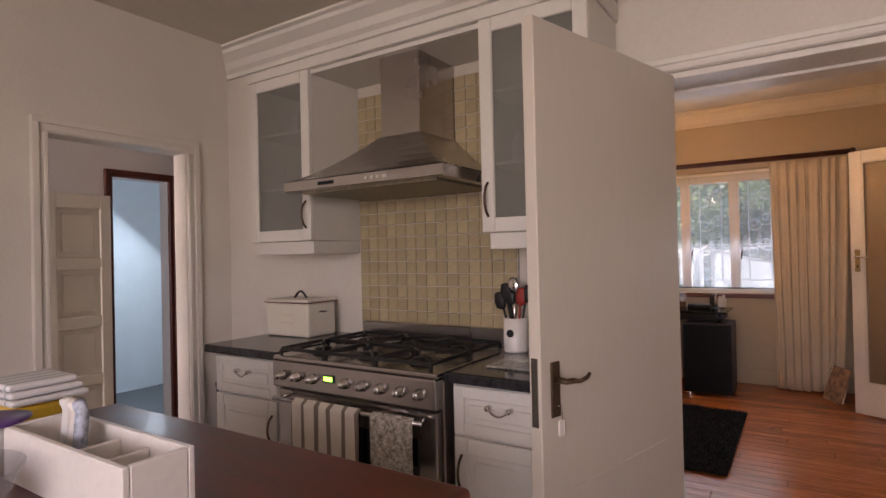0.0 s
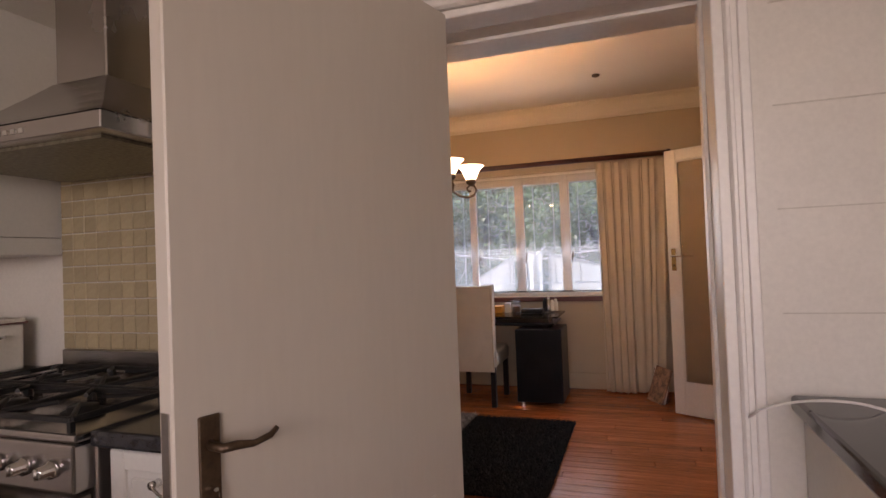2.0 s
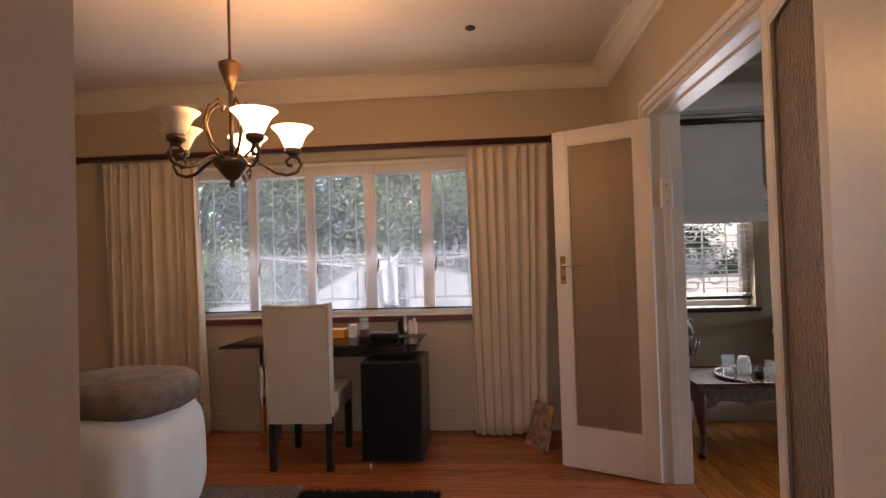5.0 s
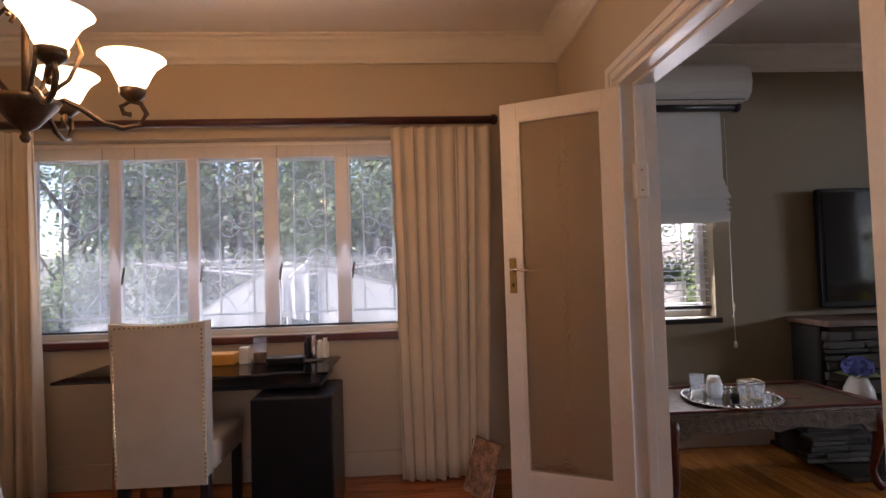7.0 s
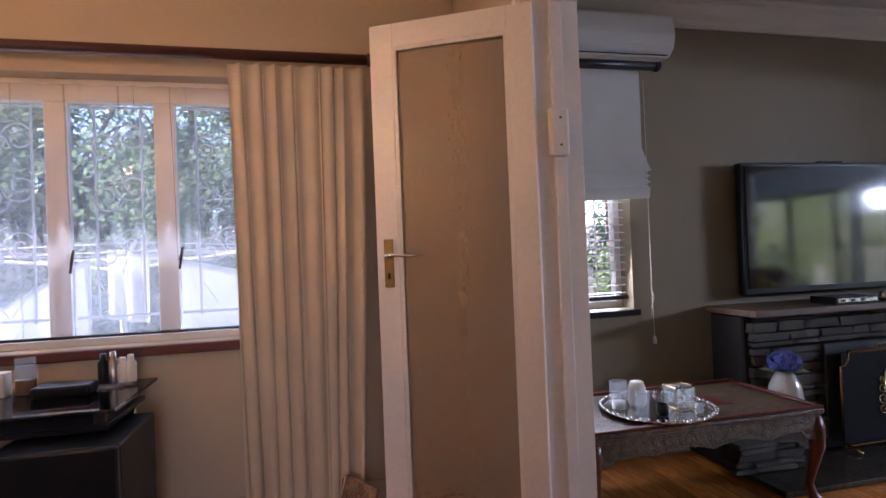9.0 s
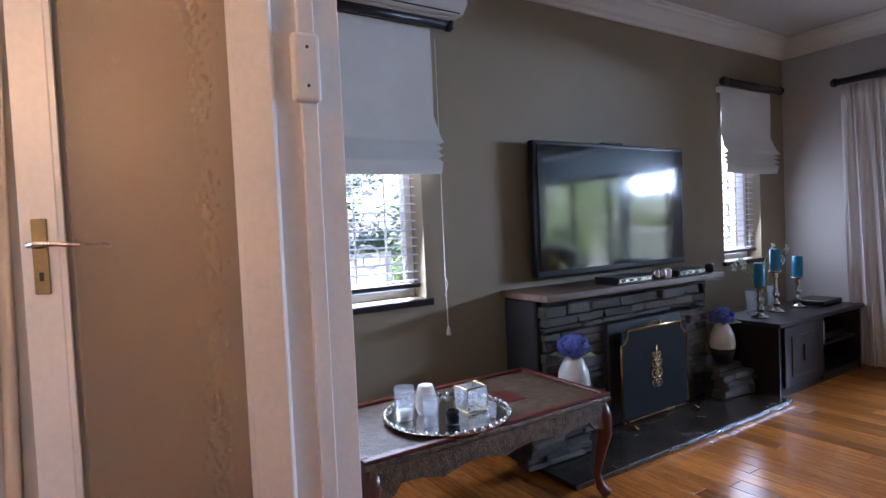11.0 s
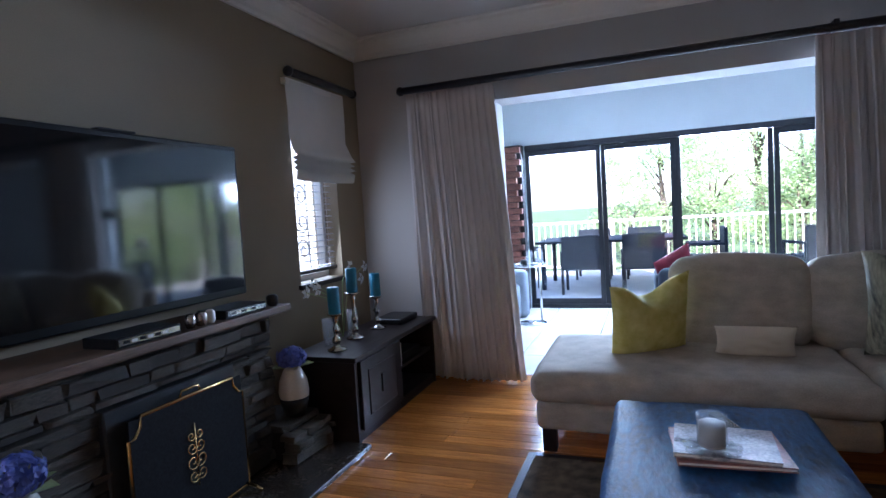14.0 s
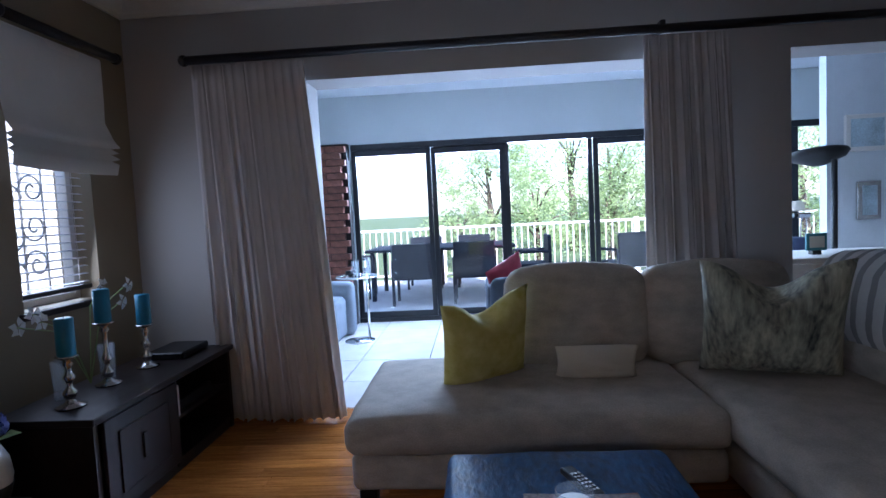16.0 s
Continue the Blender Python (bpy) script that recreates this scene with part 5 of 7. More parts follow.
ac = thing("air_conditioner", "white wall-mounted split air conditioner above the blind", "air conditioner")
bm = bmesh.new()
prof = [(6.80, 2.29), (6.64, 2.29), (6.60, 2.33), (6.585, 2.40), (6.60, 2.50), (6.64, 2.53), (6.80, 2.53)]
a = [bm.verts.new((2.02, y, z)) for y, z in prof]
b = [bm.verts.new((2.88, y, z)) for y, z in prof]
for i in range(len(prof)):
    j = (i + 1) % len(prof)
    bm.faces.new((a[i], a[j], b[j], b[i]))
bm.faces.new(a)
bm.faces.new(list(reversed(b)))
bmesh.ops.bevel(bm, geom=[e for e in bm.edges], offset=0.006, segments=2, affect="EDGES")
part("case", bm, shade("white_appliance_plastic", (0.72, 0.72, 0.70), 0.35, vary=0.02), ac)
for k in range(2):
    part("louvre", bx(2.06, 2.84, 6.62 + 0.05 * k, 6.655 + 0.05 * k, 2.279, 2.287, 0.002), WHITE, ac)
part("vent_slot", bx(2.06, 2.84, 6.612, 6.73, 2.2865, 2.2895), BLACKPLASTIC, ac, "dark air outlet")
part("badge", bx(2.10, 2.16, 6.590, 6.600, 2.355, 2.365), STEEL, ac)

tv = thing("television", "large black flat-screen television on the wall", "television")
bm = box(bmesh.new(), 3.36, 4.745, 6.695, 6.745, 0.905, 1.70, 0.008, 2)
part("body", bm, BLACKPLASTIC, tv)
part("screen", bx(3.385, 4.72, 6.688, 6.694, 0.945, 1.675), BLACKGLASS, tv, "glossy dark screen")
part("bracket", bx(3.8, 4.3, 6.746, 6.80, 1.15, 1.45), IRON, tv)
part("top_sensor", bx(3.95, 4.13, 6.70, 6.74, 1.701, 1.712, 0.003), BLACKPLASTIC, tv)

# fireplace
fp = thing("fireplace", "slate stone fireplace with a timber mantel", "fireplace", kind="structure")
part("core", bx(3.25, 4.66, 6.585, 6.80, 0.03, 0.80), MORTAR, fp, "dark mortar core")
STONE_ME = []
rnd = random.Random(11)
for k in range(6):
    bm = bx(-0.5, 0.5, -0.5, 0.5, -0.5, 0.5, 0.06, 1)
    for v in bm.verts:
        v.co += Vector((rnd.uniform(-0.05, 0.05), rnd.uniform(-0.08, 0.08), rnd.uniform(-0.08, 0.08)))
    STONE_ME.append(mesh_of("stone", bm, SLATE))


def stone_face(x0, x1, y, z0, z1, deep, parent):
    z = z0
    while z < z1 - 0.012:
        h = min(rnd.choice((0.03, 0.04, 0.05, 0.06)), z1 - z)
        x = x0 - rnd.uniform(0, 0.05)
        while x < x1:
            w = rnd.uniform(0.10, 0.30)
            e = min(x + w, x1 + 0.01)
            if e - x > 0.03:
                piece("stone", rnd.choice(STONE_ME), parent, ((x + e) / 2, y + deep / 2 - rnd.uniform(0, 0.03), z + h / 2), (0, 0, rnd.uniform(-0.03, 0.03)), (e - x - 0.008, deep, h - 0.007))
            x = e
        z += h


stone_face(3.25, 3.70, 6.52, 0.035, 0.63, 0.10, fp)
stone_face(4.36, 4.66, 6.52, 0.035, 0.63, 0.10, fp)
stone_face(3.25, 4.66, 6.52, 0.635, 0.80, 0.10, fp)
part("mantel_shelf", bx(3.165, 4.74, 6.41, 6.80, 0.812, 0.85, 0.006, 2), shade("worn_timber_mantel", (0.12, 0.072, 0.046), 0.5, vary=0.3, scale=4, fine=40, stretch=(1, 9, 9), bump=0.1), fp, "worn timber mantel shelf")
part("bracket_stone", bx(3.19, 3.245, 6.54, 6.80, 0.035, 0.81, 0.01), MORTAR, fp, "dark rendered side of the chimney breast")
part("fire_surround", bx(3.69, 4.37, 6.49, 6.58, 0.032, 0.625, 0.006), shade("dark_grey_steel", (0.05, 0.055, 0.06), 0.4, 0.5, vary=0.15), fp, "dark grey metal fire surround")
hs = thing("hearth", "polished dark slate hearth slab", "hearth", kind="structure")
part("slab", bx(3.00, 4.93, 6.09, 6.79, 0.004, 0.032, 0.005), HEARTH, hs)
for x0, x1, nm in ((2.95, 3.34, "left"), (4.60, 4.90, "right")):
    st = thing("stone_ledge", "low stacked slate ledge beside the fireplace", "stone ledge", group="stone ledges")
    part("core", bx(x0 + 0.03, x1 - 0.03, 6.39, 6.70, 0.033, 0.20), MORTAR, st)
    stone_face(x0, x1, 6.33, 0.034, 0.205, 0.10, st)
    for k in range(2):
        piece("stone", STONE_ME[k], st, ((x0 + x1) / 2, 6.47 + 0.14 * k, 0.213), (0, 0, 0), (x1 - x0, 0.15, 0.035))

scr = thing("fire_screen", "black mesh fire screen with brass edging and scroll", "fire screen")
part("mesh_panel", bx(3.745, 4.345, 6.437, 6.445, 0.06, 0.575), shade("black_fire_mesh", (0.012, 0.013, 0.016), 0.8, 0.0, spec=0.15, vary=0.2, scale=120), scr)
bm = bmesh.new()
out = [(3.74, 6.44, 0.05), (3.74, 6.44, 0.50), (3.765, 6.44, 0.505), (3.795, 6.44, 0.54), (3.80, 6.44, 0.58), (4.29, 6.44, 0.58), (4.295, 6.44, 0.54), (4.325, 6.44, 0.505), (4.35, 6.44, 0.50), (4.35, 6.44, 0.05)]
tube(bm, out + [out[0]], 0.008, 8)
part("edging", bm, BRASS, scr, "brass edging", True)
for x in (3.76, 4.33):
    part("foot", tube(bmesh.new(), [(x, 6.44, 0.06), (x, 6.38, 0.05), (x, 6.35, 0.037)], 0.008, 8), BRASS, scr, "brass foot", True)
bm = bmesh.new()
for s in (-1, 1):
    for z, r in ((0.24, 0.03), (0.30, 0.035), (0.36, 0.03), (0.41, 0.022)):
        tube(bm, spiral(4.045 + s * 0.022, z, r, 1.3, 0 if s < 0 else math.pi, 6.432, s), 0.003, 5)
tube(bm, [(4.045, 6.432, 0.19), (4.045, 6.432, 0.46)], 0.003, 5)
part("scroll_motif", bm, BRASS, scr, "brass scroll motif", True)
part("top_handle", tube(bmesh.new(), [(3.99, 6.44, 0.585), (4.0, 6.44, 0.61), (4.09, 6.44, 0.61), (4.10, 6.44, 0.585)], 0.006), BRASS, scr, "", True)


def flower_vase(x, y, z, s):
    v = thing("vase", "white bulbous vase of blue hydrangeas", "vase", (x, y, z), group="hydrangea vases")
    part("body", lathe(bmesh.new(), [(0.05 * s, 0), (0.07 * s, 0.06 * s), (0.082 * s, 0.13 * s), (0.075 * s, 0.19 * s), (0.05 * s, 0.245 * s), (0.036 * s, 0.265 * s), (0.03 * s, 0.262 * s)], 0, 0, 28), shade("glazed_white_to_dark_ceramic", (0.60, 0.58, 0.54), 0.2, vary=0.06), v, "", True)
    part("lower_glaze", lathe(bmesh.new(), [(0.051 * s, -0.0), (0.0712 * s, 0.06 * s), (0.080 * s, 0.10 * s), (0.079 * s, 0.10 * s)], 0, 0, 28), IRON, v, "dark glazed lower half", True)
    r = random.Random(int(x * 100))
    vs, fs = [], []
    for i in range(420):
        d = Vector((r.gauss(0, 1), r.gauss(0, 1), r.gauss(0, 1))).normalized()
        lobe = 0.85 + 0.2 * noise.noise(d * 3)
        c = Vector((d.x * 0.085, d.y * 0.085, max(-0.5, d.z) * 0.07)) * s * lobe + Vector((0, 0, 0.31 * s))
        u = d.orthogonal().normalized()
        w = d.cross(u)
        tw = r.uniform(0, 6.28)
        u, w = u * math.cos(tw) + w * math.sin(tw), w * math.cos(tw) - u * math.sin(tw)
        q = 0.012 * s
        b = len(vs)
        vs += [tuple(c + u * q), tuple(c + w * q + d * 0.004), tuple(c - u * q), tuple(c - w * q + d * 0.004)]
        fs.append((b, b + 1, b + 2, b + 3))
    me = bpy.data.meshes.new("flower_head")
    me.from_pydata(vs, [], fs)
    me.materials.append(leafy("blue_petals_%d" % int(x * 10), (0.14, 0.17, 0.50), (0.2, 0.25, 0.6), 0.35))
    o = new("flower_head", me)
    o.parent = v
    tagged(o, "blue hydrangea petals", kind="stuff")
    for k in range(5):
        a = k * 1.3
        bm = bmesh.new()
        vv = [bm.verts.new((math.cos(a) * q0 * s - math.sin(a) * q1 * s, math.sin(a) * q0 * s + math.cos(a) * q1 * s, (0.255 + zz) * s)) for q0, q1, zz in ((0.03, 0, 0.0), (0.08, 0.03, 0.03), (0.12, 0, 0.02), (0.08, -0.03, 0.03))]
        bm.faces.new(vv)
        part("leaf", bm, LEAF, v)
    return v


flower_vase(3.34, 6.42, 0.235, 1.05)
flower_vase(4.76, 6.45, 0.235, 1.0)

# mantel objects
for x0, x1, mt, lb in ((3.72, 4.02, SILVER, "silver-edged media player on the mantel"), (4.28, 4.56, SILVER, "silver-edged decoder on the mantel")):
    t = thing("media_player", lb, "media player")
    part("case", bx(x0, x1, 6.43, 6.60, 0.851, 0.892, 0.003), BLACKPLASTIC, t)
    part("front_strip", bx(x0 + 0.01, x1 - 0.01, 6.426, 6.4295, 0.862, 0.884), mt, t, "silver front strip")
    for k in range(6):
        part("label_bar", bx(x0 + 0.03 + k * 0.035, x0 + 0.055 + k * 0.035, 6.4245, 6.4258, 0.867, 0.878), BLIND if k % 2 else BLACKPLASTIC, t)
for x, r, mt in ((4.10, 0.022, STEEL), (4.16, 0.026, STEEL), (4.215, 0.022, WHITE), (4.65, 0.03, BLACKPLASTIC)):
    tagged(part("ornament", lathe(bmesh.new(), [(r * 0.7, 0.851), (r, 0.865), (r, 0.90), (r * 0.6, 0.91)], x, 6.46, 14), mt, None, "", True), "small rounded ornament on the mantel", "ornament", "mantel ornaments")

# carved low table with its tray
ct = thing("coffee_table", "carved grey-brown wooden low table on cabriole legs", "table")
part("tabletop", bx(1.93, 3.11, 5.97, 6.57, 0.43, 0.452, 0.006, 2), CARVED, ct)
for b in ((1.93, 3.11, 5.97, 6.00, 0.453, 0.466), (1.93, 3.11, 6.54, 6.57, 0.453, 0.466), (1.93, 1.96, 6.001, 6.539, 0.453, 0.466), (3.08, 3.11, 6.001, 6.539, 0.453, 0.466)):
    part("raised_rim", bx(*b, 0.004), MAHOGANY, ct, "dark polished raised rim")
part("inlay", bx(2.62, 2.80, 6.18, 6.34, 0.453, 0.456), MAHOGANY, ct, "red-brown square inlay")
for (xa, ya, xb, yb) in ((1.95, 5.985, 3.09, 5.985), (1.95, 6.555, 3.09, 6.555), (1.945, 6.0, 1.945, 6.54), (3.095, 6.0, 3.095, 6.54)):
    bm = bmesh.new()
    n = 40
    top_r, bot_r = [], []
    nx, ny = (0, 0.012) if ya == yb else (0.012, 0)
    g = []
    for i in range(n + 1):
        f = i / n
        low = 0.335 + 0.025 * abs(math.sin(f * math.pi * 4)) - 0.03 * (abs(f - 0.5) > 0.42)
        x, y = xa + (xb - xa) * f, ya + (yb - ya) * f
        g.append([bm.verts.new((x - nx, y - ny, low)), bm.verts.new((x - nx, y - ny, 0.429)), bm.verts.new((x + nx, y + ny, 0.429)), bm.verts.new((x + nx, y + ny, low))])
    for p, q in zip(g, g[1:]):
        for k in range(4):
            bm.faces.new((p[k], p[(k + 1) % 4], q[(k + 1) % 4], q[k]))
    bm.faces.new(g[0])
    bm.faces.new(list(reversed(g[-1])))
    part("carved_apron", bm, CARVED, ct, "deeply carved apron")
for sx, x in ((-1, 1.97), (1, 3.07)):
    for sy, y in ((-1, 6.01), (1, 6.53)):
        prof = [(0, 0.43, 0.035), (0.012, 0.36, 0.04), (0.016, 0.28, 0.032), (0.0, 0.18, 0.022), (-0.012, 0.10, 0.018), (0.0, 0.04, 0.022), (0.02, 0.012, 0.026)]
        part("leg", tube(bmesh.new(), [(x + sx * d, y + sy * d, z) for d, z, r in prof], [r for d, z, r in prof], 10), MAHOGANY, ct, "carved cabriole leg", True)
tr = thing("tray", "round hammered silver tray on the low table", "tray")
part("dish", lathe(bmesh.new(), [(0.20, 0.458), (0.235, 0.461), (0.255, 0.474), (0.258, 0.472), (0.24, 0.457), (0.2, 0.454)], 2.40, 6.20, 48), SILVER, tr, "", True)
for k in range(44):
    a = 2 * math.pi * k / 44
    bm = bmesh.new()
    bmesh.ops.create_icosphere(bm, subdivisions=1, radius=0.012, matrix=pose(2.40 + 0.252 * math.cos(a), 6.20 + 0.252 * math.sin(a), 0.474))
    part("bead", bm, SILVER, tr, "", True)


def tumbler(x, y, z, r, h, mt, label):
    tagged(part("glass", lathe(bmesh.new(), [(r * 0.85, z), (r, z + h), (r * 0.93, z + h), (r * 0.78, z + 0.008)], x, y, 20), mt, None, "", True), label, "glass", "glasses on the tray")


tumbler(2.24, 6.26, 0.463, 0.042, 0.13, DRINKGLASS, "tall clear glass vase on the tray")
tumbler(2.30, 6.16, 0.463, 0.035, 0.10, DRINKGLASS, "clear drinking glass on the tray")
tagged(part("candle", lathe(bmesh.new(), [(0.03, 0.464), (0.03, 0.50), (0.004, 0.502)], 2.24, 6.26, 16), TRIM, None, "", True), "cream candle in the glass vase", "candle")
tagged(part("jug", lathe(bmesh.new(), [(0.035, 0.463), (0.045, 0.49), (0.04, 0.55), (0.03, 0.58), (0.026, 0.58)], 2.345, 6.27, 20), WHITE, None, "", True), "white ceramic jug on the tray", "jug")
tagged(part("votive", lathe(bmesh.new(), [(0.026, 0.463), (0.028, 0.51), (0.024, 0.51), (0.022, 0.47)], 2.37, 6.11, 16), BLACKPLASTIC, None, "", True), "small black votive holder on the tray", "votive holder")
lan = thing("lantern", "small brass-edged glass lantern box on the tray", "lantern")
bm = bmesh.new()
for x in (2.47, 2.57):
    for y in (6.15, 6.25):
        tube(bm, [(x, y, 0.463), (x, y, 0.56)], 0.003)
for z in (0.465, 0.56):
    tube(bm, [(2.47, 6.15, z), (2.57, 6.15, z), (2.57, 6.25, z), (2.47, 6.25, z), (2.47, 6.15, z)], 0.003)
part("edges", bm, BRASS, lan)
for b in ((2.472, 2.568, 6.149, 6.151, 0.466, 0.558), (2.472, 2.568, 6.249, 6.251, 0.466, 0.558), (2.469, 2.471, 6.152, 6.248, 0.466, 0.558), (2.569, 2.571, 6.152, 6.248, 0.466, 0.558)):
    part("pane", bx(*b), DRINKGLASS, lan)
tumbler(2.52, 6.06, 0.463, 0.022, 0.05, DRINKGLASS, "small amber votive glass on the tray")

fan = thing("pedestal_fan", "chrome pedestal fan behind the low table", "fan", (1.97, 6.66, 0))
part("base", lathe(bmesh.new(), [(0.10, 0), (0.10, 0.02), (0.03, 0.03)], 0, 0, 24), CHROME, fan, "", True)
part("pole", cyl(bmesh.new(), 0, 0, 0.03, 0.62, 0.012), CHROME, fan, "", True)
FANSTEEL = shade("dark_brushed_steel", (0.22, 0.22, 0.23), 0.38, 1.0, vary=0.1, scale=20, bump=0.02)
FM = pose(0.04, -0.05, 0.66, 78, 0, 14)
part("motor", lathe(bmesh.new(), [(0.03, -0.10), (0.05, -0.08), (0.055, -0.02), (0.04, 0.0)], 0, 0, 20, FM), CHROME, fan, "", True)
bm = bmesh.new()
for rr, dz in ((0.185, 0.02), (0.185, -0.02), (0.06, 0.06)):
    tube(bm, [FM @ Vector((rr * math.cos(t * 0.2618), rr * math.sin(t * 0.2618), dz)) for t in range(25)], 0.004, 5)
for t in range(28):
    a = t * math.pi / 14
    tube(bm, [FM @ Vector((r0 * math.cos(a), r0 * math.sin(a), z0)) for r0, z0 in ((0.03, 0.062), (0.12, 0.05), (0.185, 0.02), (0.185, -0.02), (0.12, -0.05), (0.05, -0.06))], 0.0007, 4)
part("cage", bm, FANSTEEL, fan, "chrome wire cage", True)
for k in range(4):
    a = k * math.pi / 2 + 0.4
    bm = bmesh.new()
    n = 8
    rows = []
    for i in range(n + 1):
        f = i / n
        r0 = 0.028 + 0.142 * f
        wide = 0.30 + 0.42 * math.sin(math.pi * min(1, f * 0.85 + 0.12))
        rows.append([bm.verts.new(FM @ Vector((r0 * math.cos(a + q * wide), r0 * math.sin(a + q * wide), 0.018 * q + 0.004 * math.cos(3 * q)))) for q in (-1, -0.5, 0, 0.5, 1)])
    for p, q in zip(rows, rows[1:]):
        for k2 in range(4):
            bm.faces.new((p[k2], p[k2 + 1], q[k2 + 1], q[k2]))
    bmesh.ops.solidify(bm, geom=bm.faces[:], thickness=0.002)
    part("blade", bm, FANSTEEL, fan, "brushed steel fan blade", True)
part("hub", lathe(bmesh.new(), [(0.03, 0.0), (0.03, 0.03), (0.01, 0.066)], 0, 0, 18, FM), CHROME, fan, "", True)

# television cabinet with candlesticks
tc = thing("tv_cabinet", "low dark wooden media cabinet in the corner", "cabinet")
part("top", bx(4.95, 6.20, 6.17, 6.62, 0.47, 0.50, 0.004), DARKWOOD, tc)
part("side", bx(4.97, 5.00, 6.19, 6.61, 0.0, 0.469), DARKWOOD, tc)
part("side", bx(6.15, 6.18, 6.19, 6.61, 0.0, 0.469), DARKWOOD, tc)
part("divider", bx(5.55, 5.58, 6.19, 6.60, 0.03, 0.469), DARKWOOD, tc)
part("base", bx(5.001, 6.149, 6.20, 6.61, 0.0, 0.06), DARKWOOD, tc)
part("back", bx(5.001, 6.149, 6.601, 6.61, 0.061, 0.469), DARKWOOD, tc)
part("shelf", bx(5.581, 6.149, 6.21, 6.60, 0.25, 0.27), DARKWOOD, tc)
d = part("door", bx(5.01, 5.54, 6.172, 6.189, 0.065, 0.465, 0.003), DARKWOOD, tc)
part("panel", bx(5.09, 5.46, 6.167, 6.172, 0.13, 0.40, 0.004), DARKWOOD, d)
part("handle", bx(5.24, 5.27, 6.158, 6.167, 0.22, 0.33, 0.003), IRON, d, "dark pull")
tagged(part("decoder", bx(5.70, 6.05, 6.25, 6.50, 0.271, 0.32, 0.003), BLACKPLASTIC), "black decoder on the cabinet shelf", "decoder")
tagged(part("white_book", bx(5.60, 5.615, 6.20, 6.36, 0.271, 0.43, 0.002), WHITE), "white book standing on the cabinet shelf", "book")
tagged(part("black_box", bx(5.85, 6.15, 6.30, 6.52, 0.501, 0.54, 0.006), BLACKPLASTIC), "flat black box on the media cabinet", "box")
TEAL = shade("teal_candle_wax", (0.02, 0.20, 0.34), 0.4, vary=0.08, scale=8)
for x, y, h in ((5.11, 6.38, 0.22), (5.42, 6.43, 0.30), (5.72, 6.42, 0.23)):
    z = 0.501
    cs = thing("candlestick", "turned silver candlestick with a teal candle", "candlestick", (x, y, z), group="silver candlesticks")
    pr = [(0.055, 0), (0.058, 0.008), (0.025, 0.02), (0.016, 0.035), (0.024, 0.05), (0.028, 0.065), (0.012, 0.085), (0.014, 0.11), (0.026, 0.13), (0.012, 0.15), (0.012, h - 0.05), (0.022, h - 0.035), (0.014, h - 0.02), (0.045, h - 0.004), (0.045, h), (0.01, h)]
    part("stick", lathe(bmesh.new(), pr, 0, 0, 24), SILVER, cs, "", True)
    part("candle", lathe(bmesh.new(), [(0.034, h + 0.001), (0.036, h + 0.006), (0.036, h + 0.155), (0.03, h + 0.16), (0.004, h + 0.156)], 0, 0, 22), TEAL, cs, "teal pillar candle", True)
    part("wick", tube(bmesh.new(), [(0, 0, h + 0.155), (0.002, 0, h + 0.17)], 0.0015), IRON, cs)
for x, y in ((5.22, 6.50), (5.55, 6.52)):
    tumbler(x, y, 0.501, 0.04, 0.17, DRINKGLASS, "tall glass cylinder beside the candlesticks")
orc = thing("orchid", "white orchid sprays behind the candlesticks", "flowers", (5.45, 6.54, 0.501))
r = random.Random(4)
for k, (dx, dz) in enumerate(((-0.42, 0.36), (-0.34, 0.40), (-0.30, 0.36), (0.10, 0.46), (0.24, 0.36), (0.30, 0.44))):
    part("stem", tube(bmesh.new(), [(0, 0, 0), (dx * 0.4, 0, dz * 0.8), (dx, -0.02, dz)], 0.003), LEAF, orc)
    bm = bmesh.new()
    for q in range(5):
        a = q * 1.257 + r.uniform(0, 1)
        vs = [bm.verts.new((dx + u * math.cos(a) - w * math.sin(a), -0.03 + yy, dz + u * math.sin(a) + w * math.cos(a))) for u, w, yy in ((0.004, 0, 0), (0.025, 0.016, -0.006), (0.045, 0, 0.004), (0.025, -0.016, -0.006))]
        bm.faces.new(vs)
    part("flower", bm, CANVAS, orc, "white orchid flower")

curtain("curtain", "pale linen curtain drawn to the side of the opening", "x", 6.19, 6.29, 5.63, 6.25, 5.50, 0.02, 2.18, 13, CURTAIN2, 0.03, 8)
curtain("curtain", "pale linen curtain drawn to the side of the opening", "x", 6.19, 3.66, 3.20, 3.66, 3.12, 0.02, 2.18, 9, CURTAIN2, 0.03, 9)
curtain_pole("long black wooden curtain pole across the openings", (6.19, 6.33, 2.215), (6.19, 0.2, 2.215), 0.026, BLACKPOLE)
tagged(part("pole_bracket", bx(6.17, 6.33, 3.54, 3.57, 2.20, 2.26, 0.004), BLACKPOLE), "black pole bracket on the wall", "bracket")


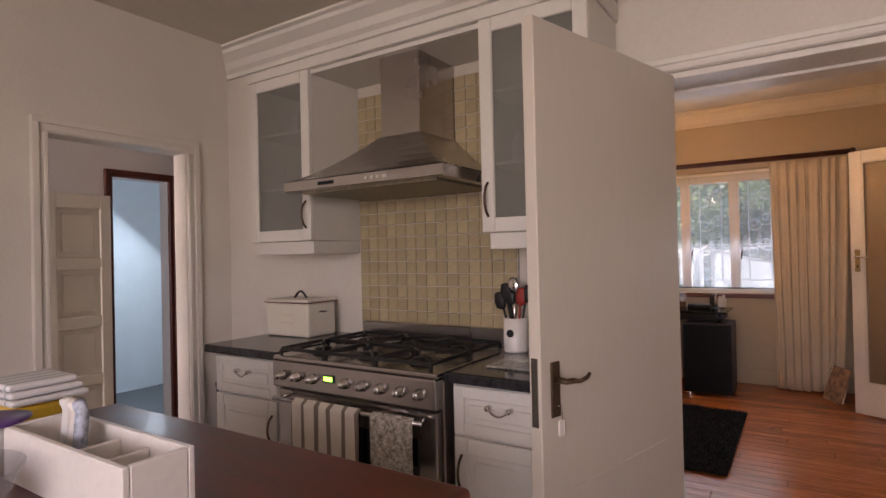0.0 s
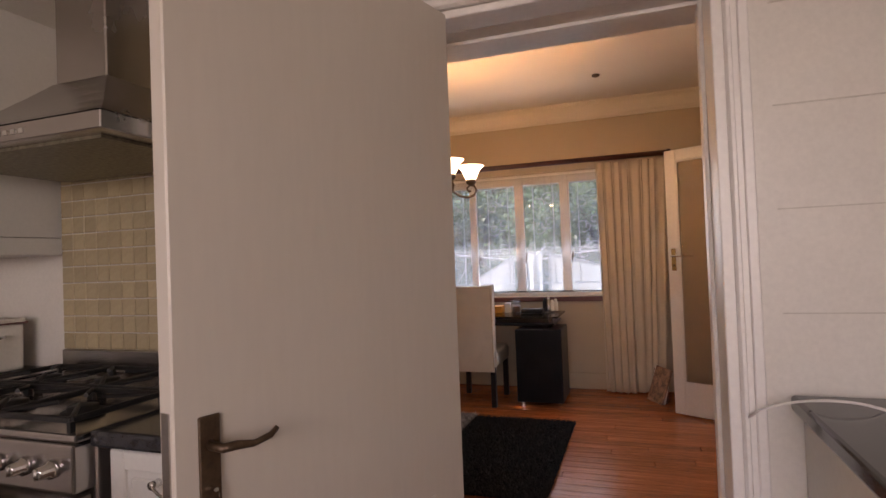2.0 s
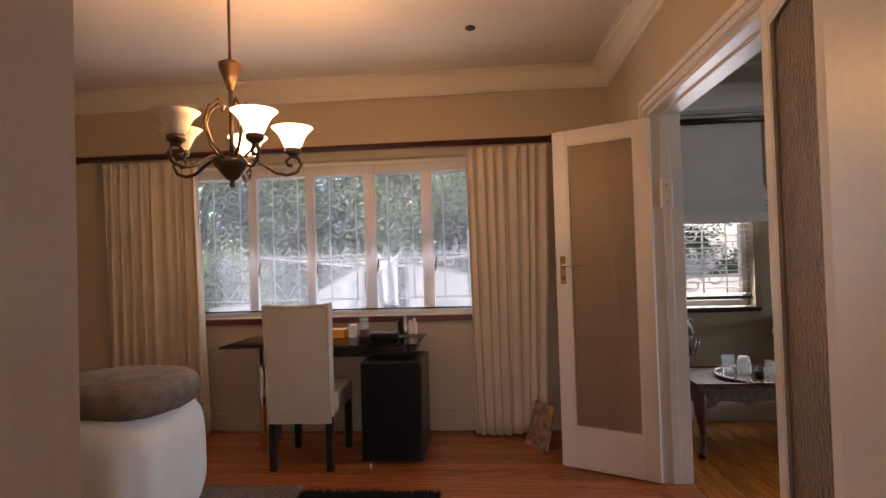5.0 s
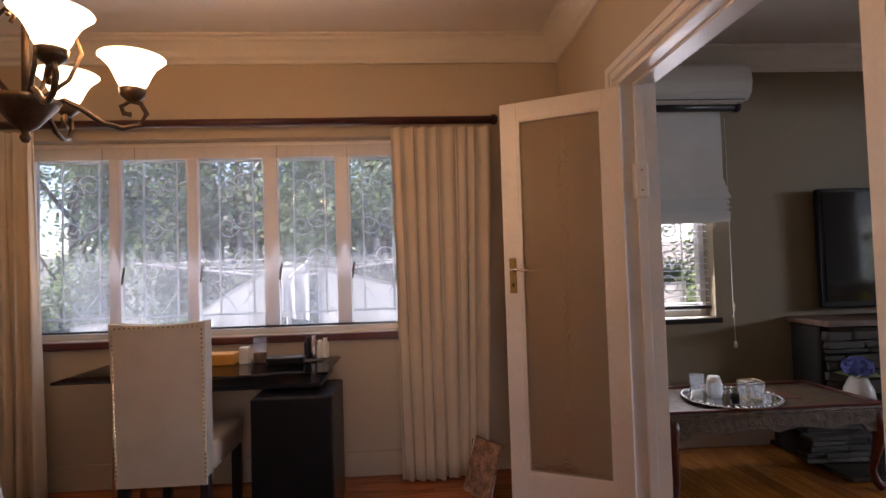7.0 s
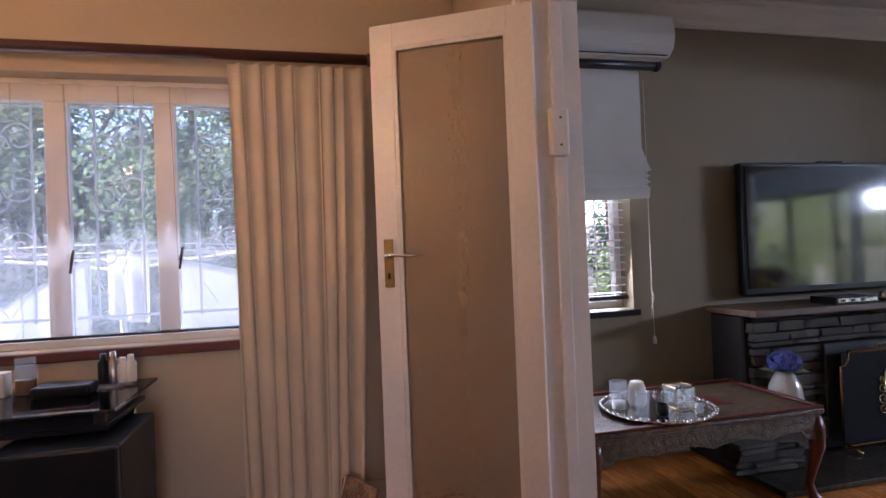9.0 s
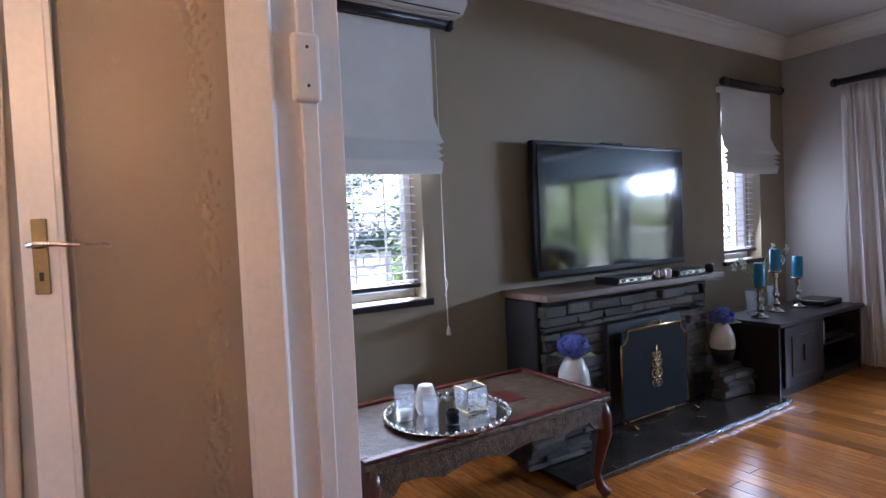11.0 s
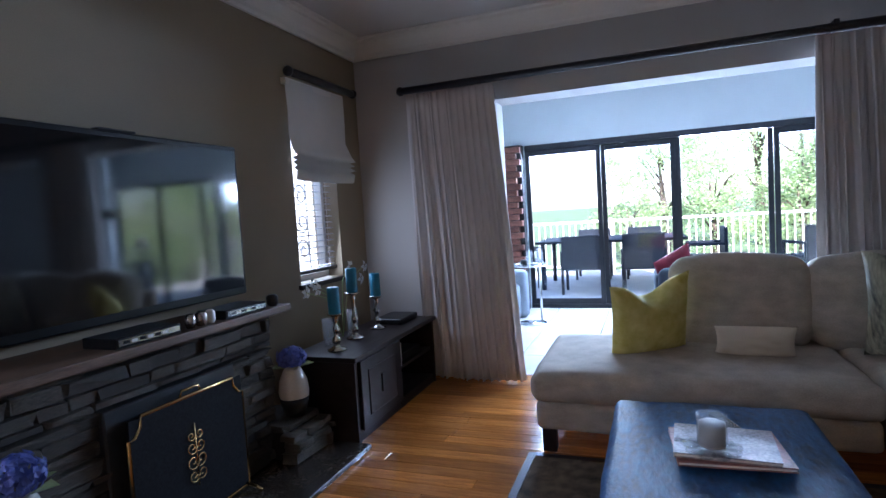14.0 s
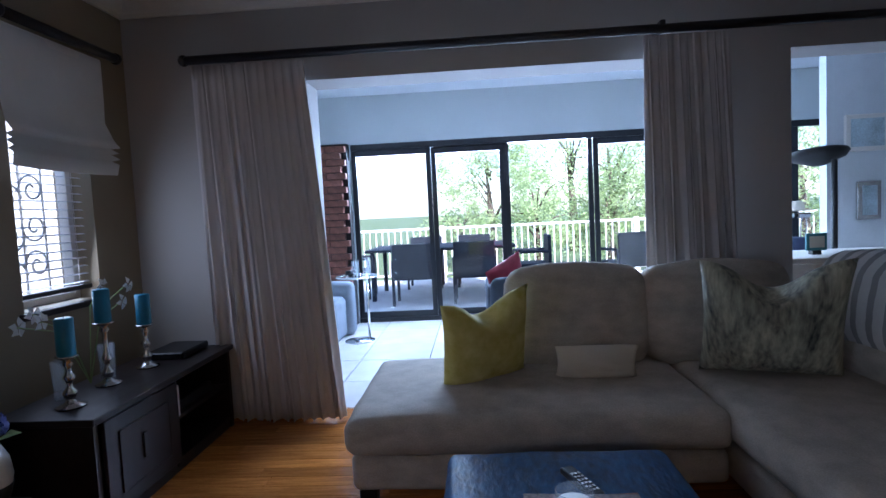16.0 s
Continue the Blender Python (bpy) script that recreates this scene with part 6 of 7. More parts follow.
# sofa group
def soft_box(x0, x1, y0, y1, z0, z1, r, puff=0.015, seed=0):
    bm = box(bmesh.new(), x0, x1, y0, y1, z0, z1, r, 4)
    bmesh.ops.subdivide_edges(bm, edges=[e for e in bm.edges if e.calc_length() > 0.12], cuts=7, use_grid_fill=True)
    c = Vector(((x0 + x1) / 2, (y0 + y1) / 2, (z0 + z1) / 2))
    hx, hy, hz = (x1 - x0) / 2, (y1 - y0) / 2, (z1 - z0) / 2
    for v in bm.verts:
        u, w, t = (v.co.x - c.x) / hx, (v.co.y - c.y) / hy, (v.co.z - c.z) / hz
        k = max(0, 1 - u * u) * max(0, 1 - w * w)
        v.co.z += t * puff * k * 1.5
        v.co.y += w * puff * max(0, 1 - u * u) * max(0, 1 - t * t)
        v.co.x += u * puff * max(0, 1 - w * w) * max(0, 1 - t * t)
        q = noise.noise(v.co * 5 + Vector((seed, 0, 0)))
        q2 = noise.noise(Vector((v.co.x * 9, v.co.y * 9, v.co.z * 22)) + Vector((seed * 3, 1, 0)))
        v.co += Vector((0.4, 0.4, 1)) * 0.009 * q + Vector((1, 1, 0.4)) * 0.006 * q2
    return bm


sofa = thing("corner_sofa", "large grey-beige L-shaped corner sofa", "sofa")
part("chaise_base", soft_box(5.09, 6.02, 3.70, 5.20, 0.12, 0.27, 0.03, 0.004), SOFA, sofa, "", True)
part("chaise_cushion", soft_box(5.05, 6.02, 3.69, 5.22, 0.272, 0.43, 0.055, 0.012, 1), SOFA, sofa, "", True)
part("corner_base", soft_box(3.3, 6.02, 2.75, 3.68, 0.12, 0.27, 0.03, 0.004), SOFA, sofa, "", True)
part("corner_cushion", soft_box(4.3, 6.02, 2.80, 3.685, 0.272, 0.43, 0.055, 0.014, 2), SOFA, sofa, "", True)
part("side_cushion", soft_box(3.3, 4.295, 2.80, 3.685, 0.272, 0.43, 0.055, 0.014, 3), SOFA, sofa, "", True)
part("back_frame", soft_box(6.02, 6.13, 2.55, 4.50, 0.12, 0.74, 0.03, 0.003), SOFA, sofa, "", True)
part("side_back_frame", soft_box(3.3, 6.02, 2.57, 2.75, 0.12, 0.74, 0.03, 0.003), SOFA, sofa, "", True)


def leaning(bm, pivot, m):
    bmesh.ops.transform(bm, matrix=Matrix.Translation(pivot) @ m @ Matrix.Translation(-Vector(pivot)), verts=bm.verts[:])
    return bm


part("back_cushion", leaning(soft_box(5.72, 5.93, 3.80, 4.50, 0.42, 0.91, 0.07, 0.03, 4), (5.83, 4.15, 0.42), pose(0, 0, 0, 0, 9, 0)), SOFA, sofa, "", True)
part("back_cushion", leaning(soft_box(5.72, 5.93, 3.08, 3.79, 0.42, 0.90, 0.07, 0.03, 5), (5.83, 3.45, 0.42), pose(0, 0, 0, 0, 9, 0)), SOFA, sofa, "", True)
for x0, x1 in ((4.98, 5.70), (4.22, 4.96), (3.4, 4.20)):
    part("back_cushion", leaning(soft_box(x0, x1, 2.80, 3.02, 0.42, 0.92, 0.07, 0.03, x0), ((x0 + x1) / 2, 2.9, 0.42), pose(0, 0, 0, 8, 0, 0)), SOFA, sofa, "", True)
for x, y in ((5.14, 5.14), (5.95, 5.14), (5.14, 3.9), (3.4, 3.6), (5.95, 2.7)):
    part("foot", bx(x - 0.035, x + 0.035, y - 0.035, y + 0.035, 0, 0.119, 0.004), DARKWOOD, sofa, "dark wooden block foot")


def pillow(name, label, w, h, d, m, material, seed=0, dent=0.0):
    bm = bmesh.new()
    n = 22
    sides = []
    for s in (1, -1):
        g = []
        for i in range(n + 1):
            row = []
            for j in range(n + 1):
                u, v = 2 * i / n - 1, 2 * j / n - 1
                t = d / 2 * (max(0, 1 - abs(u) ** 3) * max(0, 1 - abs(v) ** 3)) ** 0.55
                x = u * w / 2 * (1 - 0.07 * (1 - v * v) * abs(u))
                z = v * h / 2 * (1 - 0.07 * (1 - u * u) * abs(v))
                z -= dent * math.exp(-(u / 0.45) ** 2) * max(0, v) ** 2
                q = noise.noise(Vector((u * 2.5, v * 2.5, seed + s)))
                row.append(bm.verts.new(m @ Vector((x, s * (t + 0.014 * q * (1 - u * u) * (1 - v * v)), z))))
            g.append(row)
        for i in range(n):
            for j in range(n):
                bm.faces.new((g[i][j], g[i + 1][j], g[i + 1][j + 1], g[i][j + 1]))
    bmesh.ops.remove_doubles(bm, verts=bm.verts[:], dist=0.0005)
    return tagged(part(name, bm, material, None, "", True), label, "cushion")


YELLOW = shade("yellow_floral_cotton", (0.58, 0.46, 0.045), 0.85, vary=0.1, scale=8, fine=22, bump=0.12, second=(0.74, 0.66, 0.26))
PRINT = shade("blue_grey_brushstroke_cotton", (0.10, 0.14, 0.19), 0.85, vary=0.36, scale=5, fine=22, stretch=(2.6, 2.6, 0.6), bump=0.12, second=(0.66, 0.62, 0.44))
pillow("cushion", "yellow floral scatter cushion leaning on the sofa", 0.46, 0.48, 0.18, pose(5.51, 4.63, 0.635, -18, 7, 118), YELLOW, 1, 0.12)
pillow("cushion", "small cream piped bolster cushion on the sofa", 0.38, 0.17, 0.11, pose(5.50, 4.12, 0.515, -15, 0, 88), CURTAIN, 2)
pillow("cushion", "large blue-grey brushstroke-print cushion", 0.58, 0.58, 0.20, pose(5.40, 3.38, 0.71, -20, 0, 72), PRINT, 3, 0.17)
WEAVE = striped("grey_white_chevron_throw", (0.62, 0.60, 0.57), (0.30, 0.29, 0.28), 11, 0, 0.4)

ot = thing("ottoman", "slate-blue suede ottoman coffee table", "ottoman")
part("top", soft_box(3.60, 4.78, 4.05, 4.78, 0.20, 0.425, 0.04, 0.008, 6), OTTOMAN, ot, "", True)
part("skirt", bx(3.63, 4.75, 4.08, 4.75, 0.06, 0.21, 0.01), OTTOMAN, ot)
for x in (3.70, 4.68):
    for y in (4.15, 4.68):
        part("foot", bx(x - 0.03, x + 0.03, y - 0.03, y + 0.03, 0, 0.06), DARKWOOD, ot)
BOOKRED = shade("red_book_cover", (0.34, 0.06, 0.05), 0.35, vary=0.4, scale=14, second=(0.5, 0.22, 0.2))
for k, (m, sx, sy, mt, lb) in enumerate(((pose(4.25, 4.40, 0.445, 0, 0, 4), 0.28, 0.33, BOOKRED, "red large-format book on the ottoman"), (pose(4.24, 4.41, 0.463, 0, 0, -3), 0.25, 0.30, shade("grey_magazine_cover", (0.35, 0.20, 0.20), 0.3, vary=0.5, scale=12, second=(0.6, 0.5, 0.5)), "glossy magazine on the book"))):
    bk = thing("book", lb, "book")
    for nm, b, mm in (("cover", (-sx / 2, sx / 2, -sy / 2, sy / 2, 0.012, 0.016), mt), ("page_block", (-sx / 2 + 0.004, sx / 2 - 0.004, -sy / 2 + 0.003, sy / 2 - 0.004, 0.0031, 0.0119), TRIM), ("back_cover", (-sx / 2, sx / 2, -sy / 2, sy / 2, 0.0, 0.003), mt)):
        bm = bx(*b)
        bmesh.ops.transform(bm, matrix=m, verts=bm.verts[:])
        part(nm, bm, mm, bk)
co = thing("coaster", "clear scalloped glass coaster under the candle", "coaster")
bm = bmesh.new()
for k in range(9):
    a = k * 2 * math.pi / 9
    lathe(bm, [(0.026, 0.480), (0.028, 0.484), (0.026, 0.488), (0.01, 0.489)], 4.17 + 0.062 * math.cos(a), 4.45 + 0.062 * math.sin(a), 14)
part("petals", bm, DRINKGLASS, co, "", True)
jar = thing("candle_jar", "white candle in a glass jar on the books", "candle")
part("glass", lathe(bmesh.new(), [(0.042, 0.4895), (0.045, 0.495), (0.045, 0.59), (0.042, 0.592), (0.041, 0.50)], 4.17, 4.45, 26), DRINKGLASS, jar, "", True)
part("wax", lathe(bmesh.new(), [(0.040, 0.494), (0.040, 0.565), (0.005, 0.566)], 4.17, 4.45, 24), TRIM, jar, "cream candle wax", True)
rc = thing("remote_control", "black remote control on the ottoman", "remote control", (4.48, 4.38, 0.442))
rc.rotation_euler = (0, 0, radians(-70))
part("case", bx(-0.022, 0.022, -0.09, 0.09, 0, 0.02, 0.006, 2), BLACKPLASTIC, rc)
for i in range(3):
    for j in range(6):
        part("button", bx(-0.014 + i * 0.011, -0.007 + i * 0.011, -0.07 + j * 0.02, -0.06 + j * 0.02, 0.0201, 0.022), STEEL, rc)
rg = thing("rug", "brown patterned woven rug under the ottoman", "rug")
part("field", bx(3.05, 5.02, 3.05, 5.20, 0.002, 0.010), RUG_BROWN, rg)
part("border", bx(3.0, 5.06, 5.201, 5.24, 0.002, 0.010), DARKWOOD, rg, "dark bound edge")
part("border", bx(5.021, 5.06, 3.05, 5.20, 0.002, 0.010), DARKWOOD, rg, "dark bound edge")

# ---- sunroom ----
sd = thing("window_4", "dark aluminium sliding doors to the patio", "sliding door", kind="structure")
SY = [6.06, 5.14, 4.30, 3.30, 2.42]
bm = bmesh.new()
box(bm, 9.30, 9.40, 2.42, 6.06, 2.0, 2.07)
box(bm, 9.30, 9.40, 2.42, 6.06, 0.0, 0.05)
part("frame", bm, ALUMINIUM, sd)
for k, (a, b) in enumerate(zip(SY[1:], SY)):
    dx = 9.315 if k in (0, 3) else 9.36
    bm = bmesh.new()
    w = 0.055
    box(bm, dx, dx + 0.035, a, a + w, 0.05, 2.0, 0.003)
    box(bm, dx, dx + 0.035, b - w, b, 0.05, 2.0, 0.003)
    if k != 2:
        box(bm, dx, dx + 0.035, a + w, b - w, 0.05, 0.12, 0.003)
        box(bm, dx, dx + 0.035, a + w, b - w, 1.93, 2.0, 0.003)
        leaf = part("sliding_leaf", bm, ALUMINIUM, sd)
        p = part("pane", bx(dx + 0.015, dx + 0.02, a + w, b - w, 0.12, 1.93), CLEAR, leaf)
        p.visible_shadow = False
        part("handle", bx(dx - 0.02, dx, a + 0.015, a + 0.035, 1.0, 1.2, 0.003), ALUMINIUM, leaf)
    else:
        part("sliding_leaf", bm, ALUMINIUM, sd)
bw = thing("window_5", "dark-framed glazed doors to the patio", "window", kind="structure")
bm = bmesh.new()
for a, b in ((0.16, 0.22), (1.07, 1.17), (2.0, 2.08), (2.29, 2.36)):
    box(bm, 9.32, 9.38, a, b, 0, 2.0, 0.003)
box(bm, 9.32, 9.38, 0.16, 2.36, 2.001, 2.07)
part("frame", bm, ALUMINIUM, bw)
for a, b in ((0.22, 1.07), (1.17, 2.0), (2.08, 2.29)):
    p = part("pane", bx(9.345, 9.35, a, b, 0, 2.0), CLEAR, bw)
    p.visible_shadow = False

st = thing("side_table", "round chrome and glass side table", "side table", (8.35, 5.86, 0))
part("base", lathe(bmesh.new(), [(0.15, 0), (0.15, 0.012), (0.02, 0.02)], 0, 0, 28), CHROME, st, "", True)
part("pole", cyl(bmesh.new(), 0, -0.1, 0.015, 0.66, 0.014), CHROME, st, "", True)
part("top", lathe(bmesh.new(), [(0.20, 0.645), (0.205, 0.655), (0.20, 0.665)], 0, 0, 30), DRINKGLASS, st, "", True)
part("rim", tube(bmesh.new(), [(0.205 * math.cos(t * 0.2618), 0.205 * math.sin(t * 0.2618), 0.65) for t in range(25)], 0.008), CHROME, st, "", True)
for dx, dy, h, mt in ((-0.05, 0.06, 0.05, IRON), (0.05, 0.02, 0.14, DRINKGLASS), (0.09, -0.09, 0.16, DRINKGLASS)):
    tagged(part("table_ornament", lathe(bmesh.new(), [(0.035, 0.666), (0.04, 0.67), (0.038, 0.666 + h), (0.03, 0.666 + h)], 8.35 + dx, 5.86 + dy, 16), mt, None, "", True), "small ornament on the side table", "ornament")
so = thing("settee", "grey upholstered settee in the sunroom", "settee")
GREYCLOTH = shade("grey_upholstery", (0.20, 0.23, 0.27), 0.9, vary=0.08, scale=8, fine=220, bump=0.15)
part("seat", soft_box(7.3, 8.75, 6.05, 6.80, 0.0, 0.42, 0.05, 0.01, 3), GREYCLOTH, so, "", True)
part("arm", soft_box(8.60, 8.80, 5.98, 6.80, 0.0, 0.56, 0.06, 0.01, 4), GREYCLOTH, so, "", True)
part("back", soft_box(7.3, 8.75, 6.78, 6.94, 0.12, 0.80, 0.05, 0.01, 5), GREYCLOTH, so, "", True)
DARKCLOTH = shade("charcoal_upholstery", (0.045, 0.055, 0.075), 0.9, vary=0.12, scale=8, fine=220, bump=0.15)
so2 = thing("settee", "dark grey armchair in the sunroom with a red cushion", "armchair")
part("seat", soft_box(7.7, 8.5, 3.6, 4.5, 0.0, 0.40, 0.05, 0.01, 6), DARKCLOTH, so2, "", True)
part("back", soft_box(7.55, 7.75, 3.6, 4.55, 0.0, 0.66, 0.06, 0.01, 7), DARKCLOTH, so2, "", True)
part("arm", soft_box(7.7, 8.5, 4.40, 4.58, 0.0, 0.60, 0.05, 0.01, 8), DARKCLOTH, so2, "", True)
pillow("cushion", "dark red scatter cushion on the armchair", 0.40, 0.40, 0.13, pose(7.92, 4.40, 0.62, -20, 25, 120), shade("dark_red_velvet", (0.22, 0.012, 0.03), 0.7, vary=0.2), 6)
sb = thing("sideboard", "low white sideboard with a patterned throw behind the sofa", "sideboard")
part("top", bx(6.75, 7.35, 0.8, 2.62, 0.78, 0.82, 0.006), TRIM, sb)
part("body", bx(6.78, 7.32, 0.83, 2.58, 0, 0.779, 0.004), TRIM, sb)
thr = thing("throw", "grey and white geometric throw over the sofa back", "throw")
part("cloth", leaning(soft_box(5.10, 5.73, 2.785, 3.065, 0.56, 0.945, 0.08, 0.03, 4.98), (5.34, 2.9, 0.42), pose(0, 0, 0, 8, 0, 0)), WEAVE, thr, "", True)
ht = thing("patio_heater", "black pedestal heater with a wide round head", "heater", (7.62, 1.74, 0))
part("base", lathe(bmesh.new(), [(0.2, 0), (0.2, 0.03), (0.04, 0.05)], 0, 0, 24), IRON, ht, "", True)
part("pole", cyl(bmesh.new(), 0, 0, 0.05, 1.52, 0.022), IRON, ht, "", True)
part("head", lathe(bmesh.new(), [(0.05, 1.50), (0.20, 1.56), (0.23, 1.60), (0.22, 1.62), (0.05, 1.64)], 0, 0, 30, pose(0, 0, 0, 0, 8, 0)), IRON, ht, "", True)
part("element", lathe(bmesh.new(), [(0.16, 1.548), (0.16, 1.552)], 0, 0, 24, pose(0, 0, 0, 0, 8, 0)), STEEL, ht, "steel heating element", True)
gb = thing("golf_bag", "dark blue golf bag with clubs and a straw hat", "golf bag", (8.6, 1.50, 0))
part("bag", lathe(bmesh.new(), [(0.11, 0), (0.13, 0.02), (0.12, 0.5), (0.13, 0.82), (0.11, 0.83)], 0, 0, 20), shade("navy_nylon", (0.02, 0.03, 0.07), 0.6, vary=0.2), gb, "", True)
for k in range(6):
    a = k * 1.05
    bm = tube(bmesh.new(), [(0.06 * math.cos(a), 0.06 * math.sin(a), 0.6), (0.09 * math.cos(a), 0.09 * math.sin(a), 1.02)], 0.007)
    box(bm, 0.09 * math.cos(a) - 0.02, 0.09 * math.cos(a) + 0.02, 0.09 * math.sin(a) - 0.035, 0.09 * math.sin(a) + 0.035, 1.02, 1.07, 0.01)
    part("club", bm, STEEL, gb)
part("hat", lathe(bmesh.new(), [(0.15, 1.09), (0.155, 1.10), (0.08, 1.105), (0.075, 1.17), (0.04, 1.19)], 0.0, 0.0, 24), CURTAIN, gb, "pale straw hat", True)
for y, z, w, h, lb in ((1.22, 1.60, 0.36, 0.32, "white-framed picture on the wall"), (1.20, 1.00, 0.2, 0.34, "silver-framed mirror leaning on the wall")):
    pic = thing("picture", lb, "picture")
    part("frame", bx(8.012, 8.048, y - w / 2, y + w / 2, z, z + h, 0.006), WHITE if z > 1.5 else SILVER, pic)
    part("image", bx(8.006, 8.0115, y - w / 2 + 0.04, y + w / 2 - 0.04, z + 0.04, z + h - 0.04), shade("soft_blue_print" if z > 1.5 else "mirror_face", (0.45, 0.55, 0.60), 0.3, vary=0.2, scale=5), pic)
structure("wall_sunroom_pillar", bx(8.05, 8.15, -1.5, 1.54, 0, CEIL - 0.06), shade("white_pillar_paint", (0.66, 0.70, 0.74), 0.7, vary=0.03), "white partition wall with pictures", "wall")
pf = thing("photo_frame", "small teal photo frame on the sideboard", "photo frame", (6.95, 2.28, 0.821))
part("frame", bx(-0.01, 0.01, -0.07, 0.07, 0.03, 0.15, 0.003), shade("teal_paint", (0.05, 0.18, 0.20), 0.5), pf)
part("image", bx(-0.013, -0.010, -0.05, 0.05, 0.05, 0.13), CURTAIN, pf)
part("stand", bx(-0.01, 0.04, -0.03, 0.03, 0, 0.029), IRON, pf)

# ---- outside ----
structure("ground", bx(-400, 400, -400, 400, -0.9, -0.42), GRASS, "green lawn reaching to the horizon", "ground")
structure("patio_paving", bx(9.45, 13.6, -2, 9, -0.419, -0.02), PAVING, "pale paved patio", "patio")
structure("yard_paving", bx(-6, 9.0, 7.06, 9.0, -0.419, -0.1), PAVING, "pale paved yard", "paving")
rl = thing("railing", "white metal railing at the edge of the patio", "railing")
part("top_rail", tube(bmesh.new(), [(13.4, -2, 0.95), (13.4, 9, 0.95)], 0.025, 8), WHITE, rl)
part("bottom_rail", tube(bmesh.new(), [(13.4, -2, 0.08), (13.4, 9, 0.08)], 0.02, 8), WHITE, rl)
BAL = mesh_of("baluster", cyl(bmesh.new(), 0, 0, 0, 0.87, 0.011, seg=6), WHITE)
for k in range(90):
    piece("baluster", BAL, rl, (13.4, -1.95 + 0.12 * k, 0.08))
for y in (-2, 1.7, 5.3, 9):
    part("post", bx(13.36, 13.44, y - 0.04, y + 0.04, -0.02, 1.0, 0.004), WHITE, rl)
pt = thing("patio_table", "long dark patio dining table", "table")
part("tabletop", bx(10.9, 12.2, 4.1, 6.3, 0.70, 0.74, 0.006), RATTAN, pt)
for x in (11.0, 12.1):
    for y in (4.2, 6.2):
        part("leg", bx(x - 0.03, x + 0.03, y - 0.03, y + 0.03, -0.02, 0.70), RATTAN, pt)
chair0 = thing("patio_chair", "dark woven patio armchair at the table", "chair", (10.75, 5.55, -0.02), group="patio chairs")
part("seat", bx(-0.26, 0.26, -0.28, 0.28, 0.38, 0.44, 0.01), RATTAN, chair0)
bm = box(bmesh.new(), -0.30, -0.25, -0.28, 0.28, 0.36, 0.86, 0.012)
part("backrest", bm, RATTAN, chair0)
for s in (-1, 1):
    part("arm", bx(-0.27, 0.24, s * 0.28 - 0.025, s * 0.28 + 0.025, 0.60, 0.64, 0.008), RATTAN, chair0)
    for x in (-0.27, 0.23):
        part("leg", bx(x - 0.02, x + 0.02, s * 0.28 - 0.02, s * 0.28 + 0.02, 0, 0.6), RATTAN, chair0)
for x, y, a in ((10.75, 4.70, 0), (12.4, 5.55, 180), (12.4, 4.70, 180), (11.5, 6.55, -90), (11.5, 3.85, 90), (11.2, 2.5, 20)):
    copy_thing(chair0, pose(x, y, -0.02, 0, 0, a))


def tree(name, label, x, y, z0, h, rad, n, material, seed, low=0.25):
    t = thing(name, label, "tree", (x, y, z0))
    r = random.Random(seed)
    bm = tube(bmesh.new(), [(0, 0, 0), (0.05 * h * 0.2, 0, h * 0.3), (0, 0.03 * h, h * 0.7)], [0.05 * rad + 0.04, 0.04 * rad + 0.03, 0.02], 8)
    limbs = []
    for k in range(9):
        a, zz = r.uniform(0, 6.28), r.uniform(0.25, 0.65) * h
        e = Vector((math.cos(a) * rad * 0.6, math.sin(a) * rad * 0.6, zz + r.uniform(0.1, 0.3) * h))
        tube(bm, [(0, 0, zz), tuple(e * 0.5 + Vector((0, 0, zz * 0.5 + 0.05 * h))), tuple(e)], [0.02 * rad, 0.014, 0.006], 6)
    part("trunk", bm, BARK, t, "", True)
    clumps = []
    for k in range(34):
        d = Vector((r.gauss(0, 1), r.gauss(0, 1), r.gauss(0, 1))).normalized() * r.uniform(0.4, 1.0)
        clumps.append((Vector((d.x * rad, d.y * rad, h * (low + (1 - low) / 2) + d.z * h * (1 - low) / 2)), rad * r.uniform(0.16, 0.34)))
    vs, fs = [], []
    for i in range(n):
        c, cr = r.choice(clumps)
        p = c + Vector((r.gauss(0, 0.5), r.gauss(0, 0.5), r.gauss(0, 0.45))) * cr
        a = Vector((r.gauss(0, 1), r.gauss(0, 1), r.gauss(0, 0.6))).normalized()
        b = a.orthogonal().normalized()
        L = r.uniform(0.05, 0.10) * (0.6 + 0.25 * rad)
        k = len(vs)
        vs += [tuple(p), tuple(p + a * L * 0.5 + b * L * 0.28), tuple(p + a * L), tuple(p + a * L * 0.5 - b * L * 0.28)]
        fs.append((k, k + 1, k + 2, k + 3))
    me = bpy.data.meshes.new("crown")
    me.from_pydata(vs, [], fs)
    me.materials.append(material)
    o = new("crown", me)
    o.parent = t
    tagged(o, "crown of many small leaves", kind="stuff")
    return t


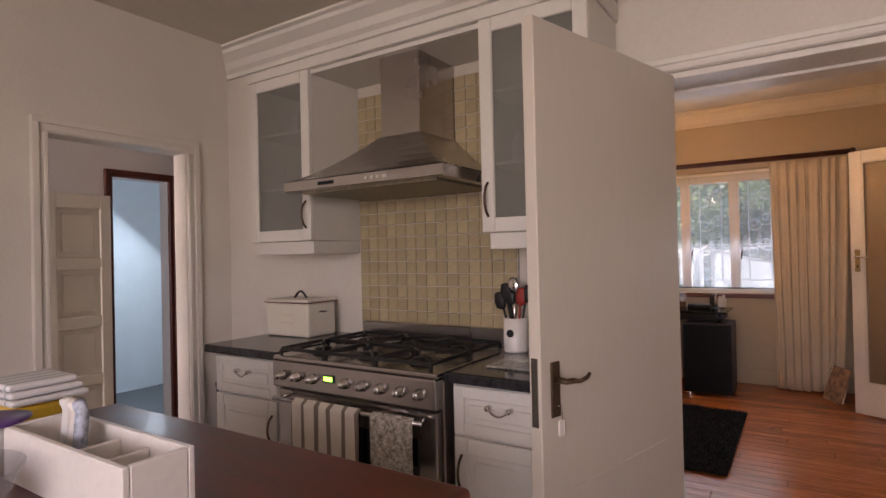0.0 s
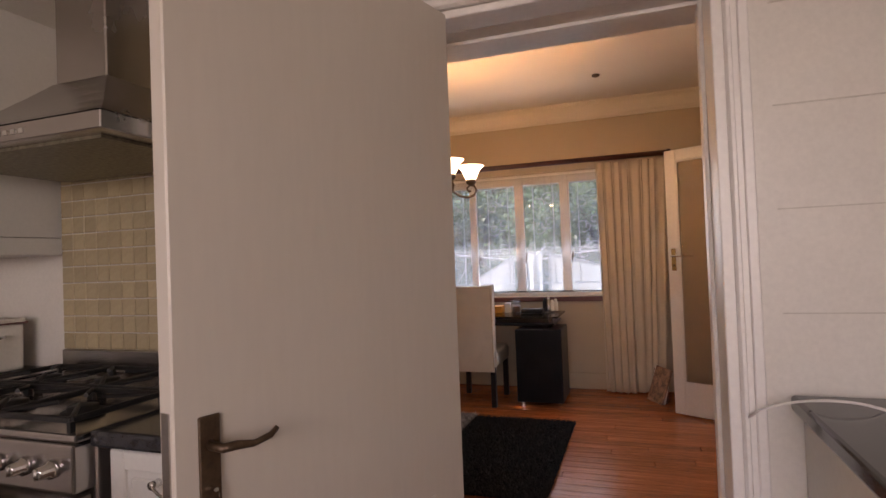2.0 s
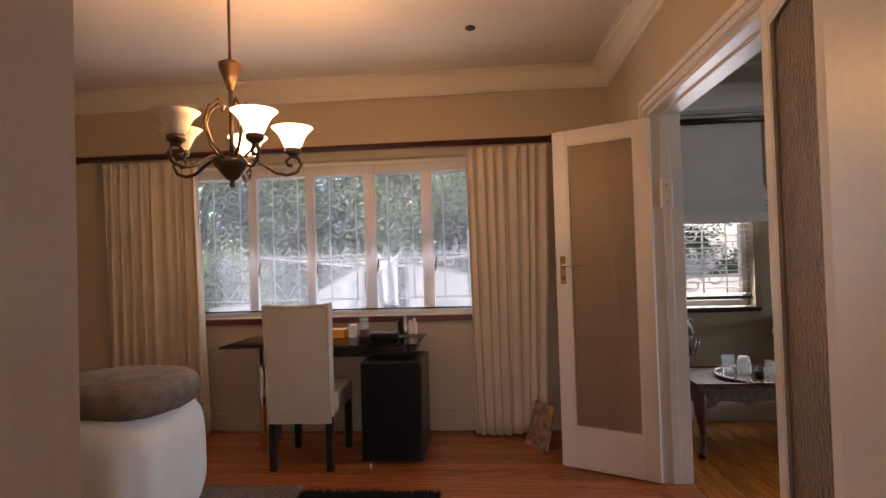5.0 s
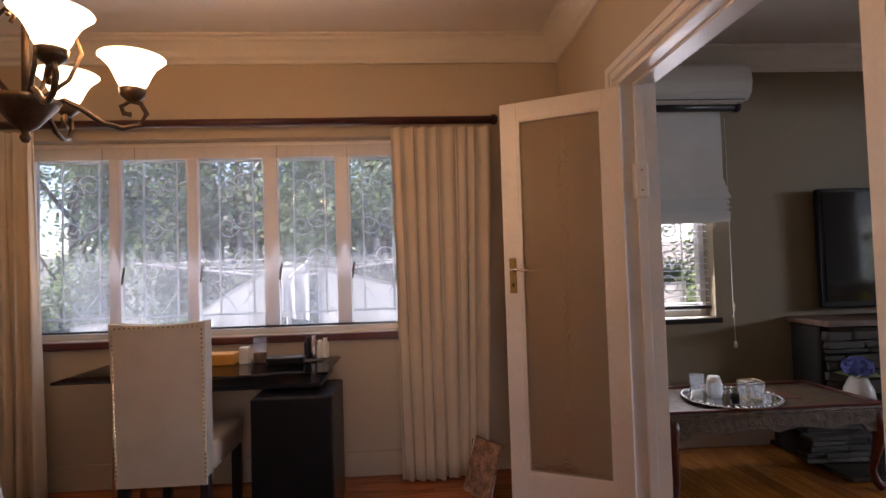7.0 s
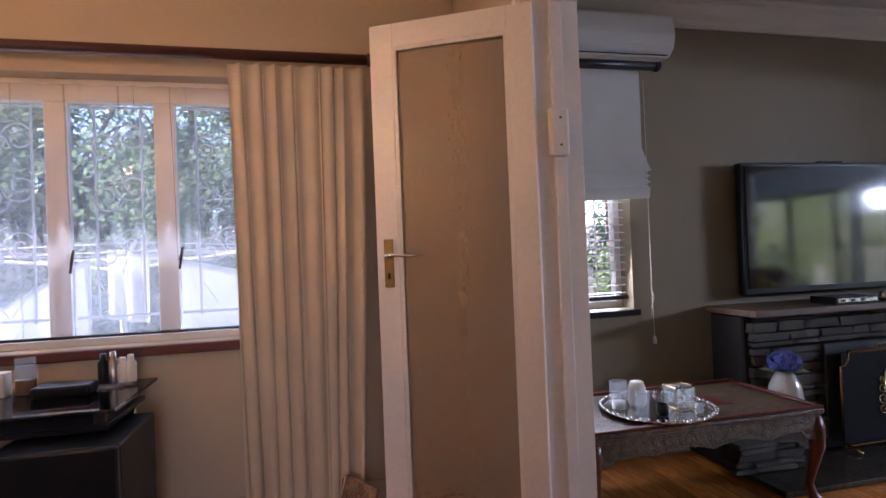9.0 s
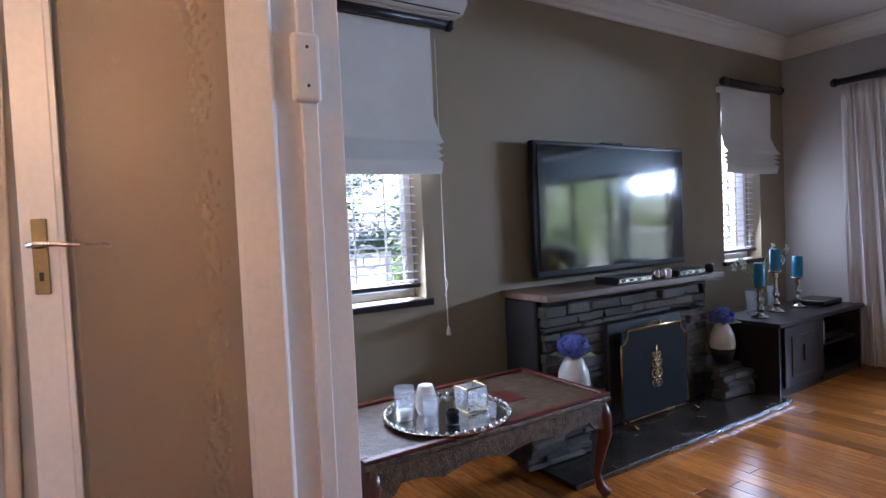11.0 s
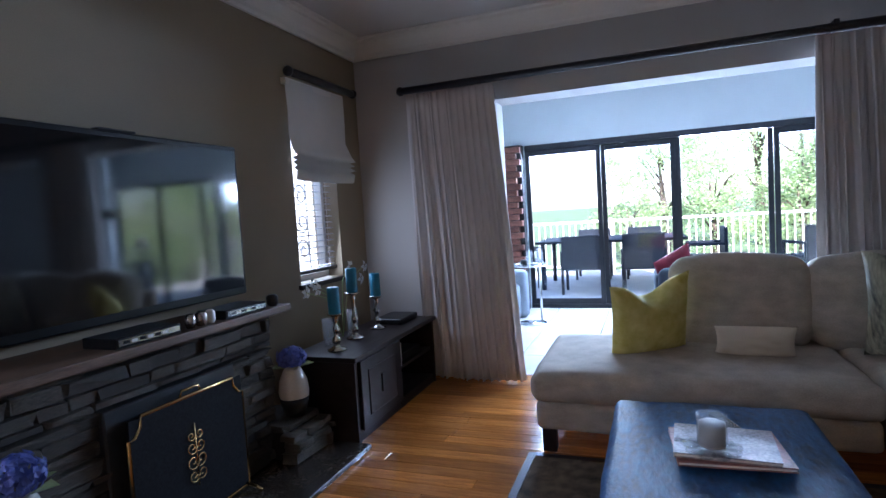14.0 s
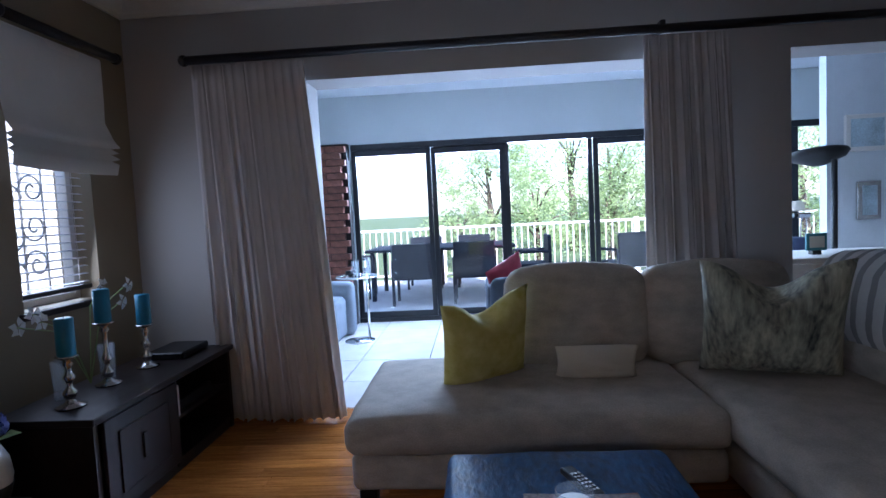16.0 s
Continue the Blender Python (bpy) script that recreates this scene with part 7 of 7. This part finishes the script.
for k, (x, y, h, rad) in enumerate(((-3.4, 10.0, 4.2, 1.5), (-1.6, 10.4, 4.6, 1.7), (0.3, 10.2, 4.4, 1.6), (2.1, 10.3, 4.0, 1.4), (4.2, 9.6, 3.6, 1.3), (-2.5, 11.4, 5.0, 1.8), (-0.6, 11.5, 5.2, 1.9), (1.3, 11.4, 5.0, 1.8))):
    tree("garden_shrub", "tall leafy garden shrub behind the yard", x, y, -0.42, h, rad, 17000, LEAF2, 20 + k, 0.05)
for k, (x, y, h, rad) in enumerate(((18.5, 4.2, 4.2, 1.9), (17.0, 1.2, 4.4, 2.0), (19.5, -2.5, 5.5, 2.6), (24, 1.0, 6.0, 3.0), (15.6, -4.6, 4.6, 2.4), (14.2, -1.8, 3.4, 1.7), (17.5, -8.5, 6.0, 3.0))):
    tree("garden_tree", "leafy garden tree beyond the railing", x, y, -0.42, h, rad, 8000, LEAF, 40 + k, 0.05)
for k, (x, y, h, rad) in enumerate(((15.5, 5.0, 2.2, 1.0), (15.3, 3.3, 2.9, 1.2), (15.8, 1.6, 2.6, 1.1), (15.4, 0.0, 2.4, 1.1))):
    tree("garden_shrub", "leafy shrub behind the patio railing, washed pale in its colour", x, y, -0.42, h, rad, 5000, LEAF, 60 + k, 0.05)
structure("garden_wall", bx(-8, 9, 12.4, 12.6, -0.42, 1.6), PAVING, "pale garden boundary wall", "wall")
structure("garden_wall", bx(9.05, 9.25, 7.2, 12.38, -0.42, 2.7), PAVING, "pale sunlit yard wall beside the sunroom", "wall")

# laundry on a rotary line in the yard
ln = thing("washing_line", "metal rotary washing line hung with white laundry", "washing line", (-0.5, 8.4, -0.1))
part("pole", cyl(bmesh.new(), 0, 0, 0, 1.45, 0.022), WHITE, ln)
for k in range(4):
    a = k * math.pi / 2 + 0.35
    part("arm", tube(bmesh.new(), [(0, 0, 1.30), (1.25 * math.cos(a), 1.25 * math.sin(a), 1.46)], 0.010), WHITE, ln)
for rr in (0.6, 0.9, 1.2):
    part("line", tube(bmesh.new(), [(rr * math.cos(0.35 + q * math.pi / 2), rr * math.sin(0.35 + q * math.pi / 2), 1.30 + 0.128 * rr) for q in range(5)], 0.003, 4), WHITE, ln)


def sheet(x0, x1, y, ztop0, ztop1, zlow0, zlow1, seed):
    bm = bmesh.new()
    n = 16
    g = []
    for i in range(n + 1):
        f = i / n
        col = []
        for j in range(n + 1):
            q = j / n
            zt, zl = ztop0 + (ztop1 - ztop0) * f, zlow0 + (zlow1 - zlow0) * f
            col.append(bm.verts.new((x0 + (x1 - x0) * f, y + 0.03 * math.sin(f * 14 + seed) * (1 - q), zl + (zt - zl) * q)))
        g.append(col)
    for i in range(n):
        for j in range(n):
            bm.faces.new((g[i][j], g[i + 1][j], g[i + 1][j + 1], g[i][j + 1]))
    bmesh.ops.solidify(bm, geom=bm.faces[:], thickness=0.004)
    return tagged(part("laundry_sheet", bm, CANVAS, None, "", True), "white cotton sheet pegged on the line", "laundry", "laundry")


sheet(-1.25, -0.62, 8.15, 0.92, 1.30, 0.35, 0.25, 1)
sheet(-0.20, 0.95, 8.20, 1.30, 1.02, 0.3, 0.3, 2)
sheet(-0.58, -0.30, 8.35, 1.32, 1.32, 0.85, 0.8, 3)
sheet(1.05, 1.9, 8.5, 1.1, 1.05, 0.5, 0.5, 4)
sheet(-2.4, -1.8, 8.3, 0.82, 0.88, 0.3, 0.3, 5)
sheet(2.0, 3.4, 8.6, 1.0, 1.05, 0.35, 0.4, 6)

# ---- pieces of floors and walls ----
def boards(name, label, x0, x1, y0, y1, along, width, material, seed):
    fl = thing(name, label, "floor", kind="structure")
    r = random.Random(seed)
    lens = (0.9, 1.4, 1.9)
    mes = []
    for L in lens:
        w = width - 0.0015
        bm = bx(-L / 2, L / 2, -w / 2, w / 2, -0.018, 0.0, 0.0015) if along == "x" else bx(-w / 2, w / 2, -L / 2, L / 2, -0.018, 0.0, 0.0015)
        mes.append(mesh_of("plank", bm, material))
    a0, a1, c0, c1 = (x0, x1, y0, y1) if along == "x" else (y0, y1, x0, x1)
    c = c0 + width / 2
    while c - width / 2 < c1 - 0.01:
        a = a0 - r.uniform(0, 0.8)
        while a < a1:
            k = r.randrange(3)
            b = a + lens[k]
            lo, hi = max(a, a0), min(b, a1)
            if hi - lo > 0.02:
                s = (hi - lo - 0.002) / lens[k]
                at = ((lo + hi) / 2, c, 0) if along == "x" else (c, (lo + hi) / 2, 0)
                piece("plank", mes[k], fl, at, (0, 0, 0), (s, 1, 1) if along == "x" else (1, s, 1))
            a = b
        c += width
    return fl


boards("floor_dining", "polished red-brown wooden floor boards", -2.8, 1.60, 2.84, 6.60, "x", 0.088, OAK_A, 3)
boards("floor_living", "polished honey-coloured wooden floor boards", 1.78, 6.40, -1.5, 6.80, "y", 0.095, OAK_B, 4)
tf = thing("floor_sunroom", "pale polished floor tiles", "floor", kind="structure")
TM = mesh_of("tile", bx(-0.297, 0.297, -0.297, 0.297, -0.018, 0.0, 0.003), TILE_FLOOR)
for i in range(5):
    for j in range(15):
        piece("tile", TM, tf, (6.70 + 0.6 * i, -1.2 + 0.6 * j, 0))
sp = thing("splashback", "sand-coloured square mosaic splashback tiles", "splashback", kind="structure")
part("grout", bx(-1.19, -0.285, 2.722, 2.739, 0.915, 2.20), PALE_GROUT, sp, "pale grout bed")
WT = mesh_of("tile", bx(-0.0275, 0.0275, -0.004, 0.004, -0.0275, 0.0275, 0.002), TILE_WALL)
for i in range(15):
    for j in range(21):
        if j < 20:
            piece("tile", WT, sp, (-1.158 + 0.06 * i, 2.720, 0.95 + 0.0615 * j), (0, 0, 0), (1.03, 1, 1.05))
bc = thing("wall_brick_pier", "red-brown face-brick pier beside the sliding doors", "wall", kind="structure")
part("mortar", bx(9.16, 9.30, 6.075, 6.94, 0, 2.07), MORTAR, bc)
BM = mesh_of("brick", bx(-0.05, 0.05, -0.108, 0.108, -0.034, 0.034, 0.004), BRICK)
for j in range(27):
    for i in range(4):
        piece("brick", BM, bc, (9.13, 6.19 + 0.226 * i + (0.05 if j % 2 else -0.0), 0.04 + 0.0757 * j))
